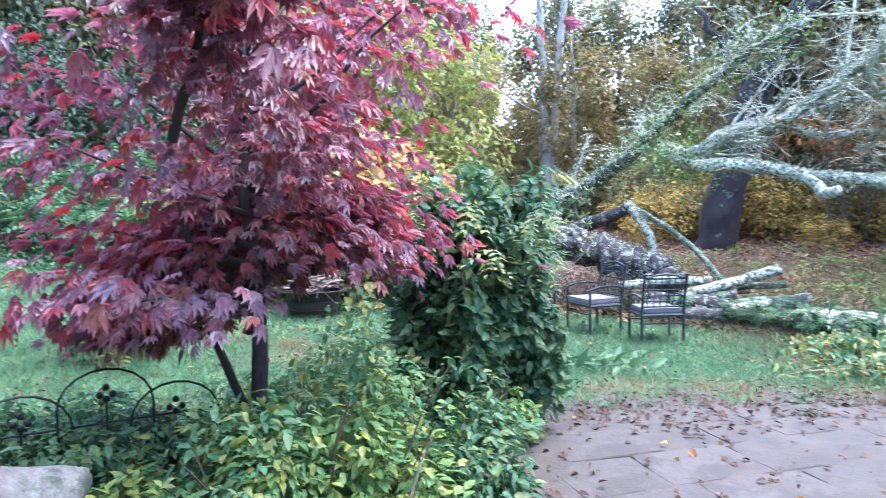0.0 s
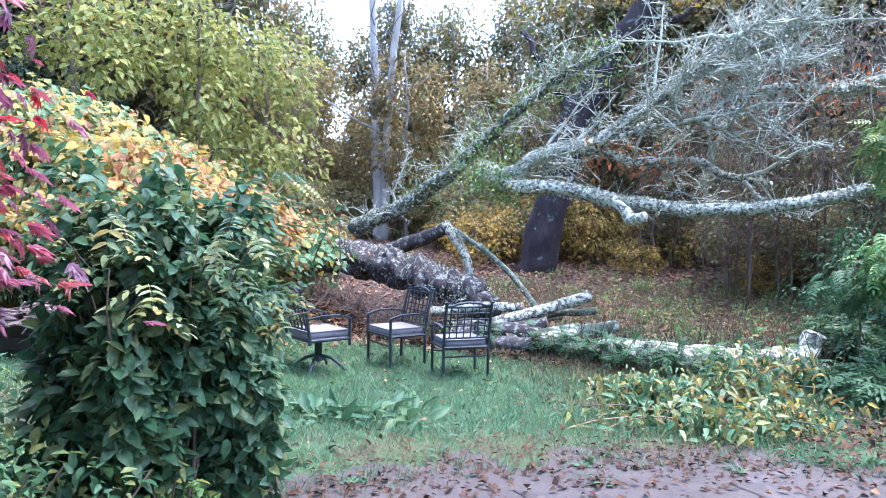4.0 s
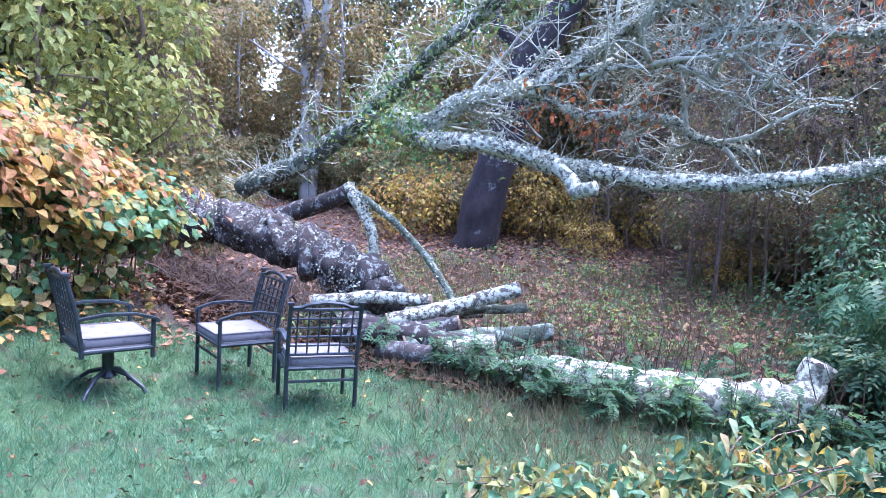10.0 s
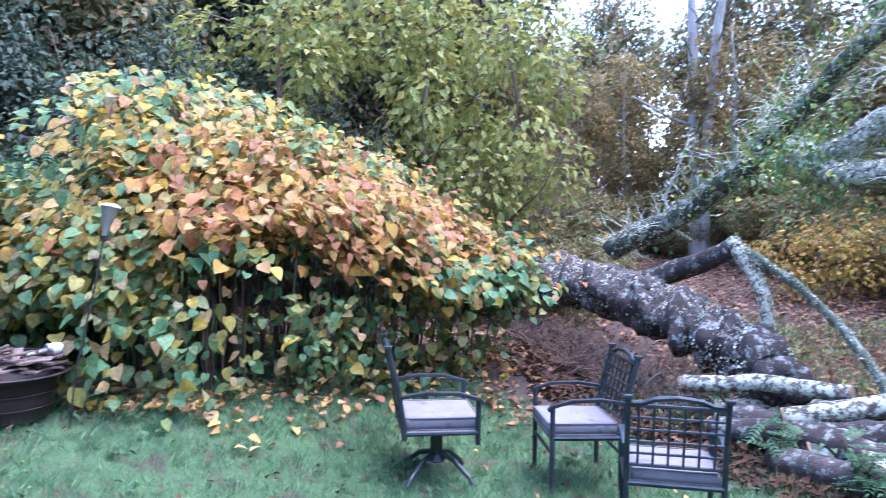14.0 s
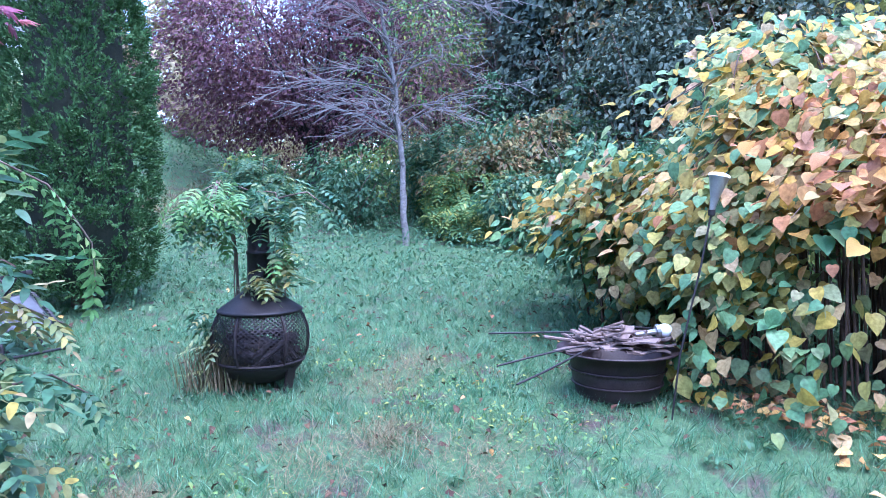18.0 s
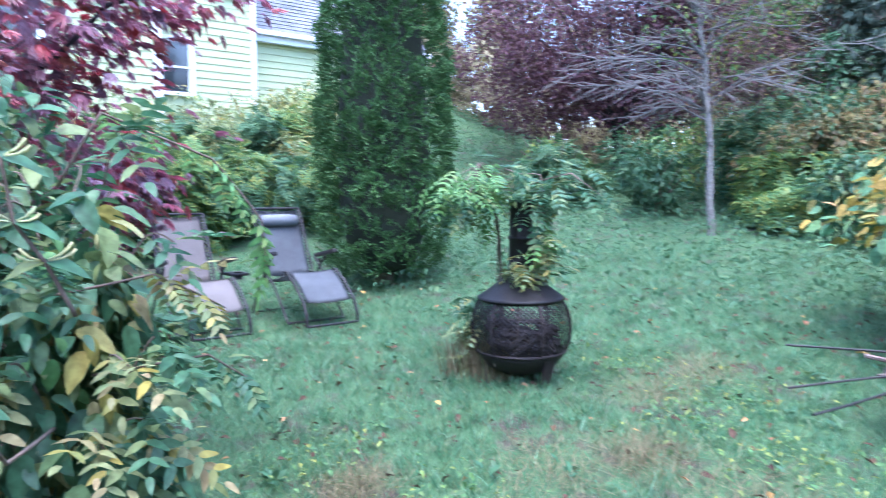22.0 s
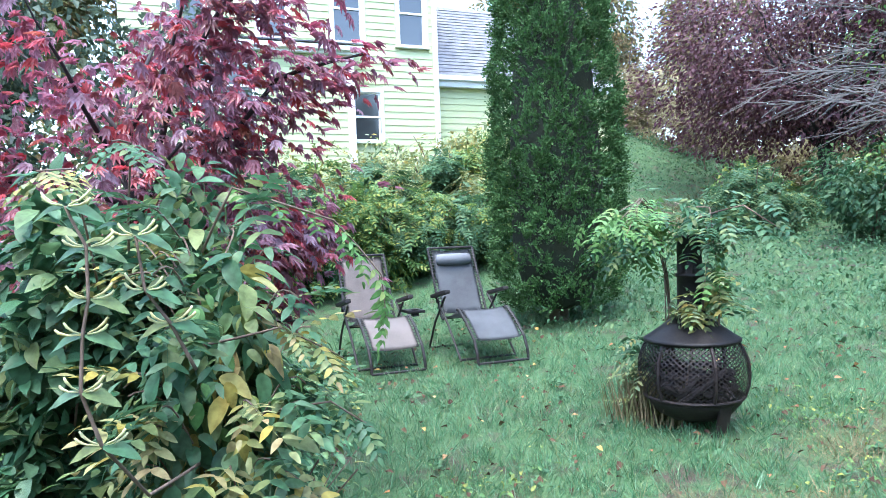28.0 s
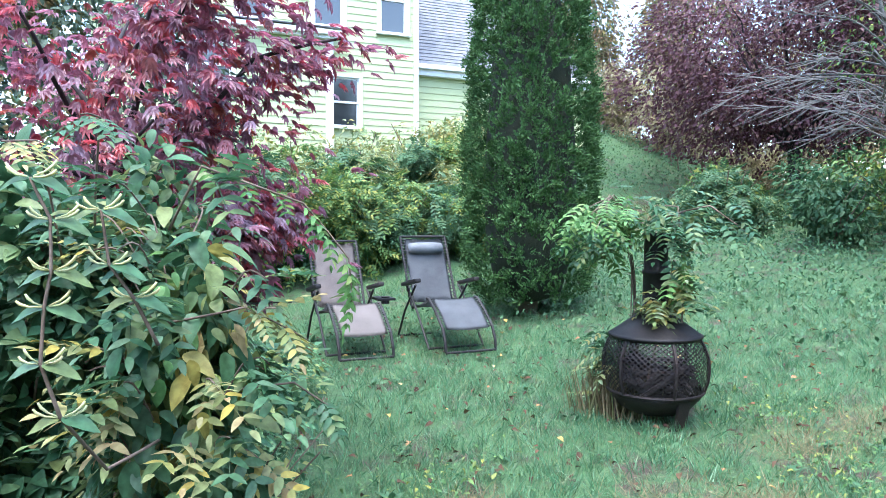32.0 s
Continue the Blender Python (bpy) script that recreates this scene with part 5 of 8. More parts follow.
def birch():
    x, y = -12.2, 2.38
    t = thing("bare_birch", on(x, y), 0, "small bare birch with drooping grey twigs", "tree")
    stem = [(0, 0, -0.2), (0, 0, 0.0), (-0.06, -0.03, 0.95), (-0.11, -0.08, 1.8), (-0.16, -0.14, 2.55), (-0.2, -0.26, 3.3), (-0.26, -0.41, 4.3), (-0.3, -0.5, 6.0)]
    limb("trunk", stem, 0.066, 0.012, M["birch_bark"], t, "pale peeling trunk", 12, 0.3, 7, 95, 0.035)
    pick = random.Random(31)
    for k in range(64):
        z = pick.uniform(1.7, 5.0)
        a = pick.uniform(0, 2 * math.pi)
        ln = pick.uniform(1.0, 2.6)
        s = Vector((-0.05 * z, -0.07 * z, z))
        e = s + Vector((math.cos(a) * ln * 0.6, math.sin(a) * ln, pick.uniform(-0.1, 0.9)))
        line = wander(s, e, 7, 0.14, -0.18, seed=k)
        bm = bmesh.new()
        tube(bm, line, [0.015 * (1 - 0.11 * i) for i in range(8)], 5, caps=False)
        br = part("branch", bm, M["pale_twig"], t)
        bm = bmesh.new()
        for _ in range(15):
            q = line[pick.randrange(2, 8)]
            d = Vector((pick.uniform(-0.4, 0.4) + math.cos(a) * 0.4, pick.uniform(-0.4, 0.4) + math.sin(a) * 0.6, pick.uniform(-0.45, 0.3)))
            tube(bm, wander(q, q + d * 0.7, 4, 0.07, seed=pick.random() * 40), [0.008, 0.007, 0.006, 0.005, 0.004], 3, caps=False)
        tagged(part("twig_spray", bm, M["pale_twig"], br), kind="stuff")
    n = 1400
    p, o = puffs(n, (-0.2, 0.2, 3.4), (0.9, 1.3, 1.6), 9, 0.35)
    part("last_leaves", lay("last_leaves", blade(0.6), p, o, sizes(len(p), 0.05, 0.09)), M["shrub"], t, "few yellow-green leaves")


maple()
thuja()
plum()
birch()

# ---------------------------------------------------------------- knotweed, vine bush, shrubs
def knotweed():
    k = thing("knotweed", on(-5.2, 6.0), 0, "large knotweed thicket with yellow and orange autumn leaves", "bush")
    ox, oy, oz = k.matrix_basis.translation
    pick = random.Random(41)
    tips, outs = [], []
    for i in range(205):
        if i >= 125:
            # the low western end, leaning to the lawn
            bx = pick.uniform(-8.3, -5.2)
            by = pick.uniform(4.2 if bx < -6.6 else 5.1, 6.6)
            a = pick.uniform(-2.3, -0.9)
            reach = pick.uniform(0.15, 0.6)
            h = 1.45 + 0.42 * max(0, by - 5.1) + pick.uniform(-0.15, 0.25) + 0.12 * (bx + 7)
        else:
            # the roof of leaves climbs from the front to the back
            by = pick.uniform(5.35, 9.4)
            v = 2.6 * pick.random() ** 1.1
            bx = -4.75 + 0.13 * (by - 5) - v
            a = pick.uniform(-0.9, 0.5) - (0.8 if by < 5.8 else 0)
            reach = pick.uniform(0.15, 0.65)
            h = 1.5 + 0.56 * v + pick.uniform(-0.2, 0.3) - 0.22 * max(0, by - 7.0)
        s = Vector((bx - ox, by - oy, float(land(bx, by)) - oz - 0.05))
        crest = s + Vector((math.cos(a) * reach * 0.4, math.sin(a) * reach * 0.4, h))
        end = s + Vector((math.cos(a) * (reach + 0.45), math.sin(a) * (reach + 0.45), h * pick.uniform(0.55, 0.92)))
        bm = bmesh.new()
        line = [s.lerp(crest, 0.0), s.lerp(crest, 0.35), s.lerp(crest, 0.7), crest, crest.lerp(end, 0.45) + Vector((0, 0, 0.12)), end]
        tube(bm, line, [0.012, 0.011, 0.010, 0.008, 0.006, 0.003], 5, caps=False)
        part("cane", bm, M["cane"], k, smooth=True)
        for q in along(line[1:], 8)[9:]:
            tips.append(q)
            outs.append((math.cos(a), math.sin(a), 0.5))
    tips, outs = np.array([list(q) for q in tips]), np.array(outs)
    n = 25000
    w = rng.integers(0, len(tips), n)
    p = tips[w] + rng.normal(size=(n, 3)) * np.array((0.17, 0.17, 0.10))
    o = outs[w] + ways(n, 0.4)
    # leaves turn colour in patches: gold and cream to the west, orange to the east, green low down and in tufts
    tint = np.array([noise.noise(Vector((q[0] * 1.1, q[1] * 1.1, q[2] * 1.6))) for q in p])
    green = (p[:, 2] + 1.1 * tint + 0.25 * rng.normal(size=n) < 1.08) | ((p[:, 0] < -1.3) & (p[:, 2] > 1.75) & (rng.random(n) < 0.6))
    east = (p[:, 0] + 0.35 * rng.normal(size=n) > -0.15) & ~green
    # a dark hollow under the arching canes on the side of the chairs
    hollow = (p[:, 0] > -0.9) & (p[:, 2] < 0.7 + 0.5 * tint) & (rng.random(n) < 0.3)
    tmpl = heart_leaf()
    front = np.argsort(-(p[:, 0] * 0.9 - p[:, 1] * 0.4) + rng.normal(size=n) * 0.7 + 50 * hollow)
    one, rest = front[:300], front[300:]
    rest = rest[~hollow[rest]]
    for name, mat, pick_, label in (("green_foliage", "knot_low", green, "green heart-shaped leaves"), ("orange_foliage", "knot_orange", east, "orange and tan heart-shaped leaves"), ("foliage", "knot", ~green & ~east, "yellow, cream and green heart-shaped leaves")):
        r = rest[pick_[rest]]
        tagged(part(name, lay(name, tmpl, p[r], o[r], sizes(len(r), 0.068, 0.135), 0.32, 0.7, 1.2), M[mat], k, label), kind="stuff")
    single = scatter("leaf", tmpl, np.zeros((1, 3)), np.array([(0, 1, 0.0)]), np.array([(0, 0, 1.0)]), np.array([1.0]))
    for i in one:
        put_leaf("leaf", single, M["knot_low"] if green[i] else (M["knot_orange"] if east[i] else M["knot"]), k, p[i], o[i], rng.uniform(0.08, 0.145), 0.9)
    # the drooping front of the west end, gold above and green below
    n = 2500
    x = rng.uniform(-7.9, -5.0, n)
    y = 4.62 + 0.10 * (x + 6) + 0.20 * rng.normal(size=n)
    z = 0.58 + 0.87 * rng.random(n) ** 0.7 + 0.12 * np.sin(3.1 * x)
    p = np.stack([x - ox, y - oy, land(x, y) - oz + z], 1)
    o = np.stack([0.5 + 0.3 * rng.normal(size=n), -0.8 + 0.3 * rng.normal(size=n), np.full(n, 0.35)], 1)
    gold = 0.9 * z + 0.35 * rng.normal(size=n) + 0.25 * np.sin(5 * x) > 0.95
    for mat, m, label in (("knot", gold, "yellow and cream drooping leaves"), ("knot_mix", ~gold, "green and yellow drooping leaves")):
        tagged(part("drooping_foliage", lay("drooping_foliage", tmpl, p[m], o[m], sizes(int(m.sum()), 0.065, 0.125), 0.3, 0.9), M[mat], k, label), kind="stuff")
    # leaves near the ground: a fringe under the west end, scattered clumps under the hollow
    n = 9500
    b = np.stack([rng.uniform(-8.2, -3.6, n), rng.uniform(4.2, 9.4, n)], 1)
    edge = b[:, 0] - (-4.75 + 0.13 * (b[:, 1] - 5))
    clump = np.array([noise.noise(Vector((q[0] * 1.7, q[1] * 1.7, 3))) for q in b])
    west = (b[:, 0] < -6.4) & (np.abs(b[:, 1] - 4.75 - 0.12 * (b[:, 0] + 6)) < 0.33)
    b, tall = (lambda m: (b[m], np.where(west[m], 1.35, 0.92)))(west | ((edge < 0.35) & (edge > -0.7) & (clump > -0.02)))
    n = len(b)
    p = np.stack([b[:, 0] - ox, b[:, 1] - oy, land(b[:, 0], b[:, 1]) - oz + 0.04 + tall * rng.uniform(0.0, 1.0, n)], 1)
    tagged(part("low_foliage", lay("low_foliage", tmpl, p, ways(n) + np.array((0.5, -0.5, 0)), sizes(n, 0.065, 0.14), 0.4, 0.7), M["knot_mix"], k, "green and yellow lower leaves"), kind="stuff")


def vine_bush():
    c = (-2.56, 0.42)
    v = thing("honeysuckle_bush", on(*c), 0, "dense bush overgrown with green honeysuckle vine", "bush")
    pick = random.Random(51)
    for i in range(60):
        a = pick.uniform(0, 2 * math.pi)
        q = Vector((0.16, 0.08, 0)) if i % 2 else Vector((0.2, -0.06, 0))
        s = q + Vector((pick.uniform(-0.2, 0.2), pick.uniform(-0.2, 0.2), -0.05))
        e = q + Vector((math.cos(a) * pick.uniform(0.2, 0.4), math.sin(a) * pick.uniform(0.2, 0.4), pick.uniform(0.7, 1.5)))
        bm = bmesh.new()
        tube(bm, wander(s, e, 7, 0.16, -0.1, seed=i), [0.010 * (1 - 0.1 * j) for j in range(8)], 5, caps=False)
        part("stem", bm, M["twig"], v)
    n = 16500
    pa, oa = puffs(n * 5 // 13, (0.02, 0.04, 0.90), (0.39, 0.42, 0.96), 24, 0.33, -0.9)
    pb, ob = puffs(n * 6 // 13, (0.20, -0.12, 0.76), (0.27, 0.36, 0.84), 24, 0.33, -0.85)
    pc, oc = puffs(n * 3 // 13, (0.42, 0.20, 0.80), (0.24, 0.28, 0.86), 14, 0.33, -0.85)
    p, o = np.concatenate([pa, pb, pc]), np.concatenate([oa, ob, oc])
    o = o + ways(len(o), 0.35)
    tmpl = oval_leaf(0.52)
    score = p[:, 1] + 0.5 * p[:, 0] + 0.3 * rng.random(len(p))
    order = np.argsort(-score)
    one, rest = order[:300], order[300:]
    tagged(part("foliage", lay("foliage", tmpl, p[rest], o[rest], sizes(len(rest), 0.045, 0.105), 0.45, 0.35, 1.6), M["vine"], v, "dark green oval leaves"), kind="stuff")
    single = scatter("leaf", tmpl, np.zeros((1, 3)), np.array([(0, 1, 0.0)]), np.array([(0, 0, 1.0)]), np.array([1.0]))
    for i in one:
        put_leaf("leaf", single, M["vine"], v, p[i], o[i], rng.uniform(0.045, 0.10), 0.3)
    # tall shoots that stand out of the bush with long paired leaves, some yellow
    fe = feather_leaf(3)
    for i in range(26):
        a = pick.uniform(0, 6.28)
        q = Vector((0.16, 0.08, 0)) if i % 2 else Vector((0.24, -0.04, 0))
        s = q + Vector((math.cos(a) * 0.22, math.sin(a) * 0.22, pick.uniform(1.0, 1.35)))
        e = s + Vector((math.cos(a) * 0.24, math.sin(a) * 0.24, pick.uniform(0.12, 0.36)))
        line = wander(s, e, 5, 0.05, seed=i + 60)
        bm = bmesh.new()
        tube(bm, line, 0.0032, 4, caps=False)
        sh = part("shoot", bm, M["twig"], v)
        src = np.array([list(w) for w in line[1:] for _ in range(2)])
        w = np.array((math.cos(a), math.sin(a), 0.0))
        tagged(part("shoot_leaf", scatter("shoot_leaf", fe, src, w[None] * 0.5 + ways(len(src), 0.9) * np.array((1, 1, 0.3)) + np.array((0, 0, -0.25)), np.array([(0, 0, 1.0)]) + ways(len(src), 0.3), sizes(len(src), 0.11, 0.19)), M["yellowing"] if i % 4 == 0 else M["vine"], sh), kind="stuff")
    # the lobe towards the lawn: large fading leaves, single and compound
    big = oval_leaf(0.5)
    for mat, count, lo, hi, label in (("vine", 1500, 0.05, 0.115, "large green oval leaves"), ("vine_old", 420, 0.05, 0.115, "faded yellow and tan leaves"), ("bright", 240, 0.045, 0.09, "pale green young leaves")):
        p, o = puffs(count, (0.26, 0.68, 0.72), (0.23, 0.27, 0.82), 26, 0.34, -0.85)
        up = np.clip((p[:, 2] - 0.5) / 0.8, 0.15, 1)
        k = rng.random(len(p)) < (up if mat == "vine_old" else 1.15 - 0.35 * up)
        tagged(part("foliage", lay("foliage", big, p[k], (o + ways(len(o), 0.3))[k], sizes(int(k.sum()), lo, hi), 0.22, 1.0, 1.1), M[mat], v, label), kind="stuff")
    ash = feather_leaf(3)
    for i in range(40):
        a = pick.uniform(0, 6.28)
        z = pick.uniform(0.8, 1.55)
        s = Vector((0.26 + math.cos(a) * 0.14, 0.70 + math.sin(a) * 0.16, z))
        e = s + Vector((math.cos(a) * 0.11, math.sin(a) * 0.11, pick.uniform(0.0, 0.14)))
        line = wander(s, e, 5, 0.03, -0.03, seed=i + 160)
        bm = bmesh.new()
        tube(bm, line, 0.0028, 4, caps=False)
        sh = part("shoot", bm, M["twig"], v)
        src = np.array([list(w) for w in line[2:]])
        w = np.array((math.cos(a), math.sin(a), -0.15))
        tagged(part("compound_leaf", scatter("compound_leaf", ash, src, w[None] * 0.8 + ways(len(src), 0.55), np.array([(0, 0, 1.0)]) + ways(len(src), 0.3), sizes(len(src), 0.12, 0.19)), M[("vine", "vine_old", "vine")[i % 3]], sh), kind="stuff")
    # two flowering shoots: at each node a spray of slim cream tubes to either side and a pair of leaves
    stems = [[(0.40, 0.80, 0.95), (0.62, 0.95, 0.97), (0.76, 1.05, 1.13), (0.79, 1.04, 1.24), (0.78, 1.04, 1.35), (0.77, 1.05, 1.42), (0.77, 1.05, 1.52), (0.80, 1.03, 1.60)], [(0.60, 1.13, 1.26), (0.64, 1.11, 1.36), (0.68, 1.09, 1.43), (0.69, 1.08, 1.54)]]
    for k, pts in enumerate(stems):
        sh = limb("shoot", pts, 0.0045, 0.003, M["twig"], v, "", 6, 0.1, 3, 110 + k, 0.008)
        for j, q in enumerate(pts[2 - k:]):
            for sgn in (-1, 1):
                out = Vector((0.74 * sgn, -0.67 * sgn, 0))
                for fork in range(2):
                    bm = bmesh.new()
                    ln = pick.uniform(0.030, 0.048)
                    d = (out + Vector((pick.uniform(-0.3, 0.3), pick.uniform(-0.3, 0.3), 0.35 * fork + pick.uniform(0.05, 0.2)))).normalized()
                    a = Vector(q) + d * 0.006
                    tip = a + d * ln + Vector((0, 0, 0.012))
                    tube(bm, [a, a + d * ln * 0.5, a + d * ln * 0.85 + Vector((0, 0, 0.005)), tip], [0.0016, 0.0022, 0.0034, 0.0022], 6)
                    part("flower", bm, M["bud"], sh, "cream honeysuckle flower", True)
            pair = scatter("leaf", big, np.array([q, q]), np.array([(-0.7, 0.7, -0.25), (0.7, -0.6, -0.25)]), np.array([(0.3, 0.4, 1.0)] * 2), np.array([0.075, 0.07]))
            part("opposite_leaf", pair, M["vine"], sh)
    # one long bright shoot of feathery leaves that hangs over the lawn, and shorter ones
    fe = feather_leaf(5)
    for i, (line, m) in enumerate((([(0.36, 0.80, 1.50), (0.36, 0.95, 1.66), (0.07, 0.98, 1.57), (-0.06, 1.03, 1.41), (-0.07, 1.04, 1.28)], "bright"), ([(0.35, 0.75, 1.25), (0.25, 0.95, 1.30), (0.12, 1.06, 1.20)], "vine_old"), ([(0.30, 0.80, 1.05), (0.12, 1.0, 1.08), (0.02, 1.08, 0.98)], "vine"), ([(0.40, 0.5, 1.5), (0.5, 0.72, 1.78), (0.62, 0.86, 1.76)], "vine"), ([(0.45, 0.4, 1.4), (0.60, 0.6, 1.72), (0.72, 0.7, 1.70)], "vine_old"))):
        sh = limb("shoot", line, 0.004, 0.002, M["twig"], v, "", 5, 0.1, 4, 150 + i, 0.015)
        q = np.array([list(w) for w in along(line, 5)[5:]])
        n = len(q)
        d = np.gradient(q, axis=0)
        d = d / (np.linalg.norm(d, axis=1, keepdims=True) + 1e-9)
        side = np.cross(d, np.array((0, 0, 1.0))) * np.where(np.arange(n) % 2, 1, -1)[:, None]
        tagged(part("compound_leaf", scatter("compound_leaf", fe if i else ash, q, d * 0.6 + side * 0.7 + np.array((0, 0, -0.35)), np.array([(0, 0, 1.0)]) + ways(n, 0.2), sizes(n, 0.08, 0.13)), M[m], sh, "bright green feathery leaves" if m == "bright" else ""), kind="stuff")


def low_bed():
    """The bed of low shrubs under the maple and round the bush."""
    spots = [(-2.25, 0.25, 0.3, 0.5), (-2.35, -0.35, 0.42, 0.55), (-2.75, -0.55, 0.55, 0.7), (-3.3, -0.45, 0.5, 0.5), (-2.5, -1.0, 0.42, 0.62), (-3.5, -0.95, 0.4, 0.26), (-2.9, -1.5, 0.42, 0.48), (-3.1, 0.2, 0.6, 0.75), (-2.3, -1.4, 0.35, 0.42), (-4.1, -1.6, 0.45, 0.26), (-4.5, -2.2, 0.5, 0.3), (-4.7, -1.5, 0.45, 0.28), (-3.9, -2.75, 0.45, 0.3), (-3.2, -2.75, 0.4, 0.26), (-3.5, -2.2, 0.45, 0.22), (-2.7, -2.1, 0.42, 0.28), (-3.2, -1.85, 0.42, 0.24), (-2.25, -1.95, 0.3, 0.24), (-3.75, -1.3, 0.4, 0.24), (-4.3, -1.05, 0.42, 0.24), (-2.7, -1.25, 0.4, 0.66), (-2.1, -0.75, 0.28, 0.34)]
    for i, (x, y, r, h) in enumerate(spots):
        b = thing("low_shrub", on(x, y), 0, "low green leafy shrub with some yellow leaves", "shrub", "shrubs in the maple bed")
        pick = random.Random(i)
        for _ in range(6):
            a = pick.uniform(0, 6.28)
            bm = bmesh.new()
            tube(bm, wander((0, 0, -0.03), (math.cos(a) * r * 0.8, math.sin(a) * r * 0.8, h * pick.uniform(0.6, 1)), 4, 0.08, seed=pick.random() * 30), 0.004, 4, caps=False)
            part("stem", bm, M["twig"], b)
        p, o = puffs(1500, (0, 0, h * 0.45), (r, r, h * 0.6), 16, 0.40, -0.6)
        part("foliage", lay("foliage", blade(0.5, 0.08, 0.2), p, o, sizes(len(p), 0.035, 0.08), 0.6, 0.3), M[("shrub", "vine", "bed", "bed")[i % 4]], b)


def shrub(name, x, y, r, h, mat, leaf, count, label, group="", tmpl=None, size=(0.06, 0.11), lumps=16):
    b = thing(name, on(x, y), 0, label, "bush", group)
    pick = random.Random(int(abs(x * 100 + y * 10)))
    for _ in range(5):
        a = pick.uniform(0, 6.28)
        bm = bmesh.new()
        tube(bm, wander((0, 0, -0.05), (math.cos(a) * r * 0.75, math.sin(a) * r * 0.75, h * pick.uniform(0.5, 0.95)), 5, 0.15, seed=pick.random() * 30), 0.010, 4, caps=False)
        part("stem", bm, M["twig"], b)
    p, o = puffs(count, (0, 0, h * 0.48), (r, r, h * 0.55), lumps, 0.38, -0.75)
    part("foliage", lay("foliage", tmpl or blade(0.5), p, o, sizes(len(p), *size), 0.45, 0.5), M[mat], b, leaf)
    return b


def house_hedge():
    pick = random.Random(61)
    for i in range(15):
        s = -5.2 + i * 0.62
        for j, dist in enumerate((1.1, 2.5, 3.9)):
            q = HO + HS * (s + pick.uniform(-0.2, 0.2)) + HN * (dist + pick.uniform(-0.3, 0.3))
            if (q.x + 8.75) ** 2 + (q.y + 1.35) ** 2 < 3.2:
                continue
            gold = pick.random() < 0.5 and j < 2
            shrub("bank_shrub", q.x, q.y, pick.uniform(0.7, 0.95), pick.uniform(1.3, 1.8) - 0.12 * j, "yellowing" if gold else ("weed", "shrub")[i % 2], "", 1000, "green and yellow leafy shrub on the bank below the house", "shrubs below the house", feather_leaf(4) if j else None, (0.18, 0.30) if j else (0.08, 0.14))


def bank_cover():
    pick = random.Random(67)
    spots = [(-15.0, -0.6, 0.9, 1.2), (-16.4, 1.2, 1.1, 1.5), (-15.2, 2.2, 1.0, 1.6), (-14.0, 3.4, 1.0, 1.9), (-13.4, 4.6, 1.1, 2.2), (-13.8, 1.4, 0.8, 1.1), (-12.9, 3.5, 0.8, 1.2), (-11.9, 4.3, 0.8, 1.2), (-12.2, 5.4, 1.0, 1.9), (-10.8, 5.2, 0.8, 1.1), (-17.0, -1.2, 1.0, 1.1), (-17.6, 2.8, 1.2, 2.0), (-11.0, 6.4, 1.0, 2.0), (-9.6, 6.2, 0.8, 1.3), (-8.8, 7.2, 1.0, 1.9), (-14.6, 5.8, 1.2, 2.6), (-10.3, 7.8, 1.2, 2.6), (-16.0, 4.4, 1.3, 2.8), (-8.0, 5.6, 0.5, 0.7), (-9.3, 4.9, 0.5, 0.6)]
    for x, y, r, h in ((-11.6, 8.6, 1.7, 4.6), (-13.6, 7.2, 1.7, 4.6), (-9.9, 9.8, 1.6, 4.3), (-8.2, 10.2, 1.4, 3.6), (-15.6, 6.6, 1.8, 5.0), (-17.4, 5.4, 1.8, 5.0), (-12.6, 9.8, 1.8, 5.4), (-14.9, 8.4, 1.8, 5.6)):
        shrub("thicket_bush", x, y, r, h, "forest_dark", "", 4200, "tall dense dark green bush behind the knotweed", "bushes behind the knotweed", None, (0.10, 0.18), 30)
    for i, (x, y, r, h) in enumerate(spots):
        shrub("bank_bush", x, y, r, h, ("vine", "weed", "shrub", "vine")[i % 4], "", 1500, "dense dark green bush at the foot of the bank", "bushes on the bank", feather_leaf(4) if i % 3 == 0 else None, (0.20, 0.32) if i % 3 == 0 else (0.08, 0.15))
    # added bushes fill the gap in place of maple shade and brown bank
    for i, (x, y, r, h) in enumerate(((-2.6, -5.9, 1.0, 2.6), (-3.9, -6.2, 1.2, 3.0), (-5.3, -6.6, 1.2, 2.8), (-1.4, -6.6, 1.2, 2.8), (-4.6, -4.2, 0.7, 1.0), (-5.6, -4.4, 0.8, 1.2), (-6.8, -6.2, 1.0, 2.2), (-4.6, -5.6, 1.3, 5.0), (-6.0, -5.4, 1.2, 4.6), (-3.2, -5.6, 1.3, 4.8))):
        shrub("border_bush", x, y, r, h, ("forest_dark" if h > 4 else ("weed", "vine")[i % 2]), "", 3600 if h > 4 else 2200, "tall leafy green bush added as dark filler behind the maple bed", "bushes behind the bed", None, (0.08, 0.15))


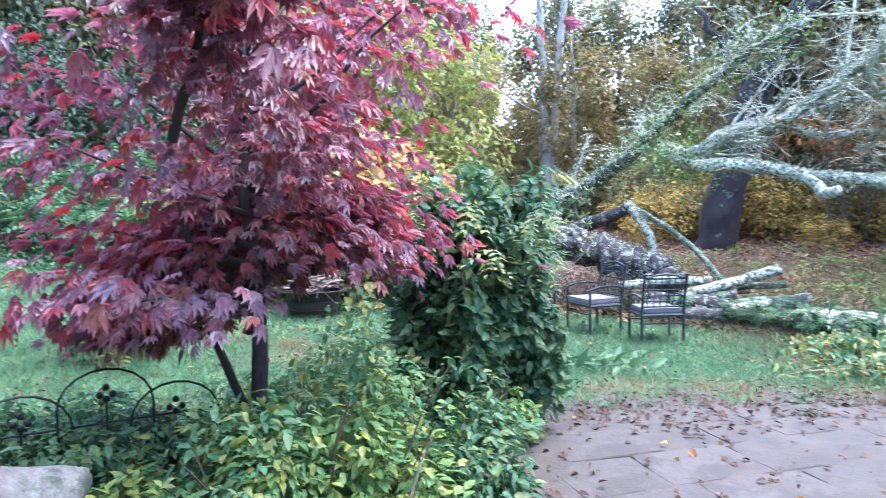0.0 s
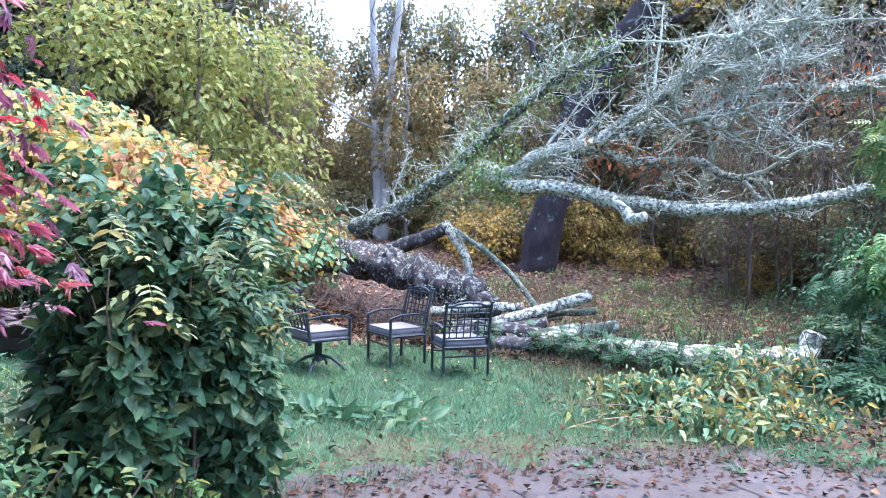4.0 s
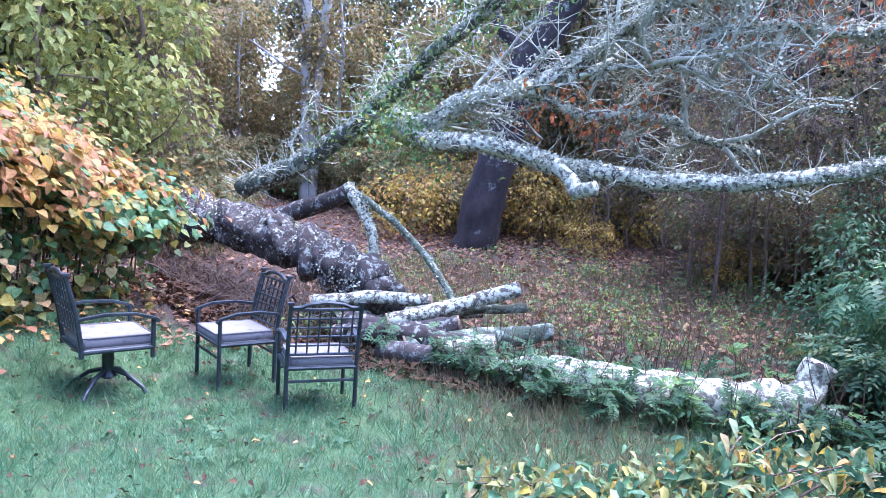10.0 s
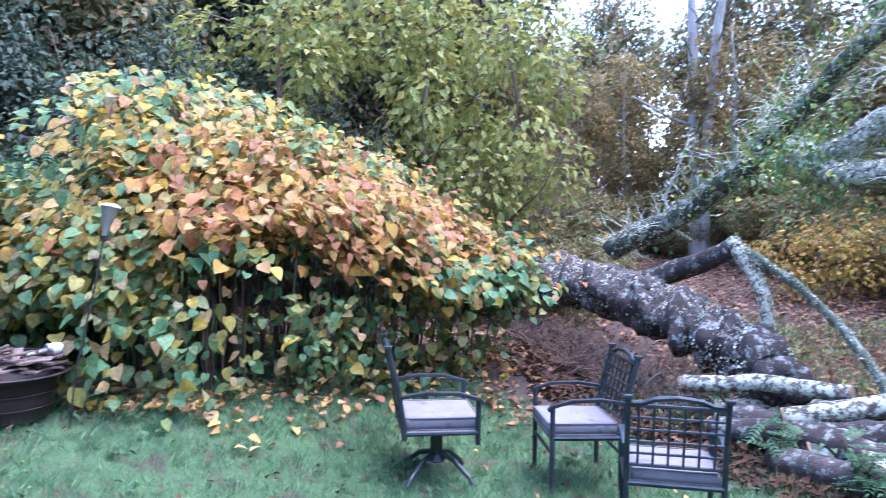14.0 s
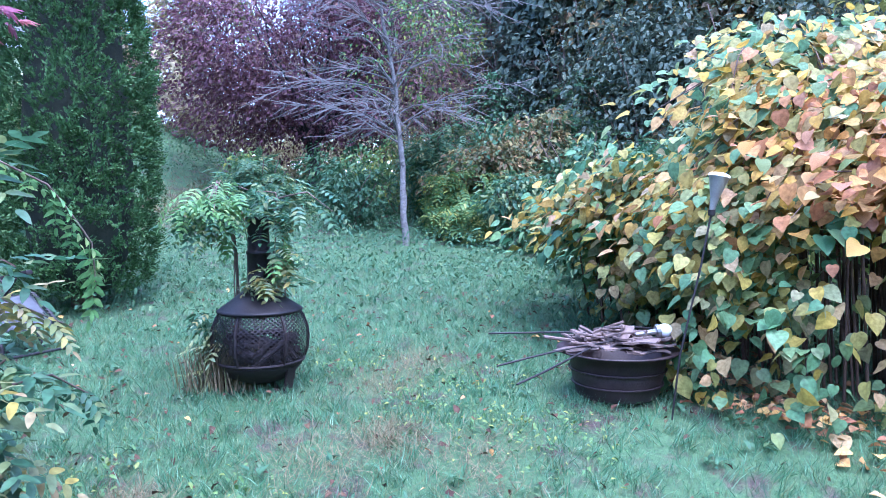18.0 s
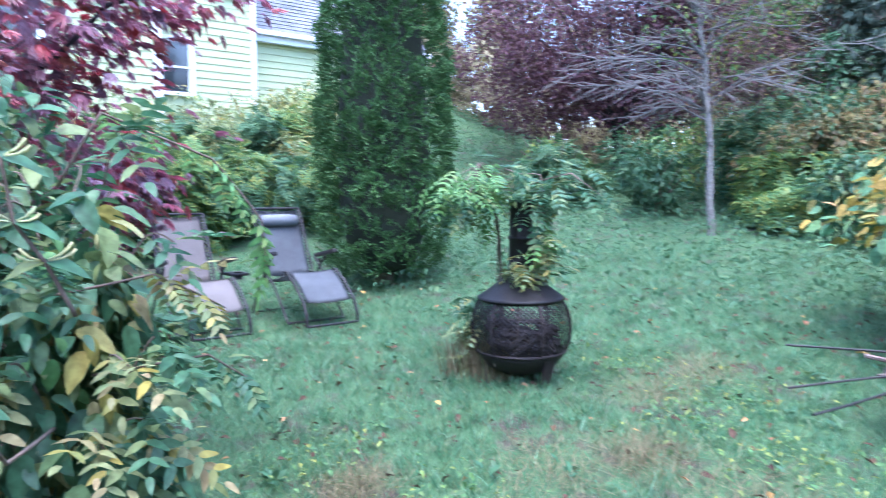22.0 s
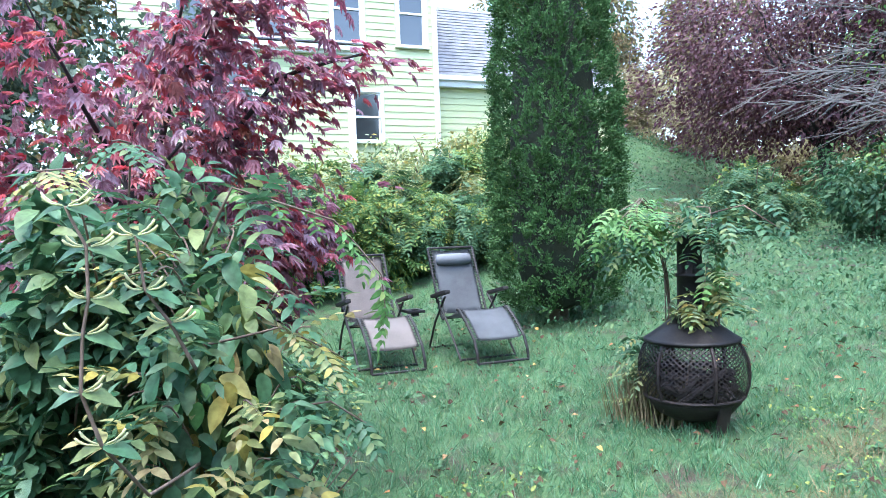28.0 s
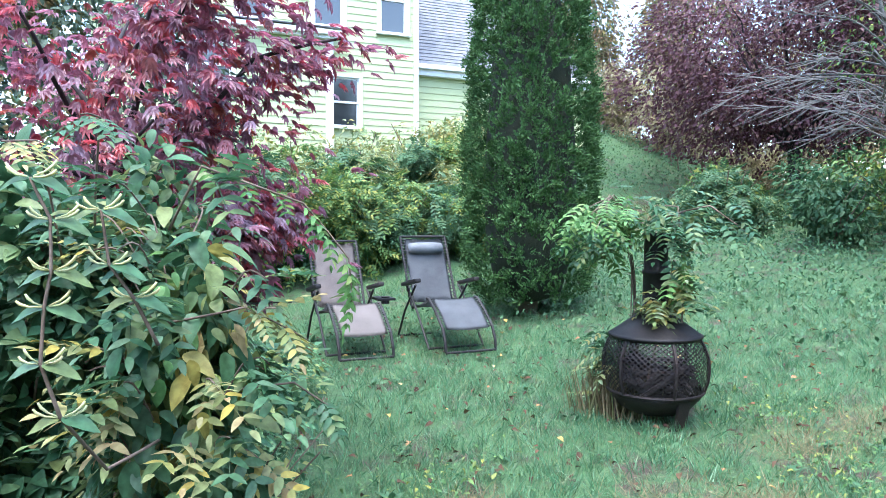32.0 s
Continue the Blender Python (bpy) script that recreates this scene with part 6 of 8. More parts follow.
def feathery_plant():
    """The arching shoots of bright compound leaves that lean out beside the chiminea's flue."""
    v = thing("feathery_shrub", on(-5.98, 1.05), 0, "slender arching plant with feathery light green compound leaves", "shrub")
    pick = random.Random(77)
    fe = feather_leaf(4)
    for i in range(7):
        a = pick.uniform(0, 6.28)
        r = pick.uniform(0.04, 0.24)
        c = Vector((0.70 + math.cos(a) * r, -0.04 + math.sin(a) * r, pick.uniform(1.2, 1.5) - r * 0.5))
        line = [Vector((pick.uniform(-0.1, 0.1), pick.uniform(-0.1, 0.1), -0.02)), Vector((0.05, 0.02, 0.8)), Vector((0.22, 0.02, 1.42)), Vector((0.45, 0.0, 1.52)), c]
        st = limb("stem", line, 0.005, 0.0025, M["twig"], v, "", 5, 0.1, 4, i + 130, 0.03)
        n = 24
        src = np.array([list(line[2].lerp(c, 0.2 + 0.8 * j / n)) for j in range(n)]) + rng.normal(size=(n, 3)) * np.array((0.06, 0.06, 0.05))
        w = np.array((math.cos(a), math.sin(a), 0))
        tagged(part("compound_leaf", scatter("compound_leaf", fe, src, w[None] * 0.6 + ways(n, 0.9) * np.array((1, 1, 0.35)) + np.array((0, 0, -0.5)), np.array([(0, 0, 1.0)]) + ways(n, 0.35), sizes(n, 0.12, 0.20)), M["bright"] if i % 4 else M["vine"], st), kind="stuff")
    p, o = puffs(420, (-0.1, -0.2, 0.3), (0.28, 0.28, 0.3), 10, 0.4)
    tagged(part("low_foliage", lay("low_foliage", blade(0.45), p, o, sizes(len(p), 0.04, 0.09)), M["weed"], v, "low green leaves"), kind="stuff")


knotweed()
vine_bush()
low_bed()
bank_cover()
feathery_plant()
house_hedge()

# ---------------------------------------------------------------- woods all round
def wood_tree(name, label, height, crown, mat, count, leaf, trunk_r=0.14, bark="twig", seed=0, lumps=20, tmpl=None, base=0.35):
    t = thing(name, (0, 0, -200), 0, label, "tree")
    limb("trunk", [(0, 0, -0.5), (0.1, 0, height * 0.3), (-0.05, 0.1, height * 0.65), (0.1, 0, height * 0.95)], trunk_r, trunk_r * 0.3, M[bark], t, "", 8, 0.15, 4, seed, 0.12)
    pick = random.Random(seed)
    for k in range(7):
        z = height * pick.uniform(base, 0.9)
        a = pick.uniform(0, 6.28)
        ln = crown[0] * pick.uniform(0.5, 0.95)
        bm = bmesh.new()
        tube(bm, wander((0, 0, z), (math.cos(a) * ln, math.sin(a) * ln, z + ln * pick.uniform(0.1, 0.7)), 6, 0.3, seed=k + seed), [trunk_r * 0.35 * (1 - 0.13 * i) for i in range(7)], 5, caps=False)
        part("limb", bm, M[bark], t)
    p, o = puffs(count, (0, 0, height * (base + 1) / 2), crown, lumps, 0.30, -0.9)
    part("crown", lay("crown", tmpl or chip(0.62), p, o, sizes(len(p), *leaf), 0.35, 0.6), M[mat], t)
    return t


def plant(proto, spots, seed=0):
    pick = random.Random(seed)
    # the line of sight to the pale twin trunks stays open
    spots = [q for q in spots if q[1] > 24 or q[1] < 6 or abs(q[0] + 0.4 + 5.1 * (q[1] + 0.8) / 24.9) > 1.7]
    for i, (x, y, s) in enumerate(spots):
        m = pose(x, y, float(land(x, y)) - 0.1, 0, 0, pick.uniform(0, 360)) @ Matrix.Diagonal((s, s, s * pick.uniform(0.9, 1.12), 1))
        if i == 0:
            proto.matrix_basis = m
        else:
            c = copy_thing(proto, m)
            c.matrix_basis = m


def ring(n, a0, a1, r0, r1, seed, s0=0.8, s1=1.2, c=(-2, 4)):
    pick = random.Random(seed)
    out = []
    for i in range(n):
        a = radians(a0 + (a1 - a0) * (i + pick.uniform(0.1, 0.9)) / n)
        r = pick.uniform(r0, r1)
        out.append((c[0] - math.sin(a) * r, c[1] + math.cos(a) * r, pick.uniform(s0, s1)))
    return out


def woods():
    dark = wood_tree("hemlock", "dark evergreen tree in the woods", 11, (2.3, 2.3, 4.6), "forest_dark", 17000, (0.10, 0.24), 0.16, seed=1, lumps=46, base=0.12)
    plant(dark, ring(8, -64, -24, 15, 22, 3) + ring(10, 42, 88, 14.5, 21, 4) + ring(4, 84, 97, 19, 24, 24, 0.8, 1.0) + ring(4, -130, -66, 15, 22, 16))
    mixed = wood_tree("woodland_tree", "green and brown deciduous tree in the woods", 10, (2.6, 2.6, 4.0), "forest", 8000, (0.14, 0.28), 0.14, "grey_bark", seed=2, lumps=34, base=0.2)
    plant(mixed, ring(7, -42, -13, 17, 25, 6) + ring(8, -14, 40, 26, 34, 61, 0.9, 1.2) + ring(10, 28, 75, 13, 20, 7) + ring(4, 94, 128, 32, 40, 9) + ring(5, 157, 215, 18, 24, 29) + ring(6, -150, -100, 16, 24, 19))
    gold = wood_tree("autumn_tree", "thin golden-leaved autumn tree", 8, (2.0, 2.0, 3.2), "autumn_mix", 5000, (0.12, 0.22), 0.10, "grey_bark", seed=3, lumps=30, base=0.15)
    plant(gold, ring(9, -20, 30, 20, 28, 10, 0.7, 1.0) + ring(3, 100, 122, 28, 36, 11, 0.6, 0.9) + [(1.5, 21, 0.5)])
    sass = wood_tree("sassafras", "slender yellow-green leaved tree behind the thicket", 5.2, (1.5, 1.5, 2.0), "sassafras", 2200, (0.11, 0.18), 0.06, "twig", seed=4, lumps=22, base=0.25)
    plant(sass, [(-7.2, 11.4, 1.2), (-8.6, 9.4, 1.2), (-6.5, 13.4, 1.25)])
    brush = wood_tree("brush", "tangled green undergrowth bush at the wood's edge", 2.2, (1.5, 1.5, 1.1), "forest", 4200, (0.08, 0.15), 0.03, seed=5, lumps=18, base=0.05)
    plant(brush, [(-5.0, 25.2, 1.0), (-6.7, 25.6, 1.1), (-3.5, 25.2, 1.0), (-4.3, 24.4, 0.8), (-6.0, 24.6, 0.7), (-7.8, 25.0, 1.0), (-4.3, 14.2, 0.7), (-3.4, 15.6, 0.8), (-5.6, 13.0, 0.8), (-6.6, 15.2, 0.9), (-4.9, 16.8, 0.8)] + ring(22, -60, 30, 15, 20, 12) + ring(9, -58, -36, 11.5, 14.5, 22, 0.8, 1.2) + ring(12, 60, 92, 9.5, 15, 13, 0.7, 1.1) + ring(10, 20, 60, 9.5, 13, 14, 0.8, 1.2))
    yel = wood_tree("yellow_brush", "yellow-leaved bush at the wood's edge", 1.7, (1.3, 1.3, 0.9), "forest_gold", 1500, (0.07, 0.13), 0.025, seed=6, lumps=26, base=0.05)
    plant(yel, [(2.0, 19.0, 1.1), (-1.6, 18.2, 1.2), (3.6, 19.6, 1.2), (5.4, 14.5, 0.7), (-0.4, 19.6, 1.3), (-2.8, 17.6, 1.0), (1.3, 20.4, 1.5), (5.0, 18.6, 1.0), (3.0, 17.0, 0.7)])
    pale = wood_tree("pale_brush", "pale tan thicket at the end of the path", 1.9, (1.4, 1.4, 1.0), "tan", 3000, (0.07, 0.13), 0.025, seed=16, lumps=16, base=0.05)
    plant(pale, ring(9, 101, 120, 20, 26, 31, 0.7, 1.2))


def far_woods():
    """The mass of the woods beyond the near trees."""
    for name, mat, a0, a1, n, hmax, label in (("far_woods", "forest", -75, 86, 42000, 8.6, "dense green and brown woods in the distance"), ("far_evergreens", "forest_dark", -80, 0, 16000, 11, "dark evergreen woods in the distance"), ("far_evergreens", "forest_dark", 36, 90, 14000, 10, "dark evergreen woods in the distance"), ("far_thicket", "tan", 88, 136, 4500, 4.0, "pale golden autumn thicket in the distance"), ("far_woods", "forest", 134, 196, 15000, 9, "dense green woods in the distance"), ("far_woods", "forest", -170, -70, 14000, 8, "dense green woods in the distance")):
        a = np.radians(rng.uniform(a0, a1, n))
        r = rng.uniform(26, 36, n)
        top = hmax * (0.62 + 0.2 * np.sin(a * 23) + 0.18 * np.sin(a * 61 + 1))
        x, y = -2 - np.sin(a) * r, 4 + np.cos(a) * r
        p = np.stack([x, y, land(x, y) + top * rng.uniform(0, 1, n) ** 0.8], 1)
        o = np.stack([np.sin(a), -np.cos(a), np.full(n, 0.6)], 1)
        tagged(part(name, lay(name, chip(0.7), p, o, sizes(n, 0.25, 0.6), 0.3, 0.5), M[mat]), label, "woods", kind="stuff")


def saplings():
    """Thin bare stems and brown twigs that fill the wood's edge."""
    t = thing("bare_sapling", (0, 0, 0), 0, "thin bare brown sapling at the wood's edge", "tree")
    pick = random.Random(5)
    for j in range(3):
        x, y = pick.uniform(-0.5, 0.5), pick.uniform(-0.5, 0.5)
        h = pick.uniform(3.5, 6.5)
        limb("stem", [(x, y, -0.2), (x * 1.4, y * 1.4, h * 0.5), (x * 2.2 + 0.2, y * 2, h)], 0.03, 0.008, M["twig"], t, "", 6, 0.1, 5, j, 0.18)
        starts = [Vector((x * (1 + 1.1 * k / 20), y * (1 + k / 20), h * (0.12 + 0.85 * k / 20))) for k in range(20)]
        twigs("twig_spray", starts, 90, 1.0, M["twig"], t, 0.4, 0.006, 7 + j, 3)
    p, o = puffs(1500, (0.2, 0.1, 2.8), (1.4, 1.4, 2.7), 26, 0.3)
    tagged(part("leaf_scatter", lay("leaf_scatter", chip(0.6), p, o, sizes(len(p), 0.06, 0.11)), M["forest"], t, "thin green-brown leaves"), kind="stuff")
    plant(t, ring(16, -34, 42, 12.5, 20, 41, 0.7, 1.2) + ring(8, -60, -30, 11, 15, 42, 0.7, 1.1) + ring(7, 60, 100, 12, 16, 43, 0.6, 1.0) + ring(5, 100, 124, 20, 30, 44, 0.8, 1.3))


woods()
far_woods()
saplings()
# bushes and creepers at the right of the log
for k, (x, y, r, h, mat) in enumerate(((4.6, 7.0, 1.0, 1.5, "vine"), (4.2, 5.6, 0.8, 0.9, "weed"), (5.8, 6.0, 1.2, 2.2, "vine"), (6.6, 7.8, 1.3, 2.8, "shrub"), (3.6, 5.2, 0.6, 0.6, "weed"), (7.4, 5.4, 1.4, 3.2, "shrub"), (5.0, 4.4, 0.8, 0.7, "weed"), (7.8, 9.6, 1.5, 4.4, "vine"), (9.2, 7.4, 1.6, 4.8, "forest"), (4.9, 8.8, 1.1, 2.0, "weed"), (5.6, 5.0, 0.9, 1.3, "bright"), (6.8, 10.8, 1.3, 3.4, "vine"), (3.9, 6.4, 0.7, 0.9, "vine"), (4.4, 4.9, 0.7, 0.6, "weed"), (3.2, 4.4, 0.6, 0.45, "weed"))):
    shrub("creeper_bush", x, y, r, h, mat, "", 2300, "green bush overgrown with creepers beside the log", "bushes right of the log", feather_leaf(4) if k % 2 == 0 else None, (0.16, 0.26) if k % 2 == 0 else (0.06, 0.11))


def hanging_creeper(x, y, z0, z1, r, n, mat, seed):
    """A curtain of bright compound leaves over a thin leaning stem."""
    c = thing("hanging_creeper", on(x, y), 0, "bright green creeper with compound leaves hanging at the wood's edge", "creeper", "creepers beside the log")
    g = c.matrix_basis.translation.z
    limb("stem", [(0.3, 0.4, -0.05), (0.15, 0.2, (z0 - g) * 0.7), (0, 0, z1 - g)], 0.018, 0.008, M["twig"], c, "", 6, 0.2, 5, seed, 0.08)
    p, o = puffs(n, (0, 0, (z0 + z1) / 2 - g), (r, r * 0.8, (z1 - z0) / 2), 14, 0.36, -0.9)
    tagged(part("compound_leaf", lay("compound_leaf", feather_leaf(5), p, o, sizes(len(p), 0.14, 0.25), 0.5, 0.7), M[mat], c), kind="stuff")


for spec in ((4.15, 6.35, 2.1, 3.2, 0.55, 210, "shrub", 1), (4.9, 6.2, 1.6, 3.6, 0.7, 320, "vine", 2), (3.35, 4.95, 0.95, 1.5, 0.5, 200, "bright", 3), (3.0, 5.2, 0.7, 1.15, 0.4, 70, "weed", 4)):
    hanging_creeper(*spec)


def wooden_box():
    b = thing("wooden_box", on(6.45, 11.0), 18, "small grey weathered wooden box with a slab lid in the brush", "box")
    bm = bmesh.new()
    box(bm, (0.48, 0.42, 0.34), (0, 0, 0.17), bevel=0.01)
    part("body", bm, M["grey_bark"], b)
    bm = bmesh.new()
    box(bm, (0.62, 0.54, 0.06), (0, 0, 0.372), Matrix.Rotation(radians(4), 4, "Y"), 0.012)
    part("lid", bm, M["rock"], b, "flat grey lid")


def field_stone(r, flat, seed):
    bm = bmesh.new()
    bmesh.ops.create_icosphere(bm, subdivisions=3, radius=1)
    for v in bm.verts:
        d = 1 + 0.30 * noise.noise(v.co * 1.3 + Vector((seed * 7, 0, 0))) + 0.08 * noise.noise(v.co * 4 + Vector((seed, 0, 0)))
        v.co = Vector((v.co.x * r * 1.3 * d, v.co.y * r * d, v.co.z * r * flat * d))
    return part("boulder", bm, M["rock"], None, smooth=True)


def stone_ring():
    """Rough dry-laid stones at the end of the bed, and a ring of them heaped with sticks."""
    pick = random.Random(91)
    spots = []
    for course in range(3):
        spots += [(-3.05 + 0.03 * course, -2.50, 0.24 + 0.22 * course, 0.20), (-3.30, -2.78, 0.22 + 0.20 * course, 0.20)]
    for course in range(2):
        for k in range(7):
            a = 2 * math.pi * k / 7 + 0.4 * course
            spots.append((-4.10 + 0.34 * math.cos(a), -2.22 + 0.34 * math.sin(a), 0.34 + 0.24 * course, 0.16))
    for i, (x, y, z, r) in enumerate(spots):
        ob = field_stone(r, 0.66, i)
        tagged(ob, "rough grey field stone laid at the end of the bed", "stone", "stones edging the bed")
        ob.matrix_basis = pose(x, y, z, pick.uniform(-8, 8), pick.uniform(-8, 8), pick.uniform(0, 360))
    k = thing("stick_heap", (-4.10, -2.22, 0.60), 0, "small heap of dark sticks lying in a ring of stones", "sticks")
    for i in range(44):
        bm = bmesh.new()
        a = pick.uniform(0, 3.14)
        c = Vector((pick.uniform(-0.12, 0.12), pick.uniform(-0.12, 0.12), 0))
        d = Vector((math.cos(a), math.sin(a), pick.uniform(-0.12, 0.12))) * pick.uniform(0.12, 0.3)
        lift = Vector((0, 0, 0.01 + 0.004 * i))
        tube(bm, wander(c - d + lift, c + d + lift, 4, 0.06, seed=i), pick.uniform(0.004, 0.010), 5)
        part("stick", bm, M["kindling"], k)


def hoop_fence():
    f = thing("border_fence", on(-3.67, -1.35), 47, "low black wire border fence of overlapping hoops", "garden fence")
    for i, (x, h) in enumerate(((-0.34, 0.42), (0.0, 0.50), (0.30, 0.40))):
        bm = bmesh.new()
        pts = [(x - 0.2, 0, -0.1), (x - 0.2, 0, h - 0.17)] + [(x - 0.2 * math.cos(k * math.pi / 10), 0, h - 0.17 + 0.17 * math.sin(k * math.pi / 10)) for k in range(1, 10)] + [(x + 0.2, 0, h - 0.17), (x + 0.2, 0, -0.1)]
        tube(bm, pts, 0.006, 6)
        part("hoop", bm, M["iron"], f)
        bm = bmesh.new()
        tube(bm, [(x, 0, 0.1), (x, 0, h - 0.14)], 0.005, 6)
        for dx, dz in ((0, 0.035), (-0.028, 0), (0.028, 0), (0, -0.02)):
            bmesh.ops.create_uvsphere(bm, u_segments=8, v_segments=6, radius=0.017, matrix=Matrix.Translation((x + dx, 0, h - 0.12 + dz)))
        part("finial", bm, M["iron"], f)
    bm = bmesh.new()
    tube(bm, [(-0.55, 0, 0.25), (0.5, 0, 0.25)], 0.005, 6)
    part("rail", bm, M["iron"], f)


wooden_box()
stone_ring()
hoop_fence()

# ---------------------------------------------------------------- garden chairs
def bars(bm, pairs, r, sides=6):
    for a, b in pairs:
        tube(bm, [a, b], r, sides)


def armchair(swivel=False):
    """Cast-metal garden armchair; front to +y, feet at z = 0."""
    name = "swivel_armchair" if swivel else "garden_armchair"
    c = thing(name, (0, 0, 0), 0, "dark metal swivel garden armchair with a pale wet cushion" if swivel else "dark metal garden armchair with lattice back and pale wet cushion", "chair", "chairs on the grass")
    w, sh, fm = 0.29, 0.42, M["frame"]
    # back posts with scrolled caps
    for s in (-1, 1):
        bm = bmesh.new()
        pts = [(s * w, -0.25, 0.02 if not swivel else 0.34), (s * w, -0.25, 0.40), (s * w, -0.29, 0.66), (s * w, -0.36, 0.93)]
        tube(bm, pts, [0.019, 0.019, 0.018, 0.018], 8)
        box(bm, (0.052, 0.052, 0.022), (s * w, -0.362, 0.94), bevel=0.006)
        part("back_post", bm, fm, c)
        bm = bmesh.new()
        top = [(s * (w + 0.005), -0.27, 0.62), (s * (w + 0.012), -0.10, 0.645), (s * (w + 0.015), 0.10, 0.64), (s * (w + 0.012), 0.24, 0.60), (s * (w + 0.01), 0.265, 0.575)]
        for a, b in zip(top, top[1:]):
            d = Vector(b) - Vector(a)
            box(bm, (0.044, d.length + 0.01, 0.022), (Vector(a) + Vector(b)) / 2, d.to_track_quat("Y", "Z").to_matrix().to_4x4(), 0.005)
        part("armrest", bm, fm, c)
        bm = bmesh.new()
        tube(bm, [(s * w, 0.235, 0.0 if not swivel else 0.30), (s * w, 0.235, 0.60)], 0.018, 8)
        part("front_leg" if not swivel else "arm_support", bm, fm, c)
    bm = bmesh.new()
    crest = [(-w, -0.35, 0.90), (-0.2, -0.355, 0.905), (-0.14, -0.358, 0.93), (0, -0.36, 0.945), (0.14, -0.358, 0.93), (0.2, -0.355, 0.905), (w, -0.35, 0.90)]
    tube(bm, crest, 0.016, 8)
    part("crest_rail", bm, fm, c)
    bm = bmesh.new()
    bot, top = Vector((0, -0.262, 0.50)), Vector((0, -0.345, 0.885))
    for k in range(6):
        x = -0.225 + 0.09 * k
        tube(bm, [(x, bot.y, bot.z), (x, top.y, top.z)], 0.0085, 6)
    for k in range(6):
        q = bot.lerp(top, k / 5)
        tube(bm, [(-w, q.y, q.z), (w, q.y, q.z)], 0.0085 if 0 < k < 5 else 0.012, 6)
    part("back_lattice", bm, fm, c, "square metal lattice")
    bm = bmesh.new()
    for a, b in (((-w, -0.25, 0.38), (w, -0.25, 0.38)), ((-w, 0.235, 0.38), (w, 0.235, 0.38)), ((-w, -0.25, 0.38), (-w, 0.235, 0.38)), ((w, -0.25, 0.38), (w, 0.235, 0.38))):
        tube(bm, [a, b], 0.018, 8)
    for k in range(4):
        tube(bm, [(-w, -0.15 + 0.1 * k, 0.38), (w, -0.15 + 0.1 * k, 0.38)], 0.008, 6)
    part("seat_frame", bm, fm, c)
    bm = bmesh.new()
    box(bm, (0.53, 0.50, 0.085), (0, 0.005, 0.432), bevel=0.035)
    bmesh.ops.subdivide_edges(bm, edges=[e for e in bm.edges if e.calc_length() > 0.3], cuts=5, use_grid_fill=True)
    for v in bm.verts:
        if v.co.z > 0.45:
            v.co.z -= 0.012 * (1 - max(abs(v.co.x) / 0.265, abs(v.co.y) / 0.25)) + 0.006 * noise.noise(v.co * 9)
    cu = part("cushion", bm, M["cushion"], c, "flat pale grey-lilac cushion", True)
    bm = bmesh.new()
    for z in (0.470, 0.395):
        tube(bm, [(-0.25, -0.24, z), (0.25, -0.24, z), (0.262, -0.2, z), (0.262, 0.21, z), (0.25, 0.252, z), (-0.25, 0.252, z), (-0.262, 0.21, z), (-0.262, -0.2, z), (-0.25, -0.24, z)], 0.006, 6)
    part("piping", bm, M["cushion_side"], cu)
    if swivel:
        bm = bmesh.new()
        lathe(bm, [(0.10, 0.37), (0.10, 0.34), (0.045, 0.33), (0.042, 0.16), (0.065, 0.12), (0.03, 0.10)], 16)
        part("swivel_column", bm, fm, c)
        for k in range(4):
            a = math.pi / 4 + k * math.pi / 2
            bm = bmesh.new()
            tube(bm, [(math.cos(a) * 0.04, math.sin(a) * 0.04, 0.17), (math.cos(a) * 0.15, math.sin(a) * 0.15, 0.14), (math.cos(a) * 0.28, math.sin(a) * 0.28, 0.05), (math.cos(a) * 0.31, math.sin(a) * 0.31, 0.008)], [0.018, 0.017, 0.015, 0.018], 8)
            part("foot", bm, fm, c)
    else:
        bm = bmesh.new()
        bars(bm, [((-w, -0.25, 0.27), (w, -0.25, 0.27)), ((-w, 0.235, 0.27), (w, 0.235, 0.27))], 0.012)
        part("stretcher", bm, fm, c)
    return c


CHAIR = armchair()
CHAIR.matrix_basis = pose(*on(-1.32, 6.06), 0, 0, 22)
cb = copy_thing(CHAIR, pose(*on(-2.22, 6.62), 0, 0, 128))
cb.scale = (1.08, 1.08, 1.08)
ca = armchair(True)
ca.matrix_basis = pose(*on(-3.12, 6.0), 0, 0, -48) @ Matrix.Scale(1.14, 4)


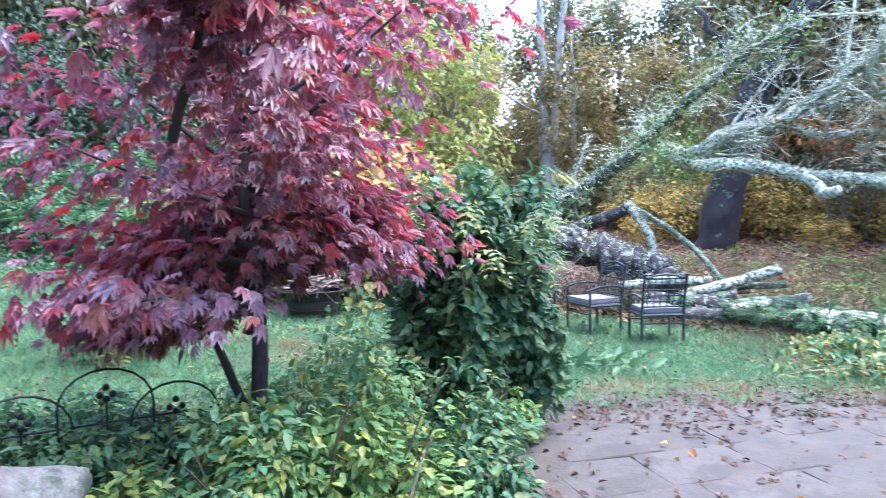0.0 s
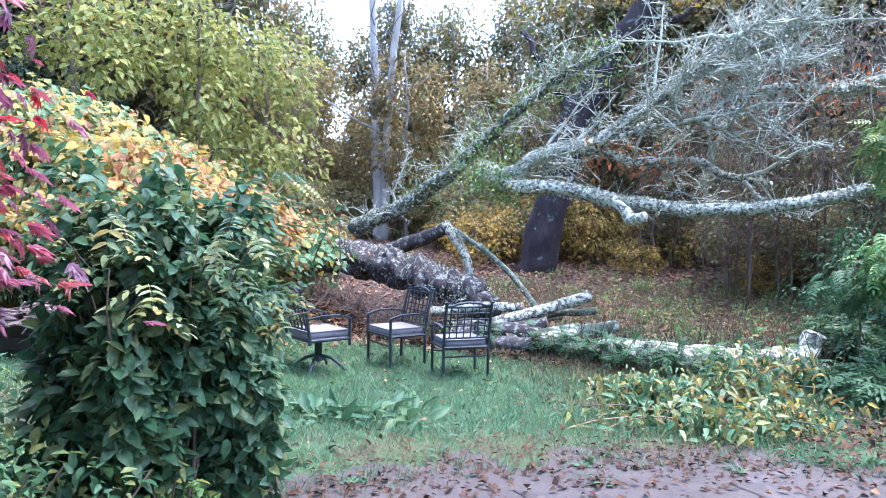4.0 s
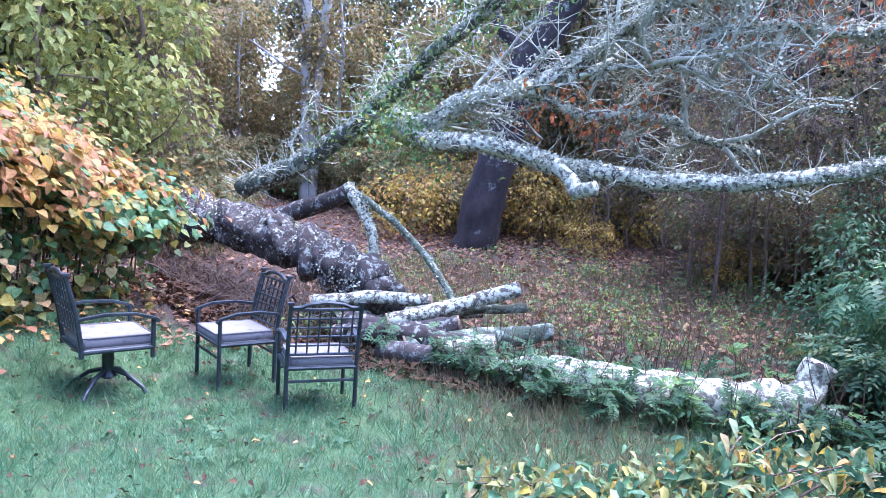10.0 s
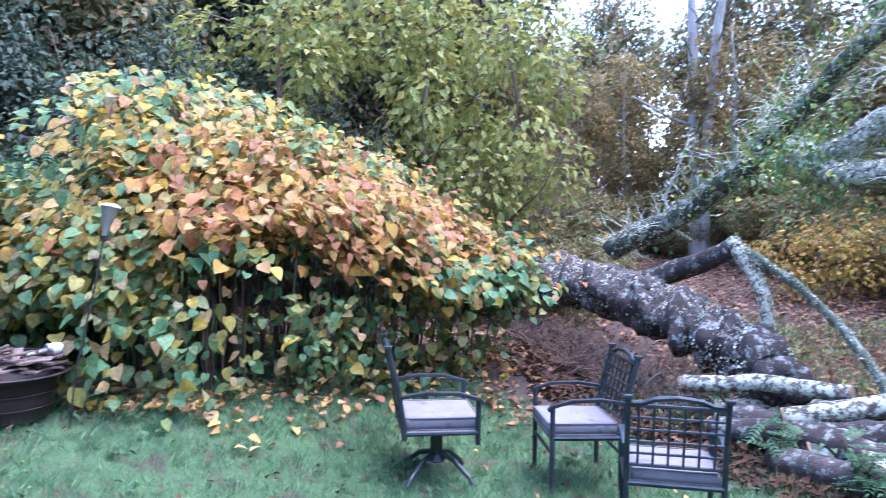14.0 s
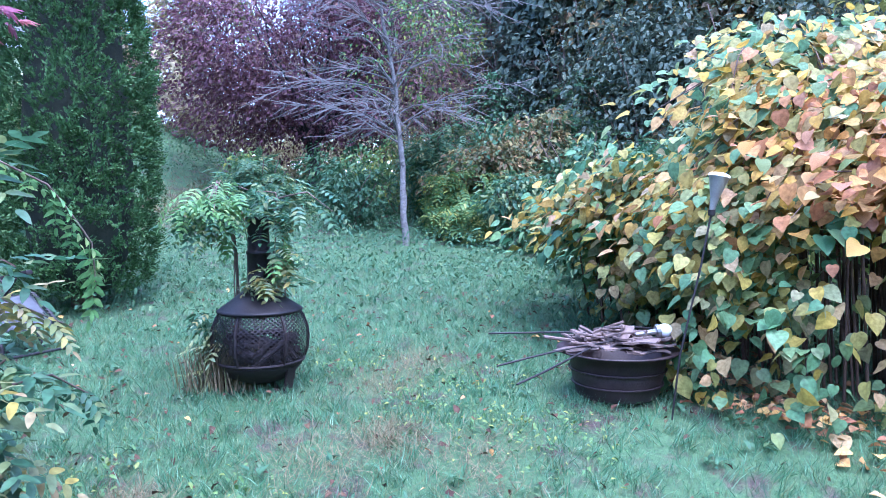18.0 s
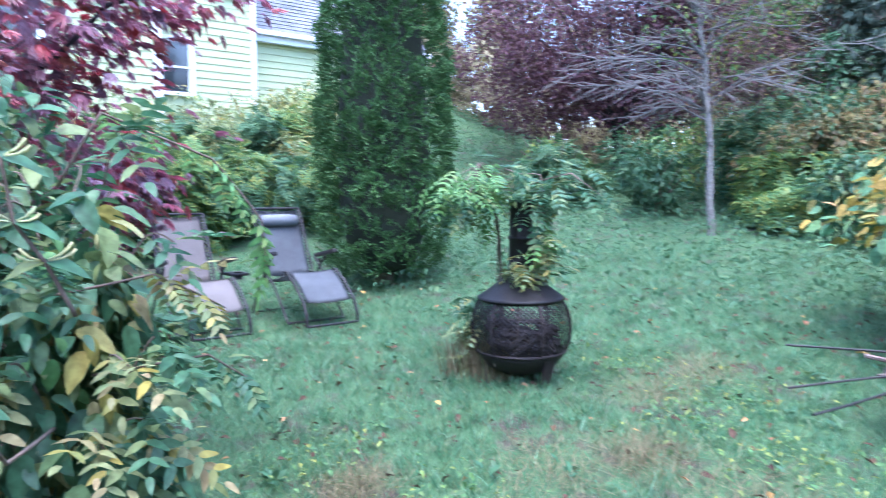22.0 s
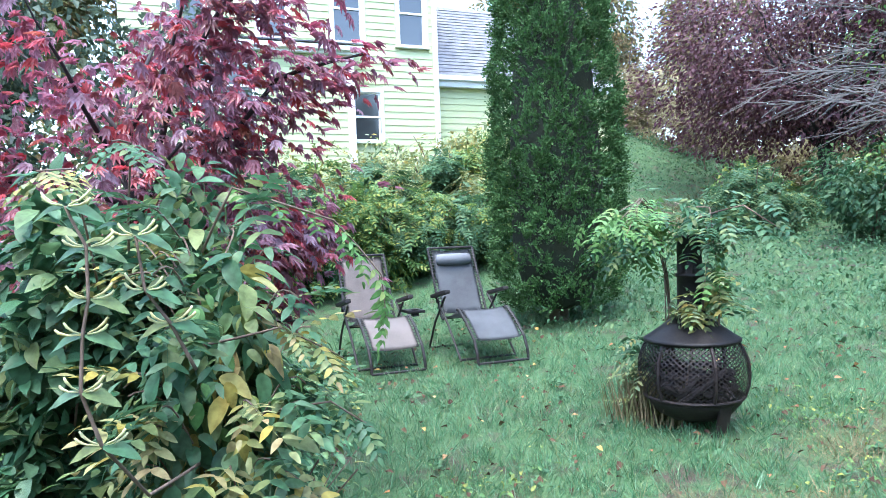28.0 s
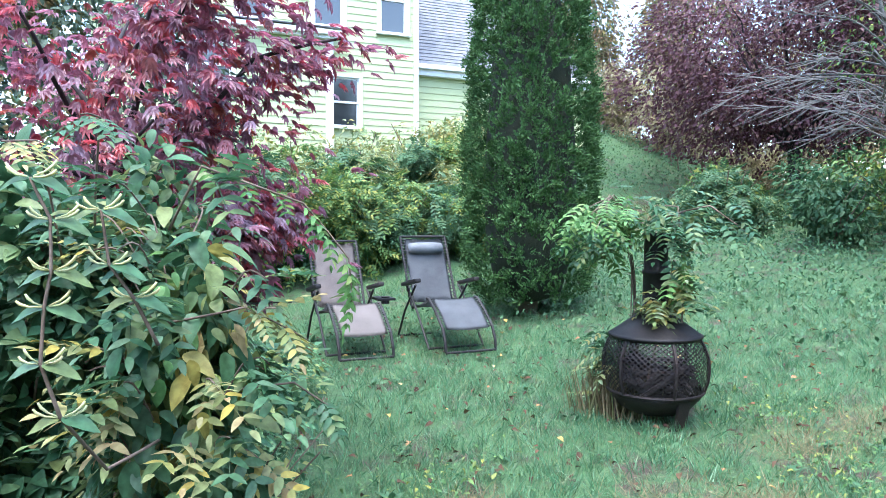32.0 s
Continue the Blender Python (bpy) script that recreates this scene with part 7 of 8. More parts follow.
# ---------------------------------------------------------------- loungers
def lounger(cloth, pillow, label):
    """Reclining sling chair; feet to +y, on the ground at z = 0."""
    c = thing("lounger", (0, 0, 0), 0, label, "lounge chair", "loungers on the lawn")
    w, fm = 0.27, M["iron"]
    back = [(-0.10, 0.40), (-0.28, 0.78), (-0.44, 1.12)]
    seat = [(0.42, 0.50), (0.20, 0.44), (-0.02, 0.37), (-0.10, 0.40)]
    leg = [(0.40, 0.50), (0.57, 0.40), (0.76, 0.24)]
    for s in (-1, 1):
        bm = bmesh.new()
        tube(bm, [(s * w, y, z) for y, z in ((-0.04, 0.36), *back)], 0.014, 8)
        part("back_rail", bm, fm, c)
        bm = bmesh.new()
        tube(bm, [(s * w, y, z) for y, z in ((0.36, 0.50), *leg, (0.82, 0.12), (0.84, 0.02))], 0.015, 8)
        part("leg_rail", bm, fm, c)
        bm = bmesh.new()
        tube(bm, [(s * (w + 0.03), -0.42, 0.0), (s * (w + 0.03), -0.20, 0.32), (s * (w + 0.03), 0.12, 0.62)], 0.012, 8)
        tube(bm, [(s * (w + 0.035), 0.50, 0.0), (s * (w + 0.035), 0.18, 0.34), (s * (w + 0.035), -0.14, 0.60)], 0.012, 8)
        part("side_leg", bm, fm, c)
        bm = bmesh.new()
        box(bm, (0.065, 0.44, 0.042), (s * (w + 0.065), 0.06, 0.645), Matrix.Rotation(radians(10), 4, "X"), 0.016)
        part("armrest", bm, fm, c, "black plastic armrest")
        bm = bmesh.new()
        lathe(bm, [(0.0, -0.012), (0.022, -0.012), (0.024, 0.012), (0.0, 0.012)], 12)
        bmesh.ops.rotate(bm, verts=bm.verts, matrix=Matrix.Rotation(radians(90), 3, "Y"))
        bmesh.ops.translate(bm, verts=bm.verts, vec=(s * (w + 0.05), -0.05, 0.56))
        part("knob", bm, fm, c)
    for y, z, k in ((-0.44, 1.12, 1), (-0.42, 0.012, 1.11), (0.50, 0.012, 1.12), (0.84, 0.02, 1)):
        bm = bmesh.new()
        tube(bm, [(-w * k, y, z), (w * k, y, z)], 0.013, 8)
        part("cross_bar", bm, fm, c)
    bm = bmesh.new()
    tube(bm, [(-w, -0.06, 0.37), (w, -0.06, 0.37)], 0.012, 8)
    part("cross_bar", bm, fm, c)

    def sheet(prof, name, mat):
        bm = bmesh.new()
        n, wide = 14, w - 0.035
        pts = []
        for a, b in zip(prof, prof[1:]):
            pts += [(a[0] + (b[0] - a[0]) * t / 5, a[1] + (b[1] - a[1]) * t / 5) for t in range(5)]
        pts.append(prof[-1])
        rows = []
        for y, z in pts:
            rows.append([bm.verts.new((-wide + 2 * wide * k / n, y, z - 0.014 * math.sin(math.pi * k / n))) for k in range(n + 1)])
        for r0, r1 in zip(rows, rows[1:]):
            for k in range(n):
                bm.faces.new((r0[k], r0[k + 1], r1[k + 1], r1[k]))
        bmesh.ops.solidify(bm, geom=bm.faces[:], thickness=0.006)
        part(name, bm, mat, c, smooth=True)
        ln = sum(math.dist(a, b) for a, b in zip(prof, prof[1:]))
        m = int(ln / 0.035)
        for k in range(m):
            f = (k + 0.5) / m * (len(pts) - 1)
            i = int(f)
            y, z = (pts[i][q] + (pts[min(i + 1, len(pts) - 1)][q] - pts[i][q]) * (f - i) for q in (0, 1))
            for s in (-1, 1):
                bm = bmesh.new()
                tube(bm, [(s * (wide - 0.004), y, z + 0.004), (s * (w + 0.012), y + 0.012, z + 0.004)], 0.0055, 4)
                part("lace", bm, M["lace"], c)

    sheet([(-0.43, 1.10), (-0.28, 0.78), (-0.11, 0.42)], "back_sling", M[cloth])
    sheet([(0.38, 0.485), (0.20, 0.42), (-0.06, 0.375)], "seat_sling", M[cloth])
    sheet([(0.40, 0.505), (0.57, 0.405), (0.77, 0.235)], "leg_sling", M[cloth])
    if pillow:
        bm = bmesh.new()
        tube(bm, [(-0.20, -0.365, 0.99), (-0.19, -0.36, 0.99), (-0.1, -0.355, 0.99), (0.1, -0.355, 0.99), (0.19, -0.36, 0.99), (0.20, -0.365, 0.99)], [0.03, 0.058, 0.066, 0.066, 0.058, 0.03], 14)
        part("pillow", bm, M["sling_grey"], c, "grey head pillow", True)
    else:
        bm = bmesh.new()
        box(bm, (0.20, 0.26, 0.03), (-0.45, 0.0, 0.50), bevel=0.012)
        lathe(bm, [(0.045, 0.0), (0.045, 0.07), (0.05, 0.075)], 14, (-0.45, 0.07, 0.45))
        part("side_tray", bm, fm, c, "black clip-on side tray")
    return c


l1 = lounger("sling_tan", False, "tan sling reclining lounge chair with black frame and side tray")
l1.matrix_basis = pose(*on(-6.45, -2.33), 0, 0, -30)
l2 = lounger("sling_grey", True, "grey sling reclining lounge chair with head pillow and black frame")
l2.matrix_basis = pose(*on(-7.13, -1.58), 0, 0, -30)


# ---------------------------------------------------------------- chiminea
def chiminea():
    c = thing("chiminea", on(-5.82, 1.26), 30, "rusty black iron chiminea with mesh belly, overgrown by a vine", "chiminea")
    im = M["rust_iron"]
    bm = bmesh.new()
    lathe(bm, [(0.02, 0.05), (0.16, 0.06), (0.24, 0.10), (0.30, 0.17), (0.315, 0.20), (0.31, 0.202), (0.29, 0.18), (0.02, 0.09)], 40)
    part("lower_bowl", bm, im, c, smooth=True)
    belly = [(0.315, 0.205), (0.345, 0.29), (0.352, 0.37), (0.345, 0.45), (0.315, 0.53), (0.285, 0.575)]

    def radius(z):
        return float(np.interp(z, [b[1] for b in belly], [b[0] for b in belly]))

    for z in (0.21, 0.575):
        bm = bmesh.new()
        n = 48
        r = radius(z)
        tube(bm, [(r * math.cos(2 * math.pi * k / n), r * math.sin(2 * math.pi * k / n), z) for k in range(n + 1)], 0.012, 8)
        part("hoop", bm, im, c)
    for k in range(6):
        a = 2 * math.pi * k / 6 + 0.2
        bm = bmesh.new()
        for (r0, z0), (r1, z1) in zip(belly, belly[1:]):
            tube(bm, [(r0 * math.cos(a), r0 * math.sin(a), z0), (r1 * math.cos(a), r1 * math.sin(a), z1)], 0.012, 6)
        part("rib", bm, im, c)
    bm = bmesh.new()
    n, rows = 104, 22
    for i in range(rows):
        z0, z1 = 0.215 + 0.355 * i / rows, 0.215 + 0.355 * (i + 1) / rows
        for k in range(n):
            if (k + i) % 2:
                continue
            for d in (-1, 1):
                a0, a1 = 2 * math.pi * k / n, 2 * math.pi * (k + d) / n
                p = Vector((radius(z0) * math.cos(a0), radius(z0) * math.sin(a0), z0))
                q = Vector((radius(z1) * math.cos(a1), radius(z1) * math.sin(a1), z1))
                o = Vector((p.x, p.y, 0)).normalized()
                s = Vector((-o.y, o.x, 0)) * 0.0058
                bm.faces.new([bm.verts.new(v) for v in (p - s, p + s, q + s, q - s)])
    part("mesh_screen", bm, im, c, "diamond wire mesh")
    bm = bmesh.new()
    lathe(bm, [(0.300, 0.572), (0.312, 0.576), (0.314, 0.590), (0.300, 0.598), (0.27, 0.618), (0.20, 0.668), (0.145, 0.71), (0.11, 0.738), (0.09, 0.75)], 48)
    part("lid", bm, M["iron"], c, "smooth domed black lid", True)
    bm = bmesh.new()
    lathe(bm, [(0.093, 0.74), (0.10, 0.765), (0.088, 0.77), (0.085, 1.0), (0.092, 1.002), (0.092, 1.025), (0.082, 1.027), (0.078, 1.26), (0.086, 1.262), (0.086, 1.28), (0.070, 1.28), (0.070, 1.0)], 24)
    part("flue", bm, M["iron"], c, "black stovepipe flue", True)
    for k in range(3):
        a = 2 * math.pi * k / 3 + 0.5
        bm = bmesh.new()
        box(bm, (0.09, 0.022, 0.20), (0.27 * math.cos(a), 0.27 * math.sin(a), 0.08), Matrix.Rotation(a + math.pi / 2, 4, "Z") @ Matrix.Rotation(radians(12), 4, "X"), 0.006)
        part("leg", bm, im, c)
    pick = random.Random(3)
    # dark sticks fill the see-through belly in place of the lid's shade
    for k in range(34):
        bm = bmesh.new()
        a, b = ([pick.uniform(-0.23, 0.23), pick.uniform(-0.23, 0.23), pick.uniform(0.16, 0.42)] for _ in range(2))
        tube(bm, [a, b], pick.uniform(0.012, 0.03), 7, 0.2)
        part("charred_stick", bm, M["oak_bark"], c, "dark wood added for the shade inside the belly")


def chim_vine():
    v = thing("chiminea_vine", on(-5.85, 1.28), 0, "green and yellowing creeper growing over the chiminea's flue", "vine")
    fe = feather_leaf(4)
    pick = random.Random(71)
    lines = [[(0.25, -0.05, 0.0), (0.12, 0.1, 0.72), (0.10, 0.08, 1.0), (0.07, 0.1, 1.3), (0.0, 0.05, 1.42)], [(0.1, 0.2, 0.7), (0.02, 0.14, 1.1), (-0.05, 0.1, 1.45), (-0.35, -0.25, 1.52)], [(-0.3, -0.1, 0.0), (-0.25, -0.12, 0.8), (-0.2, -0.2, 1.35), (-0.35, -0.45, 1.5), (-0.45, -0.65, 1.35)], [(0, 0, 1.4), (0.1, 0.35, 1.45), (0.05, 0.55, 1.3)]]
    for i, pts in enumerate(lines):
        limb("stem", pts, 0.007, 0.003, M["twig"], v, seed=100 + i, sides=5)
    groups = (([(0.1, 0.14, 0.85), (0.02, 0.15, 1.25)], 14, "yellowing", 0.05), ([(0.12, 0.16, 0.95), (0.06, 0.2, 1.1)], 8, "bright", 0.05), (lines[0][1:], 12, "vine", 0.09), (lines[1], 16, "vine", 0.12), (lines[2][1:], 26, "weed", 0.14), (lines[3], 18, "vine", 0.12), ([(0.10, -0.1, 0.80), (0.13, 0.04, 0.82), (0.02, 0.14, 0.84)], 26, "yellowing", 0.05), ([(0.1, -0.36, 0.15), (0.08, -0.36, 0.6)], 26, "yellowing", 0.06), ([(0.1, 0.05, 1.30), (0.0, 0, 1.42)], 30, "vine", 0.14))
    for pts, n, mat, jit in groups:
        src = np.array([list(q) for q in along(pts, 8)])
        p = src[rng.integers(0, len(src), n)] + rng.normal(size=(n, 3)) * jit * 0.6
        o = p * np.array((1, 1, 0)) + ways(n, 0.25)
        tagged(part("leaf_spray", scatter("leaf_spray", fe, p, o + np.array((0, 0, -0.1)), np.array([(0, 0, 1.0)]) + ways(n, 0.3), sizes(n, 0.13, 0.23)), M[mat], v), kind="stuff")
    n = 900
    a = rng.uniform(0, 6.28, n)
    base = np.stack([0.12 + 0.16 * rng.normal(size=n) * 0.4, -0.30 + 0.12 * rng.normal(size=n), np.zeros(n)], 1)
    part("dry_grass_tuft", scatter("dry_grass_tuft", (grass_blade()[0] * np.array((0.03, 1, 1)), grass_blade()[1]), base[:300], np.stack([0.25 * np.cos(a[:300]), 0.25 * np.sin(a[:300]), np.ones(300)], 1), ways(300), np.stack([sizes(300, 0.2, 0.42)], 0)[0]), M["straw"], v, "dry straw-coloured grass")


chiminea()
chim_vine()


# ---------------------------------------------------------------- fire bowl with kindling, torch
def fire_bowl():
    c = thing("fire_bowl", on(-5.42, 3.86), 0, "dark round metal tub with a wide rim", "fire pit")
    bm = bmesh.new()
    lathe(bm, [(0.02, 0.0), (0.27, 0.0), (0.29, 0.02), (0.325, 0.17), (0.34, 0.30), (0.43, 0.325), (0.43, 0.338), (0.335, 0.318), (0.28, 0.05), (0.02, 0.04)], 40)
    part("tub", bm, M["pit_side"], c, smooth=True)
    for z in (0.10, 0.20):
        bm = bmesh.new()
        r = 0.30 + (z - 0.02) * 0.22
        tube(bm, [(r * math.cos(k * math.pi / 20), r * math.sin(k * math.pi / 20), z) for k in range(41)], 0.007, 6)
        part("band", bm, M["pit_side"], c)
    k = thing("kindling", on(-5.42, 3.86, 0.33), 0, "heap of weathered sticks and bark on the fire bowl", "kindling")
    pick = random.Random(13)
    for i in range(90):
        a = pick.uniform(0, 6.28)
        r = pick.uniform(0, 0.36)
        ln = pick.uniform(0.12, 0.42)
        h = 0.02 + 0.15 * (1 - r / 0.42) * pick.random()
        d = pick.uniform(0, 3.14)
        bm = bmesh.new()
        if i % 3:
            tube(bm, wander((-ln / 2, 0, 0), (ln / 2, 0, 0), 4, 0.03, seed=i), [pick.uniform(0.007, 0.016)] * 5, 6, 0.3)
            nm = "stick"
        else:
            box(bm, (ln, pick.uniform(0.05, 0.11), 0.014), (0, 0, 0))
            bmesh.ops.subdivide_edges(bm, edges=[e for e in bm.edges if e.calc_length() > 0.1], cuts=3, use_grid_fill=True)
            for v in bm.verts:
                v.co += noise.noise_vector(v.co * 14 + Vector((i, 0, 0))) * 0.014
            nm = "bark_piece"
        ob = part(nm, bm, M["kindling"], k)
        ob.matrix_basis = pose(math.cos(a) * r, math.sin(a) * r, h, pick.uniform(-14, 14), pick.uniform(-14, 14), math.degrees(d))
    for i, (a, b) in enumerate((((0.05, 0.1, 0.10), (0.55, -0.95, 0.02)), ((0.0, 0.0, 0.09), (0.75, -0.85, -0.05)), ((-0.2, 0.2, 0.12), (0.25, 0.85, 0.12)), ((-0.1, -0.2, 0.10), (-0.15, -0.9, 0.10)))):
        bm = bmesh.new()
        tube(bm, wander(a, b, 5, 0.02, seed=i), 0.007, 6)
        part("poker", bm, M["iron"], k, "thin black rod")
    g = thing("solar_lamp", on(-5.30, 4.10, 0.43), 0, "fallen silver solar garden lamp lying on the kindling", "garden lamp")
    bm = bmesh.new()
    bmesh.ops.create_uvsphere(bm, u_segments=16, v_segments=10, radius=0.06)
    for v in bm.verts:
        v.co.z *= 0.8
    bmesh.ops.translate(bm, verts=bm.verts, vec=(0, 0.06, 0.05))
    part("globe", bm, M["trim"], g, "white globe", True)
    bm = bmesh.new()
    tube(bm, [(0, 0.0, 0.045), (0.03, -0.16, 0.03)], [0.022, 0.012], 10)
    tube(bm, [(0, 0.02, 0.05), (0, 0.0, 0.045)], [0.05, 0.045], 14)
    part("neck", bm, M["torch_metal"], g, "silver neck")


def torch():
    t = thing("garden_torch", on(-4.93, 4.06), 0, "tall black pole torch with a silver flared cup", "torch")
    bm = bmesh.new()
    tube(bm, [(0, 0, -0.1), (-0.005, 0.06, 0.4), (-0.015, 0.2, 1.0), (-0.02, 0.27, 1.36)], 0.0065, 8)
    part("pole", bm, M["iron"], t)
    bm = bmesh.new()
    lathe(bm, [(0.018, -0.02), (0.022, 0.02), (0.03, 0.07), (0.05, 0.15), (0.064, 0.20), (0.066, 0.205), (0.05, 0.206)], 20)
    bmesh.ops.rotate(bm, verts=bm.verts, matrix=Matrix.Rotation(radians(-12), 3, "X"))
    bmesh.ops.translate(bm, verts=bm.verts, vec=(-0.02, 0.27, 1.36))
    cup = part("cup", bm, M["torch_metal"], t, "silver flared cup", True)
    bm = bmesh.new()
    lathe(bm, [(0.068, 0.20), (0.066, 0.215), (0.04, 0.225), (0.0, 0.228)], 20)
    bmesh.ops.rotate(bm, verts=bm.verts, matrix=Matrix.Rotation(radians(-12), 3, "X"))
    bmesh.ops.translate(bm, verts=bm.verts, vec=(-0.02, 0.27, 1.36))
    part("cap", bm, M["trim"], cup, "pale cap", True)
    bm = bmesh.new()
    lathe(bm, [(0.0, -0.06), (0.022, -0.05), (0.024, -0.015), (0.0, -0.01)], 14)
    bmesh.ops.translate(bm, verts=bm.verts, vec=(-0.02, 0.265, 1.36))
    part("collar", bm, M["iron"], t)


fire_bowl()
torch()

# ---------------------------------------------------------------- grass, weeds, fallen leaves
PATCHES = ((-4.45, 1.85, 0.45), (-4.4, 2.75, 0.45), (-4.75, 2.25, 0.28), (-5.8, 2.2, 0.4), (-6.4, 2.5, 0.45), (-3.95, 0.95, 0.24), (-1.5, 1.85, 0.45), (-0.7, 2.0, 0.45), (0.3, 2.1, 0.4), (0.2, 4.6, 0.5))


def lawn():
    n = 330000
    x, y = rng.uniform(-11.5, 3.2, n), rng.uniform(-4.5, 8.4, n)
    d = np.minimum(np.hypot(x + 0.6, y - 1.0), np.hypot(x + 2.5, y - 2.8))
    keep = (paved(x, y) < -0.05 - 0.5 * ramp01(y, 0.3, 1.4) * rng.random(n) + 0.1 * rng.random(n)) & (np.hypot((x - 2.9) / 1.7, (y - 2.5) / 1.0) + 0.25 * rng.normal(size=n) > 1) & (rng.random(n) < np.clip(1.5 - d / 9, 0.3, 1))
    bare = np.array([noise.noise(Vector((a * 0.9, b * 0.9, 5))) for a, b in zip(x, y)])
    keep &= bare < rng.uniform(0.05, 0.55, n)
    for cx, cy, r in PATCHES:
        keep &= np.hypot((x - cx) / r, (y - cy) / (r * 0.8)) + 0.35 * rng.normal(size=n) > 0.75
    x, y = x[keep], y[keep]
    n = len(x)
    p = np.stack([x, y, land(x, y) - 0.015], 1)
    aim = np.stack([rng.normal(size=n) * 0.55, rng.normal(size=n) * 0.55, np.ones(n)], 1)
    tv, tf = grass_blade()
    tv = tv * np.array((0.042, 1, 1))
    tv[2:4, 2] += 0.05
    tv[4, 2] += 0.30
    tagged(part("grass", scatter("grass", (tv, tf), p, aim, ways(n), sizes(n, 0.04, 0.10) * (0.7 + 0.6 * (rng.random(n) < 0.3))), M["grass"]), "dewy green lawn grass", "grass", kind="stuff")
    c = 18000
    cx, cy = rng.uniform(-11, 2.6, c), rng.uniform(-4, 8, c)
    k = (paved(cx, cy) < -0.06 - 0.5 * ramp01(cy, 0.3, 1.4) * rng.random(c) ** 0.5) & (np.hypot((cx - 2.9) / 1.7, (cy - 2.5) / 1.0) > 1) & (rng.random(c) < np.clip(1.6 - np.hypot(cx + 2, cy - 2) / 9, 0.2, 1))
    for ax, ay, r in PATCHES:
        k &= np.hypot((cx - ax) / r, (cy - ay) / (r * 0.8)) > 0.95
    cx, cy = cx[k], cy[k]
    m = 12
    x, y = (np.repeat(q, m) + rng.normal(size=len(q) * m) * 0.025 for q in (cx, cy))
    lean = np.repeat(rng.normal(size=(len(cx), 2)) * 0.5, m, 0)
    n = len(x)
    p = np.stack([x, y, land(x, y) - 0.015], 1)
    aim = np.stack([lean[:, 0] + rng.normal(size=n) * 0.45, lean[:, 1] + rng.normal(size=n) * 0.45, np.ones(n)], 1)
    tall = np.repeat(rng.uniform(0.045, 0.15, len(cx)), m) * rng.uniform(0.6, 1.1, n)
    tagged(part("grass_tufts", scatter("grass_tufts", (tv, tf), p, aim, ways(n), tall), M["grass"]), "longer tufts of dewy green grass", "grass", kind="stuff")
    n = 9000
    x = rng.uniform(-26, -11, n)
    y = -2.6 - 0.25 * (x + 15) + rng.normal(size=n) * 0.6
    p = np.stack([x, y, land(x, y)], 1)
    aim = np.stack([rng.normal(size=n), rng.normal(size=n), np.full(n, 0.3)], 1)
    tagged(part("path_straw", scatter("path_straw", (tv * np.array((1.4, 1, 1)), tf), p, aim, np.array([(0, 0, 1.0)]) + ways(n, 0.4), sizes(n, 0.12, 0.25)), M["straw"]), "pale dry grass of a worn path up the bank", "path", kind="stuff")
    # small broad-leaved weeds all over the lawn
    c = 850
    cx, cy = rng.uniform(-10.5, 2.4, c), rng.uniform(-3.5, 7.8, c)
    k = paved(cx, cy) < -0.02
    cx, cy = cx[k], cy[k]
    m = 7
    x, y = (np.repeat(q, m) + rng.normal(size=len(q) * m) * 0.03 for q in (cx, cy))
    n = len(x)
    p = np.stack([x, y, land(x, y) + 0.01], 1)
    aim = np.stack([rng.normal(size=n), rng.normal(size=n), np.full(n, 0.7)], 1)
    tagged(part("lawn_weeds", scatter("lawn_weeds", blade(0.42, 0.08, 0.3), p, aim, np.array([(0, 0, 1.0)]) + ways(n, 0.3), np.repeat(rng.uniform(0.04, 0.10, len(cx)), m) * rng.uniform(0.6, 1.1, n)), M["weed"]), "small broad-leaved weeds in the lawn", "weeds", kind="stuff")
    n = 2600
    x, y = rng.uniform(-9, 2.0, n), rng.uniform(-3, 7.8, n)
    k = paved(x, y) < -0.02
    x, y = x[k], y[k]
    n = len(x)
    p = np.stack([x, y, land(x, y) + rng.uniform(0.015, 0.05, n)], 1)
    tagged(part("brown_leaf_bits", scatter("brown_leaf_bits", blade(0.6, 0.15, 0.3), p, ways(n) * np.array((1, 1, 0.3)), np.array([(0, 0, 1.0)]) + ways(n, 0.5), sizes(n, 0.025, 0.07)), M["wet_litter"]), "small brown leaves lying in the grass", "fallen leaves", kind="stuff")
    # yellow-green low weeds in patches beside the worn earth
    c = rng.integers(0, 9, 1500)
    at_x = np.array((-4.9, -5.3, -4.6, -3.8, -5.9, -3.4, -2.9, -4.2, -6.3))[c]
    at_y = np.array((2.9, 2.4, 3.3, 1.5, 2.8, 2.4, 1.3, 0.6, 1.9))[c]
    x, y = at_x + rng.normal(size=1500) * 0.26, at_y + rng.normal(size=1500) * 0.2
    p = np.stack([x, y, land(x, y) + rng.uniform(0.01, 0.06, 1500)], 1)
    tagged(part("yellow_weeds", scatter("yellow_weeds", blade(0.5, 0.1, 0.3), p, ways(1500) * np.array((1, 1, 0.4)), np.array([(0, 0, 1.0)]) + ways(1500, 0.4), sizes(1500, 0.02, 0.05)), M["shrub"]), "patches of low yellow-green weeds in the lawn", "weeds", kind="stuff")
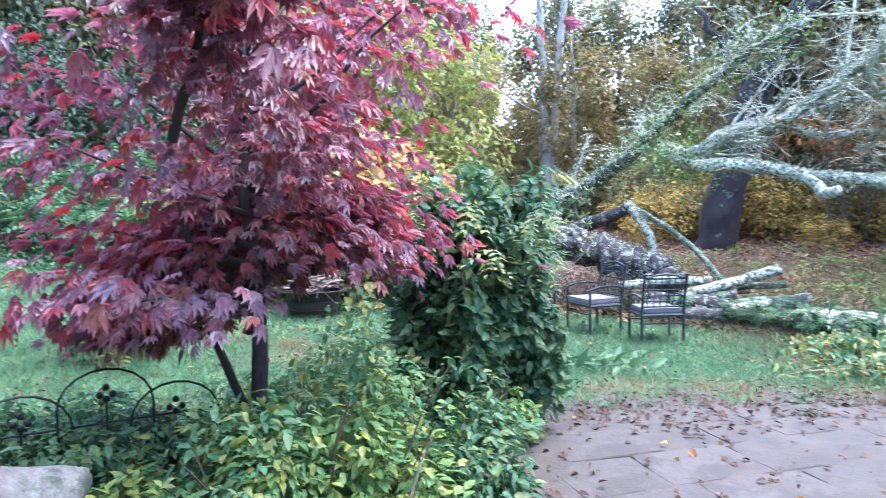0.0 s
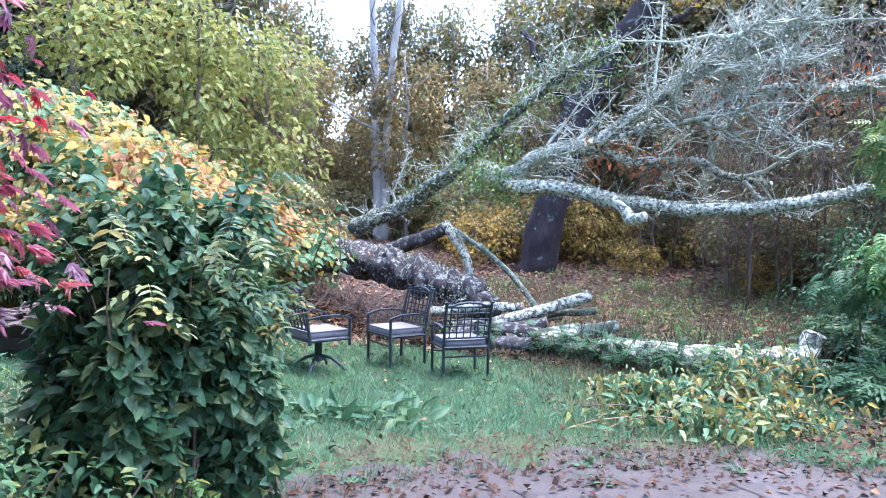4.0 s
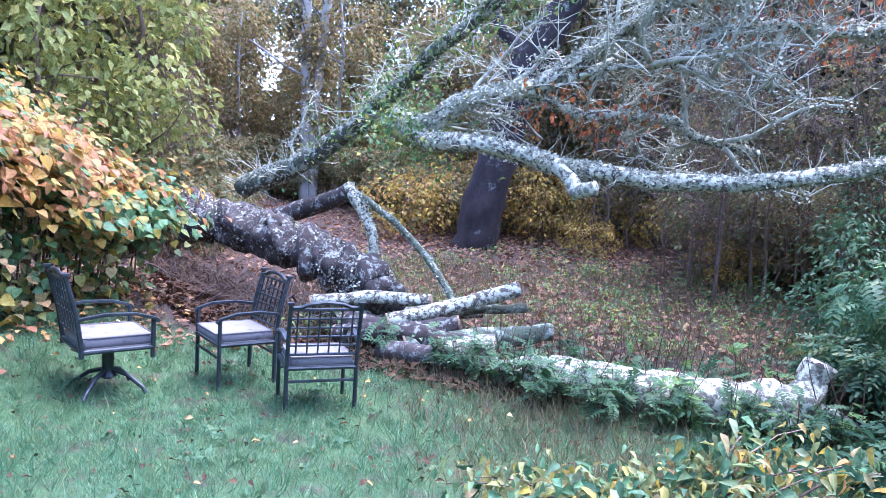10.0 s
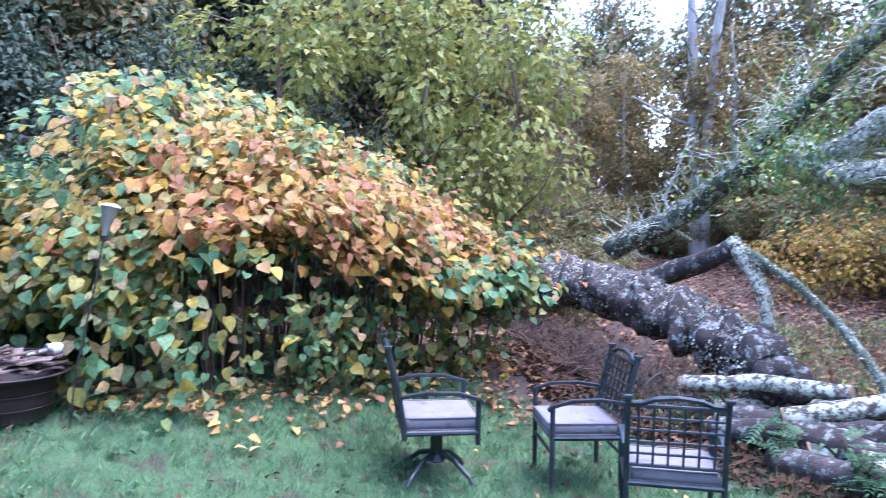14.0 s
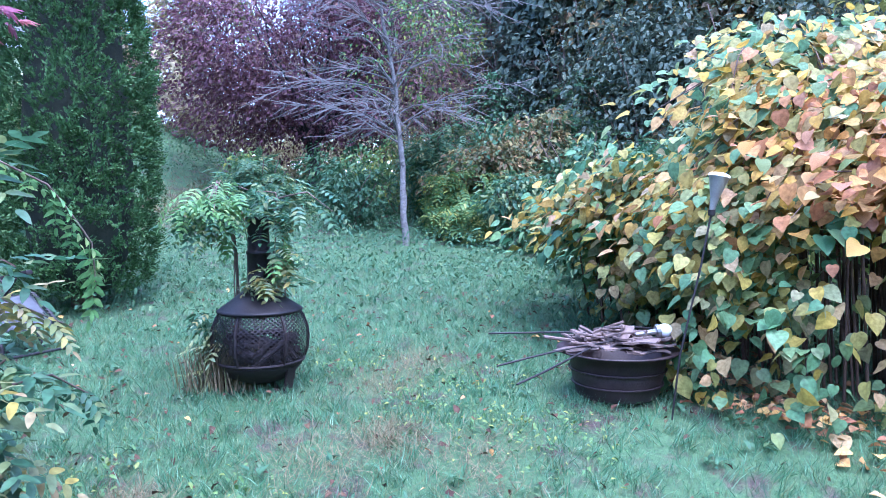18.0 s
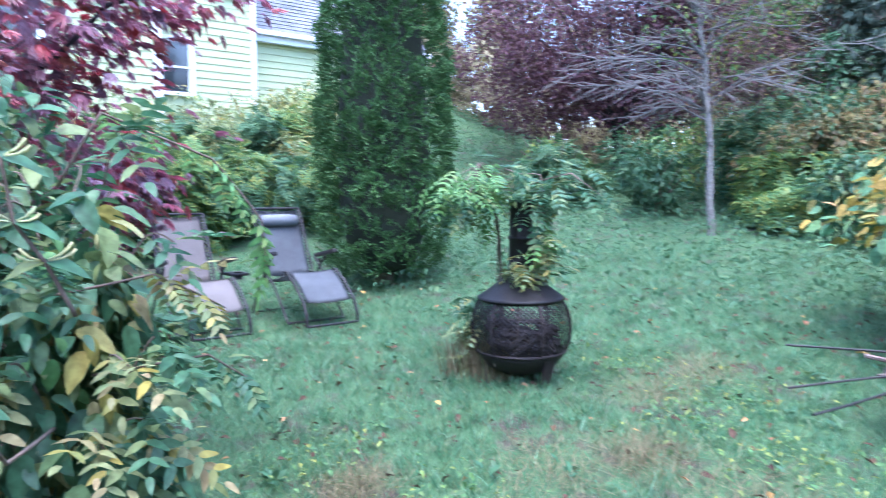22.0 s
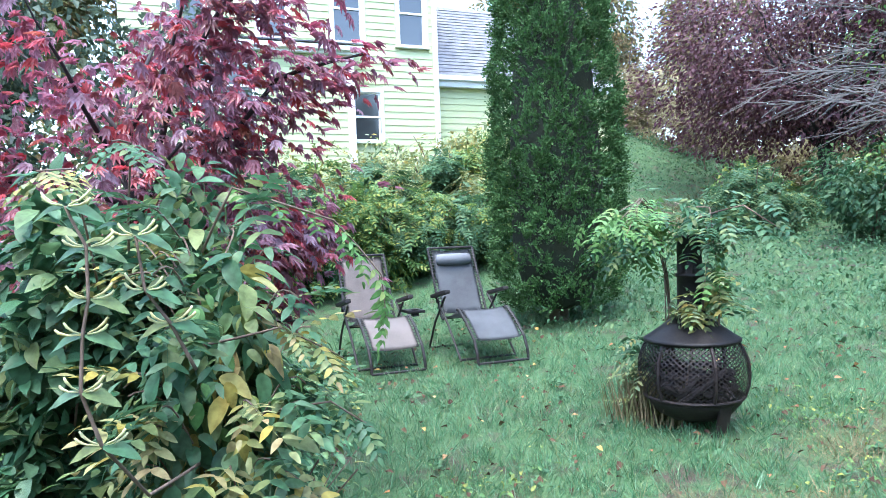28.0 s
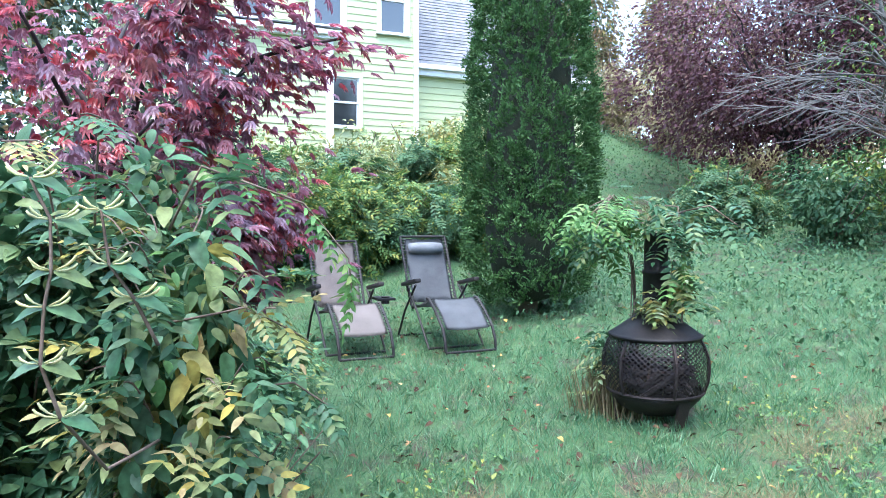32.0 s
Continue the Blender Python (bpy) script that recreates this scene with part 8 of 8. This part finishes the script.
    # straw-coloured worn patches
    for q, (cx, cy, r) in enumerate(PATCHES):
        n = 800
        x, y = cx + rng.normal(size=n) * r * 0.6, cy + rng.normal(size=n) * r * 0.45
        p = np.stack([x, y, land(x, y)], 1)
        aim = np.stack([rng.normal(size=n), rng.normal(size=n), np.full(n, 0.35)], 1)
        tagged(part("straw_patch", scatter("straw_patch", (tv * np.array((0.8, 1, 1)), tf), p, aim, np.array([(0, 0, 1.0)]) + ways(n, 0.4), sizes(n, 0.06, 0.14)), M["straw"]), "worn patch of dry straw in the lawn", "grass", "worn patches", kind="stuff")
    n = 16000
    x, y = rng.uniform(-1.6, 3.0, n), rng.uniform(3.6, 8.2, n)
    k = np.exp(-((x - 0.6 - 0.3 * (6 - y)) ** 2) / 0.8) > rng.random(n)
    x, y = x[k], y[k]
    n = len(x)
    p = np.stack([x, y, land(x, y) - 0.01], 1)
    aim = np.stack([rng.normal(size=n) * 0.5, rng.normal(size=n) * 0.5, np.ones(n)], 1)
    tagged(part("dry_grass", scatter("dry_grass", (tv, tf), p, aim, ways(n), sizes(n, 0.08, 0.24)), M["straw"]), "thin dry straw-coloured grass stalks", "grass", kind="stuff")


def litter():
    n = 26000
    x, y = rng.uniform(-9, 9, n), rng.uniform(7.5, 25, n)
    k = rng.random(n) < np.exp(-((x - 2.2) ** 2) / 18) + 0.5
    x, y = x[k], y[k]
    n = len(x)
    p = np.stack([x, y, land(x, y) + rng.uniform(0, 0.03, n)], 1)
    tagged(part("leaf_litter", scatter("leaf_litter", blade(0.6, 0.15, 0.2), p, ways(n) * np.array((1, 1, 0.25)), np.array([(0, 0, 1.0)]) + ways(n, 0.5), sizes(n, 0.08, 0.15)), M["litter"]), "brown fallen leaves covering the wood's floor", "leaf litter", kind="stuff")
    n = 9000
    x, y = rng.uniform(-3, 6.5, n), rng.uniform(8.0, 15, n)
    p = np.stack([x, y, land(x, y) - 0.01], 1)
    aim = np.stack([rng.normal(size=n) * 0.4, rng.normal(size=n) * 0.4, np.ones(n)], 1)
    gv, gf = grass_blade()
    tagged(part("dry_stalks", scatter("dry_stalks", (gv * np.array((0.03, 1, 1)), gf), p, aim, ways(n), sizes(n, 0.12, 0.42)), M["straw"]), "dry stalks standing in the leaf litter", "stalks", kind="stuff")
    n = 900
    y = rng.uniform(4.7, 9.2, n)
    x = -4.75 + 0.13 * (y - 5) + 0.42 * rng.normal(size=n) - 0.15
    west = rng.random(n) < 0.3
    x = np.where(west, rng.uniform(-7.0, -4.8, n), x)
    y = np.where(west, 4.75 + 0.35 * rng.normal(size=n), y)
    p = np.stack([x, y, land(x, y) + rng.uniform(0.01, 0.05, n)], 1)
    tagged(part("fallen_leaves", scatter("fallen_leaves", blade(0.72, 0.15, 0.25), p, ways(n) * np.array((1, 1, 0.3)), np.array([(0, 0, 1.0)]) + ways(n, 0.5), sizes(n, 0.055, 0.12)), M["fallen_gold"]), "orange and brown leaves fallen under the knotweed", "fallen leaves", kind="stuff")
    n = 17000
    x, y = rng.uniform(-2.6, 5, n), rng.uniform(-4, 2.8, n)
    e = paved(x, y)
    k = np.exp(-((e + 0.05 + 0.25 * ramp01(y, 0.3, 1.4)) / (0.26 + 0.2 * ramp01(y, 0.3, 1.4))) ** 2) + 0.10 > rng.random(n)
    x, y = x[k], y[k]
    n = len(x)
    p = np.stack([x, y, land(x, y) + rng.uniform(0.012, 0.035, n)], 1)
    tagged(part("patio_debris", scatter("patio_debris", blade(0.6, 0.15, 0.25), p, ways(n) * np.array((1, 1, 0.2)), np.array([(0, 0, 1.0)]) + ways(n, 0.4), sizes(n, 0.015, 0.065)), M["wet_litter"]), "wet dead leaves and bits along the patio's edge", "leaf litter", kind="stuff")
    n = 5200
    x, y = rng.uniform(1.2, 5.5, n), rng.uniform(1.0, 4.4, n)
    k = np.hypot((x - 3.1) / 1.7, (y - 2.5) / 1.1) + 0.3 * rng.normal(size=n) < 1
    x, y = x[k], y[k]
    n = len(x)
    p = np.stack([x, y, land(x, y) + rng.uniform(0.03, 0.07, n)], 1)
    tagged(part("brown_leaf_drift", scatter("brown_leaf_drift", blade(0.6, 0.15, 0.25), p, ways(n) * np.array((1, 1, 0.2)), np.array([(0, 0, 1.0)]) + ways(n, 0.4), sizes(n, 0.035, 0.085)), M["wet_litter"]), "drift of wet brown leaves beside the brush pile", "leaf litter", kind="stuff")
    n = 300
    x, y = rng.uniform(-9, 2.5, n), rng.uniform(-3, 7.5, n)
    p = np.stack([x, y, land(x, y) + rng.uniform(0.02, 0.06, n)], 1)
    tagged(part("stray_leaves", scatter("stray_leaves", blade(0.7, 0.15, 0.25), p, ways(n) * np.array((1, 1, 0.3)), np.array([(0, 0, 1.0)]) + ways(n, 0.5), sizes(n, 0.03, 0.07)), M["fallen_gold"]), "stray autumn leaves on grass and flagstones", "fallen leaves", kind="stuff")


def weeds():
    # rough green cover on the western bank and along the wood's edge
    n = 62000
    x, y = rng.uniform(-22, -6.4, n), rng.uniform(-7.5, 8.0, n)
    k = (rng.random(n) < np.clip(0.04 + (-7.4 - x + 0.8 * np.maximum(0, y - 2.4)) * 0.22, 0.02, 0.9)) & (np.abs(y + 2.6 + 0.25 * (x + 15)) > 1.1)
    x, y = x[k], y[k]
    n = len(x)
    p = np.stack([x, y, land(x, y) + rng.uniform(0.02, 0.28, n)], 1)
    tagged(part("bank_weeds", lay("bank_weeds", blade(0.5), p, ways(n) * 0.6 + np.array((0.4, 0, 0.6)), sizes(n, 0.04, 0.085), 0.6, 0.3), M["weed"]), "low green weeds and ivy on the bank", "weeds", kind="stuff")
    n = 3600
    x, y = rng.uniform(-2.2, 5.5, n), rng.uniform(4.6, 9.5, n)
    k = np.abs(y - (8.4 - 0.75 * (x + 0.6))) < 0.9
    x, y = x[k], y[k]
    n = len(x)
    p = np.stack([x, y, land(x, y) + rng.uniform(0.02, 0.35, n)], 1)
    tagged(part("log_weeds", lay("log_weeds", blade(0.45), p, ways(n) * 0.6 + np.array((0, -0.4, 0.6)), sizes(n, 0.05, 0.11), 0.5, 0.3), M["weed"]), "green weeds growing among the logs", "weeds", kind="stuff")


def log_ferns():
    """Blue-green compound-leaved weeds along the logs and stems in the litter behind."""
    pick = random.Random(14)
    fe = feather_leaf(5)
    front = [(-0.9, 7.7), (-0.3, 7.2), (0.15, 7.0), (0.5, 6.75), (0.9, 6.5), (1.4, 6.2), (1.9, 6.0), (2.4, 5.85), (0.5, 7.3), (0.9, 7.1), (1.5, 6.8), (2.1, 6.6), (2.7, 6.5), (0.1, 7.35), (3.0, 5.8), (1.1, 5.9), (0.6, 6.3), (1.9, 7.2), (2.9, 7.3), (1.2, 8.0), (0.75, 6.35), (1.25, 6.15), (1.65, 5.95), (2.15, 5.75), (2.6, 5.6), (3.3, 5.6), (3.4, 6.3), (0.3, 6.75), (-0.1, 6.95), (2.3, 7.0), (3.3, 7.0)]
    for x, y in front:
        f = thing("log_weed", on(x, y), 0, "blue-green weed with compound leaves growing by the log", "weed", "weeds along the log")
        for k in range(pick.randrange(3, 6)):
            a = pick.uniform(0, 6.28)
            h = pick.uniform(0.2, 0.5)
            top = Vector((math.cos(a) * 0.16, math.sin(a) * 0.16, h))
            st = limb("stem", [(0, 0, -0.02), (top.x * 0.4, top.y * 0.4, h * 0.6), top], 0.005, 0.003, M["cane"], f, "", 4, 0, 2, k, 0.01)
            n = 7
            q = np.array([list(Vector((0, 0, 0.1)).lerp(top, (j + 2) / (n + 1))) for j in range(n)])
            tagged(part("compound_leaf", scatter("compound_leaf", fe, q, ways(n) * np.array((1, 1, 0.3)) + np.array((0, 0, 0.15)), np.array([(0, 0, 1.0)]) + ways(n, 0.25), sizes(n, 0.11, 0.19)), M["bright"] if pick.random() < 0.1 else M["weed"], st), kind="stuff")
    n = 14000
    x, y = rng.uniform(-5.2, 1.6, n), rng.uniform(6.6, 11.5, n)
    k = np.abs(y - (8.9 - 0.62 * (x + 2.0))) < 1.1
    x, y = x[k], y[k]
    n = len(x)
    p = np.stack([x, y, land(x, y) + rng.uniform(0.0, 0.06, n)], 1)
    # the darker leaf colour also stands for the shaded hollow under the trunk
    tagged(part("root_litter", scatter("root_litter", blade(0.55, 0.15, 0.3), p, ways(n) * np.array((1, 1, 0.4)), np.array([(0, 0, 1.0)]) + ways(n, 0.7), sizes(n, 0.06, 0.14)), M["wet_litter"]), "brown leaves and bark under the fallen trunk, darkened for its shade", "leaf litter", kind="stuff")


def log_stalks():
    """Dark dead stems that stand among the weeds before and behind the log."""
    pick = random.Random(47)
    bm = bmesh.new()
    for _ in range(150):
        u = pick.random()
        x = 0.1 + 3.4 * u
        y = 7.2 - 1.25 * u + pick.uniform(-0.55, 0.6)
        h = pick.uniform(0.25, 0.78)
        a = Vector(on(x, y, -0.02))
        line = wander(a, a + Vector((pick.uniform(-0.3, 0.3), pick.uniform(-0.3, 0.3), h)), 4, 0.09, seed=pick.random() * 40)
        tube(bm, line, [0.006, 0.0055, 0.005, 0.004, 0.002], 4, caps=False)
        for _ in range(2):
            q = line[pick.randrange(1, 4)]
            tube(bm, [q, q + Vector((pick.uniform(-0.12, 0.12), pick.uniform(-0.12, 0.12), pick.uniform(0.03, 0.12)))], [0.003, 0.0015], 3, caps=False)
    tagged(part("dead_stalks", bm, M["cane"]), "dark dead stems standing along the log", "stalks", kind="stuff")


def floor_plants():
    """Small green and tan plants scattered over the leaf litter."""
    n = 4200
    c = rng.integers(0, 150, n)
    cx, cy = rng.uniform(-2.5, 6.5, 150), rng.uniform(8.6, 16.5, 150)
    x, y = cx[c] + rng.normal(size=n) * 0.16, cy[c] + rng.normal(size=n) * 0.16
    p = np.stack([x, y, land(x, y) + rng.uniform(0.02, 0.26, n)], 1)
    tagged(part("floor_plants", lay("floor_plants", blade(0.42), p, ways(n) * 0.6 + np.array((0, -0.4, 0.5)), sizes(n, 0.05, 0.11), 0.5, 0.3), M["shrub"]), "small green plants scattered in the leaf litter", "weeds", kind="stuff")


def brush_pile():
    t = thing("brush_pile", on(0.85, 3.05), 0, "heap of cut branches with yellow and green wilting leaves", "brush pile")
    pick = random.Random(81)
    ends = []
    for i in range(60):
        a = pick.uniform(0, 6.28)
        r = pick.uniform(0.5, 1.2)
        e = Vector((math.cos(a) * r * 1.15, math.sin(a) * r * 0.7, pick.uniform(0.02, 0.26)))
        if i % 5 == 0:
            e = Vector((pick.uniform(0.2, 1.0), pick.uniform(0.1, 0.6), pick.uniform(0.32, 0.58)))
        bm = bmesh.new()
        line = wander((math.cos(a) * r * 0.2, math.sin(a) * r * 0.2, 0.08), e, 5, 0.1, -0.10, seed=pick.random() * 40)
        tube(bm, line, [pick.uniform(0.005, 0.011) * (1 - 0.12 * j) for j in range(6)], 5)
        part("cut_stem", bm, M["cut_wood"] if i % 4 == 0 else M["twig"], t)
        ends += line[2:]
    src = np.array([list(q) for q in ends])
    for mat, n, lo, hi, east, label in (("yellowing", 620, 0.05, 0.12, -0.2, "pale yellow-green wilting leaves"), ("weed", 900, 0.05, 0.11, 0.1, "dull green leaves"), ("bed", 1300, 0.05, 0.11, -0.2, "green wilting leaves"), ("forest_gold", 650, 0.04, 0.09, 0.6, "yellow and orange leaves"), ("vine_old", 900, 0.05, 0.11, 0.0, "faded tan and cream leaves")):
        w = np.exp(-((src[:, 0] - east) / 0.75) ** 2)
        p = src[rng.choice(len(src), n, p=w / w.sum())] + rng.normal(size=(n, 3)) * np.array((0.09, 0.09, 0.06))
        p[:, 2] = np.maximum(p[:, 2], 0.03)
        part("wilting_leaves", lay("wilting_leaves", blade(0.42, 0.1, 0.4), p, ways(n) * 0.7 + np.array((0, -0.25, 0.3)), sizes(n, lo, hi), 0.35, 0.6, 1.4), M[mat], t, label)


def dock_plant(x, y, n, seed):
    d = thing("dock_plant", on(x, y), 0, "clump of broad green dock leaves in the grass", "plant", "broad-leaved weeds")
    pick = random.Random(seed)
    one = scatter("leaf", blade(0.34, 0.06, 0.35, 0.4), np.zeros((1, 3)), np.array([(0, 1, 0.0)]), np.array([(0, 0, 1.0)]), np.array([1.0]))
    for i in range(n):
        a = pick.uniform(0, 6.28)
        r = pick.uniform(0, 0.25)
        put_leaf("leaf", one, M["weed"], d, np.array((math.cos(a) * r, math.sin(a) * r, 0.04)), np.array((math.cos(a), math.sin(a), 0.9)), pick.uniform(0.13, 0.26), -0.15)


lawn()
litter()
weeds()
log_ferns()
log_stalks()
floor_plants()
brush_pile()
dock_plant(-1.85, 2.85, 34, 1)
dock_plant(-2.15, 2.6, 22, 2)
dock_plant(-1.55, 2.7, 22, 3)
dock_plant(-2.35, 2.95, 16, 4)
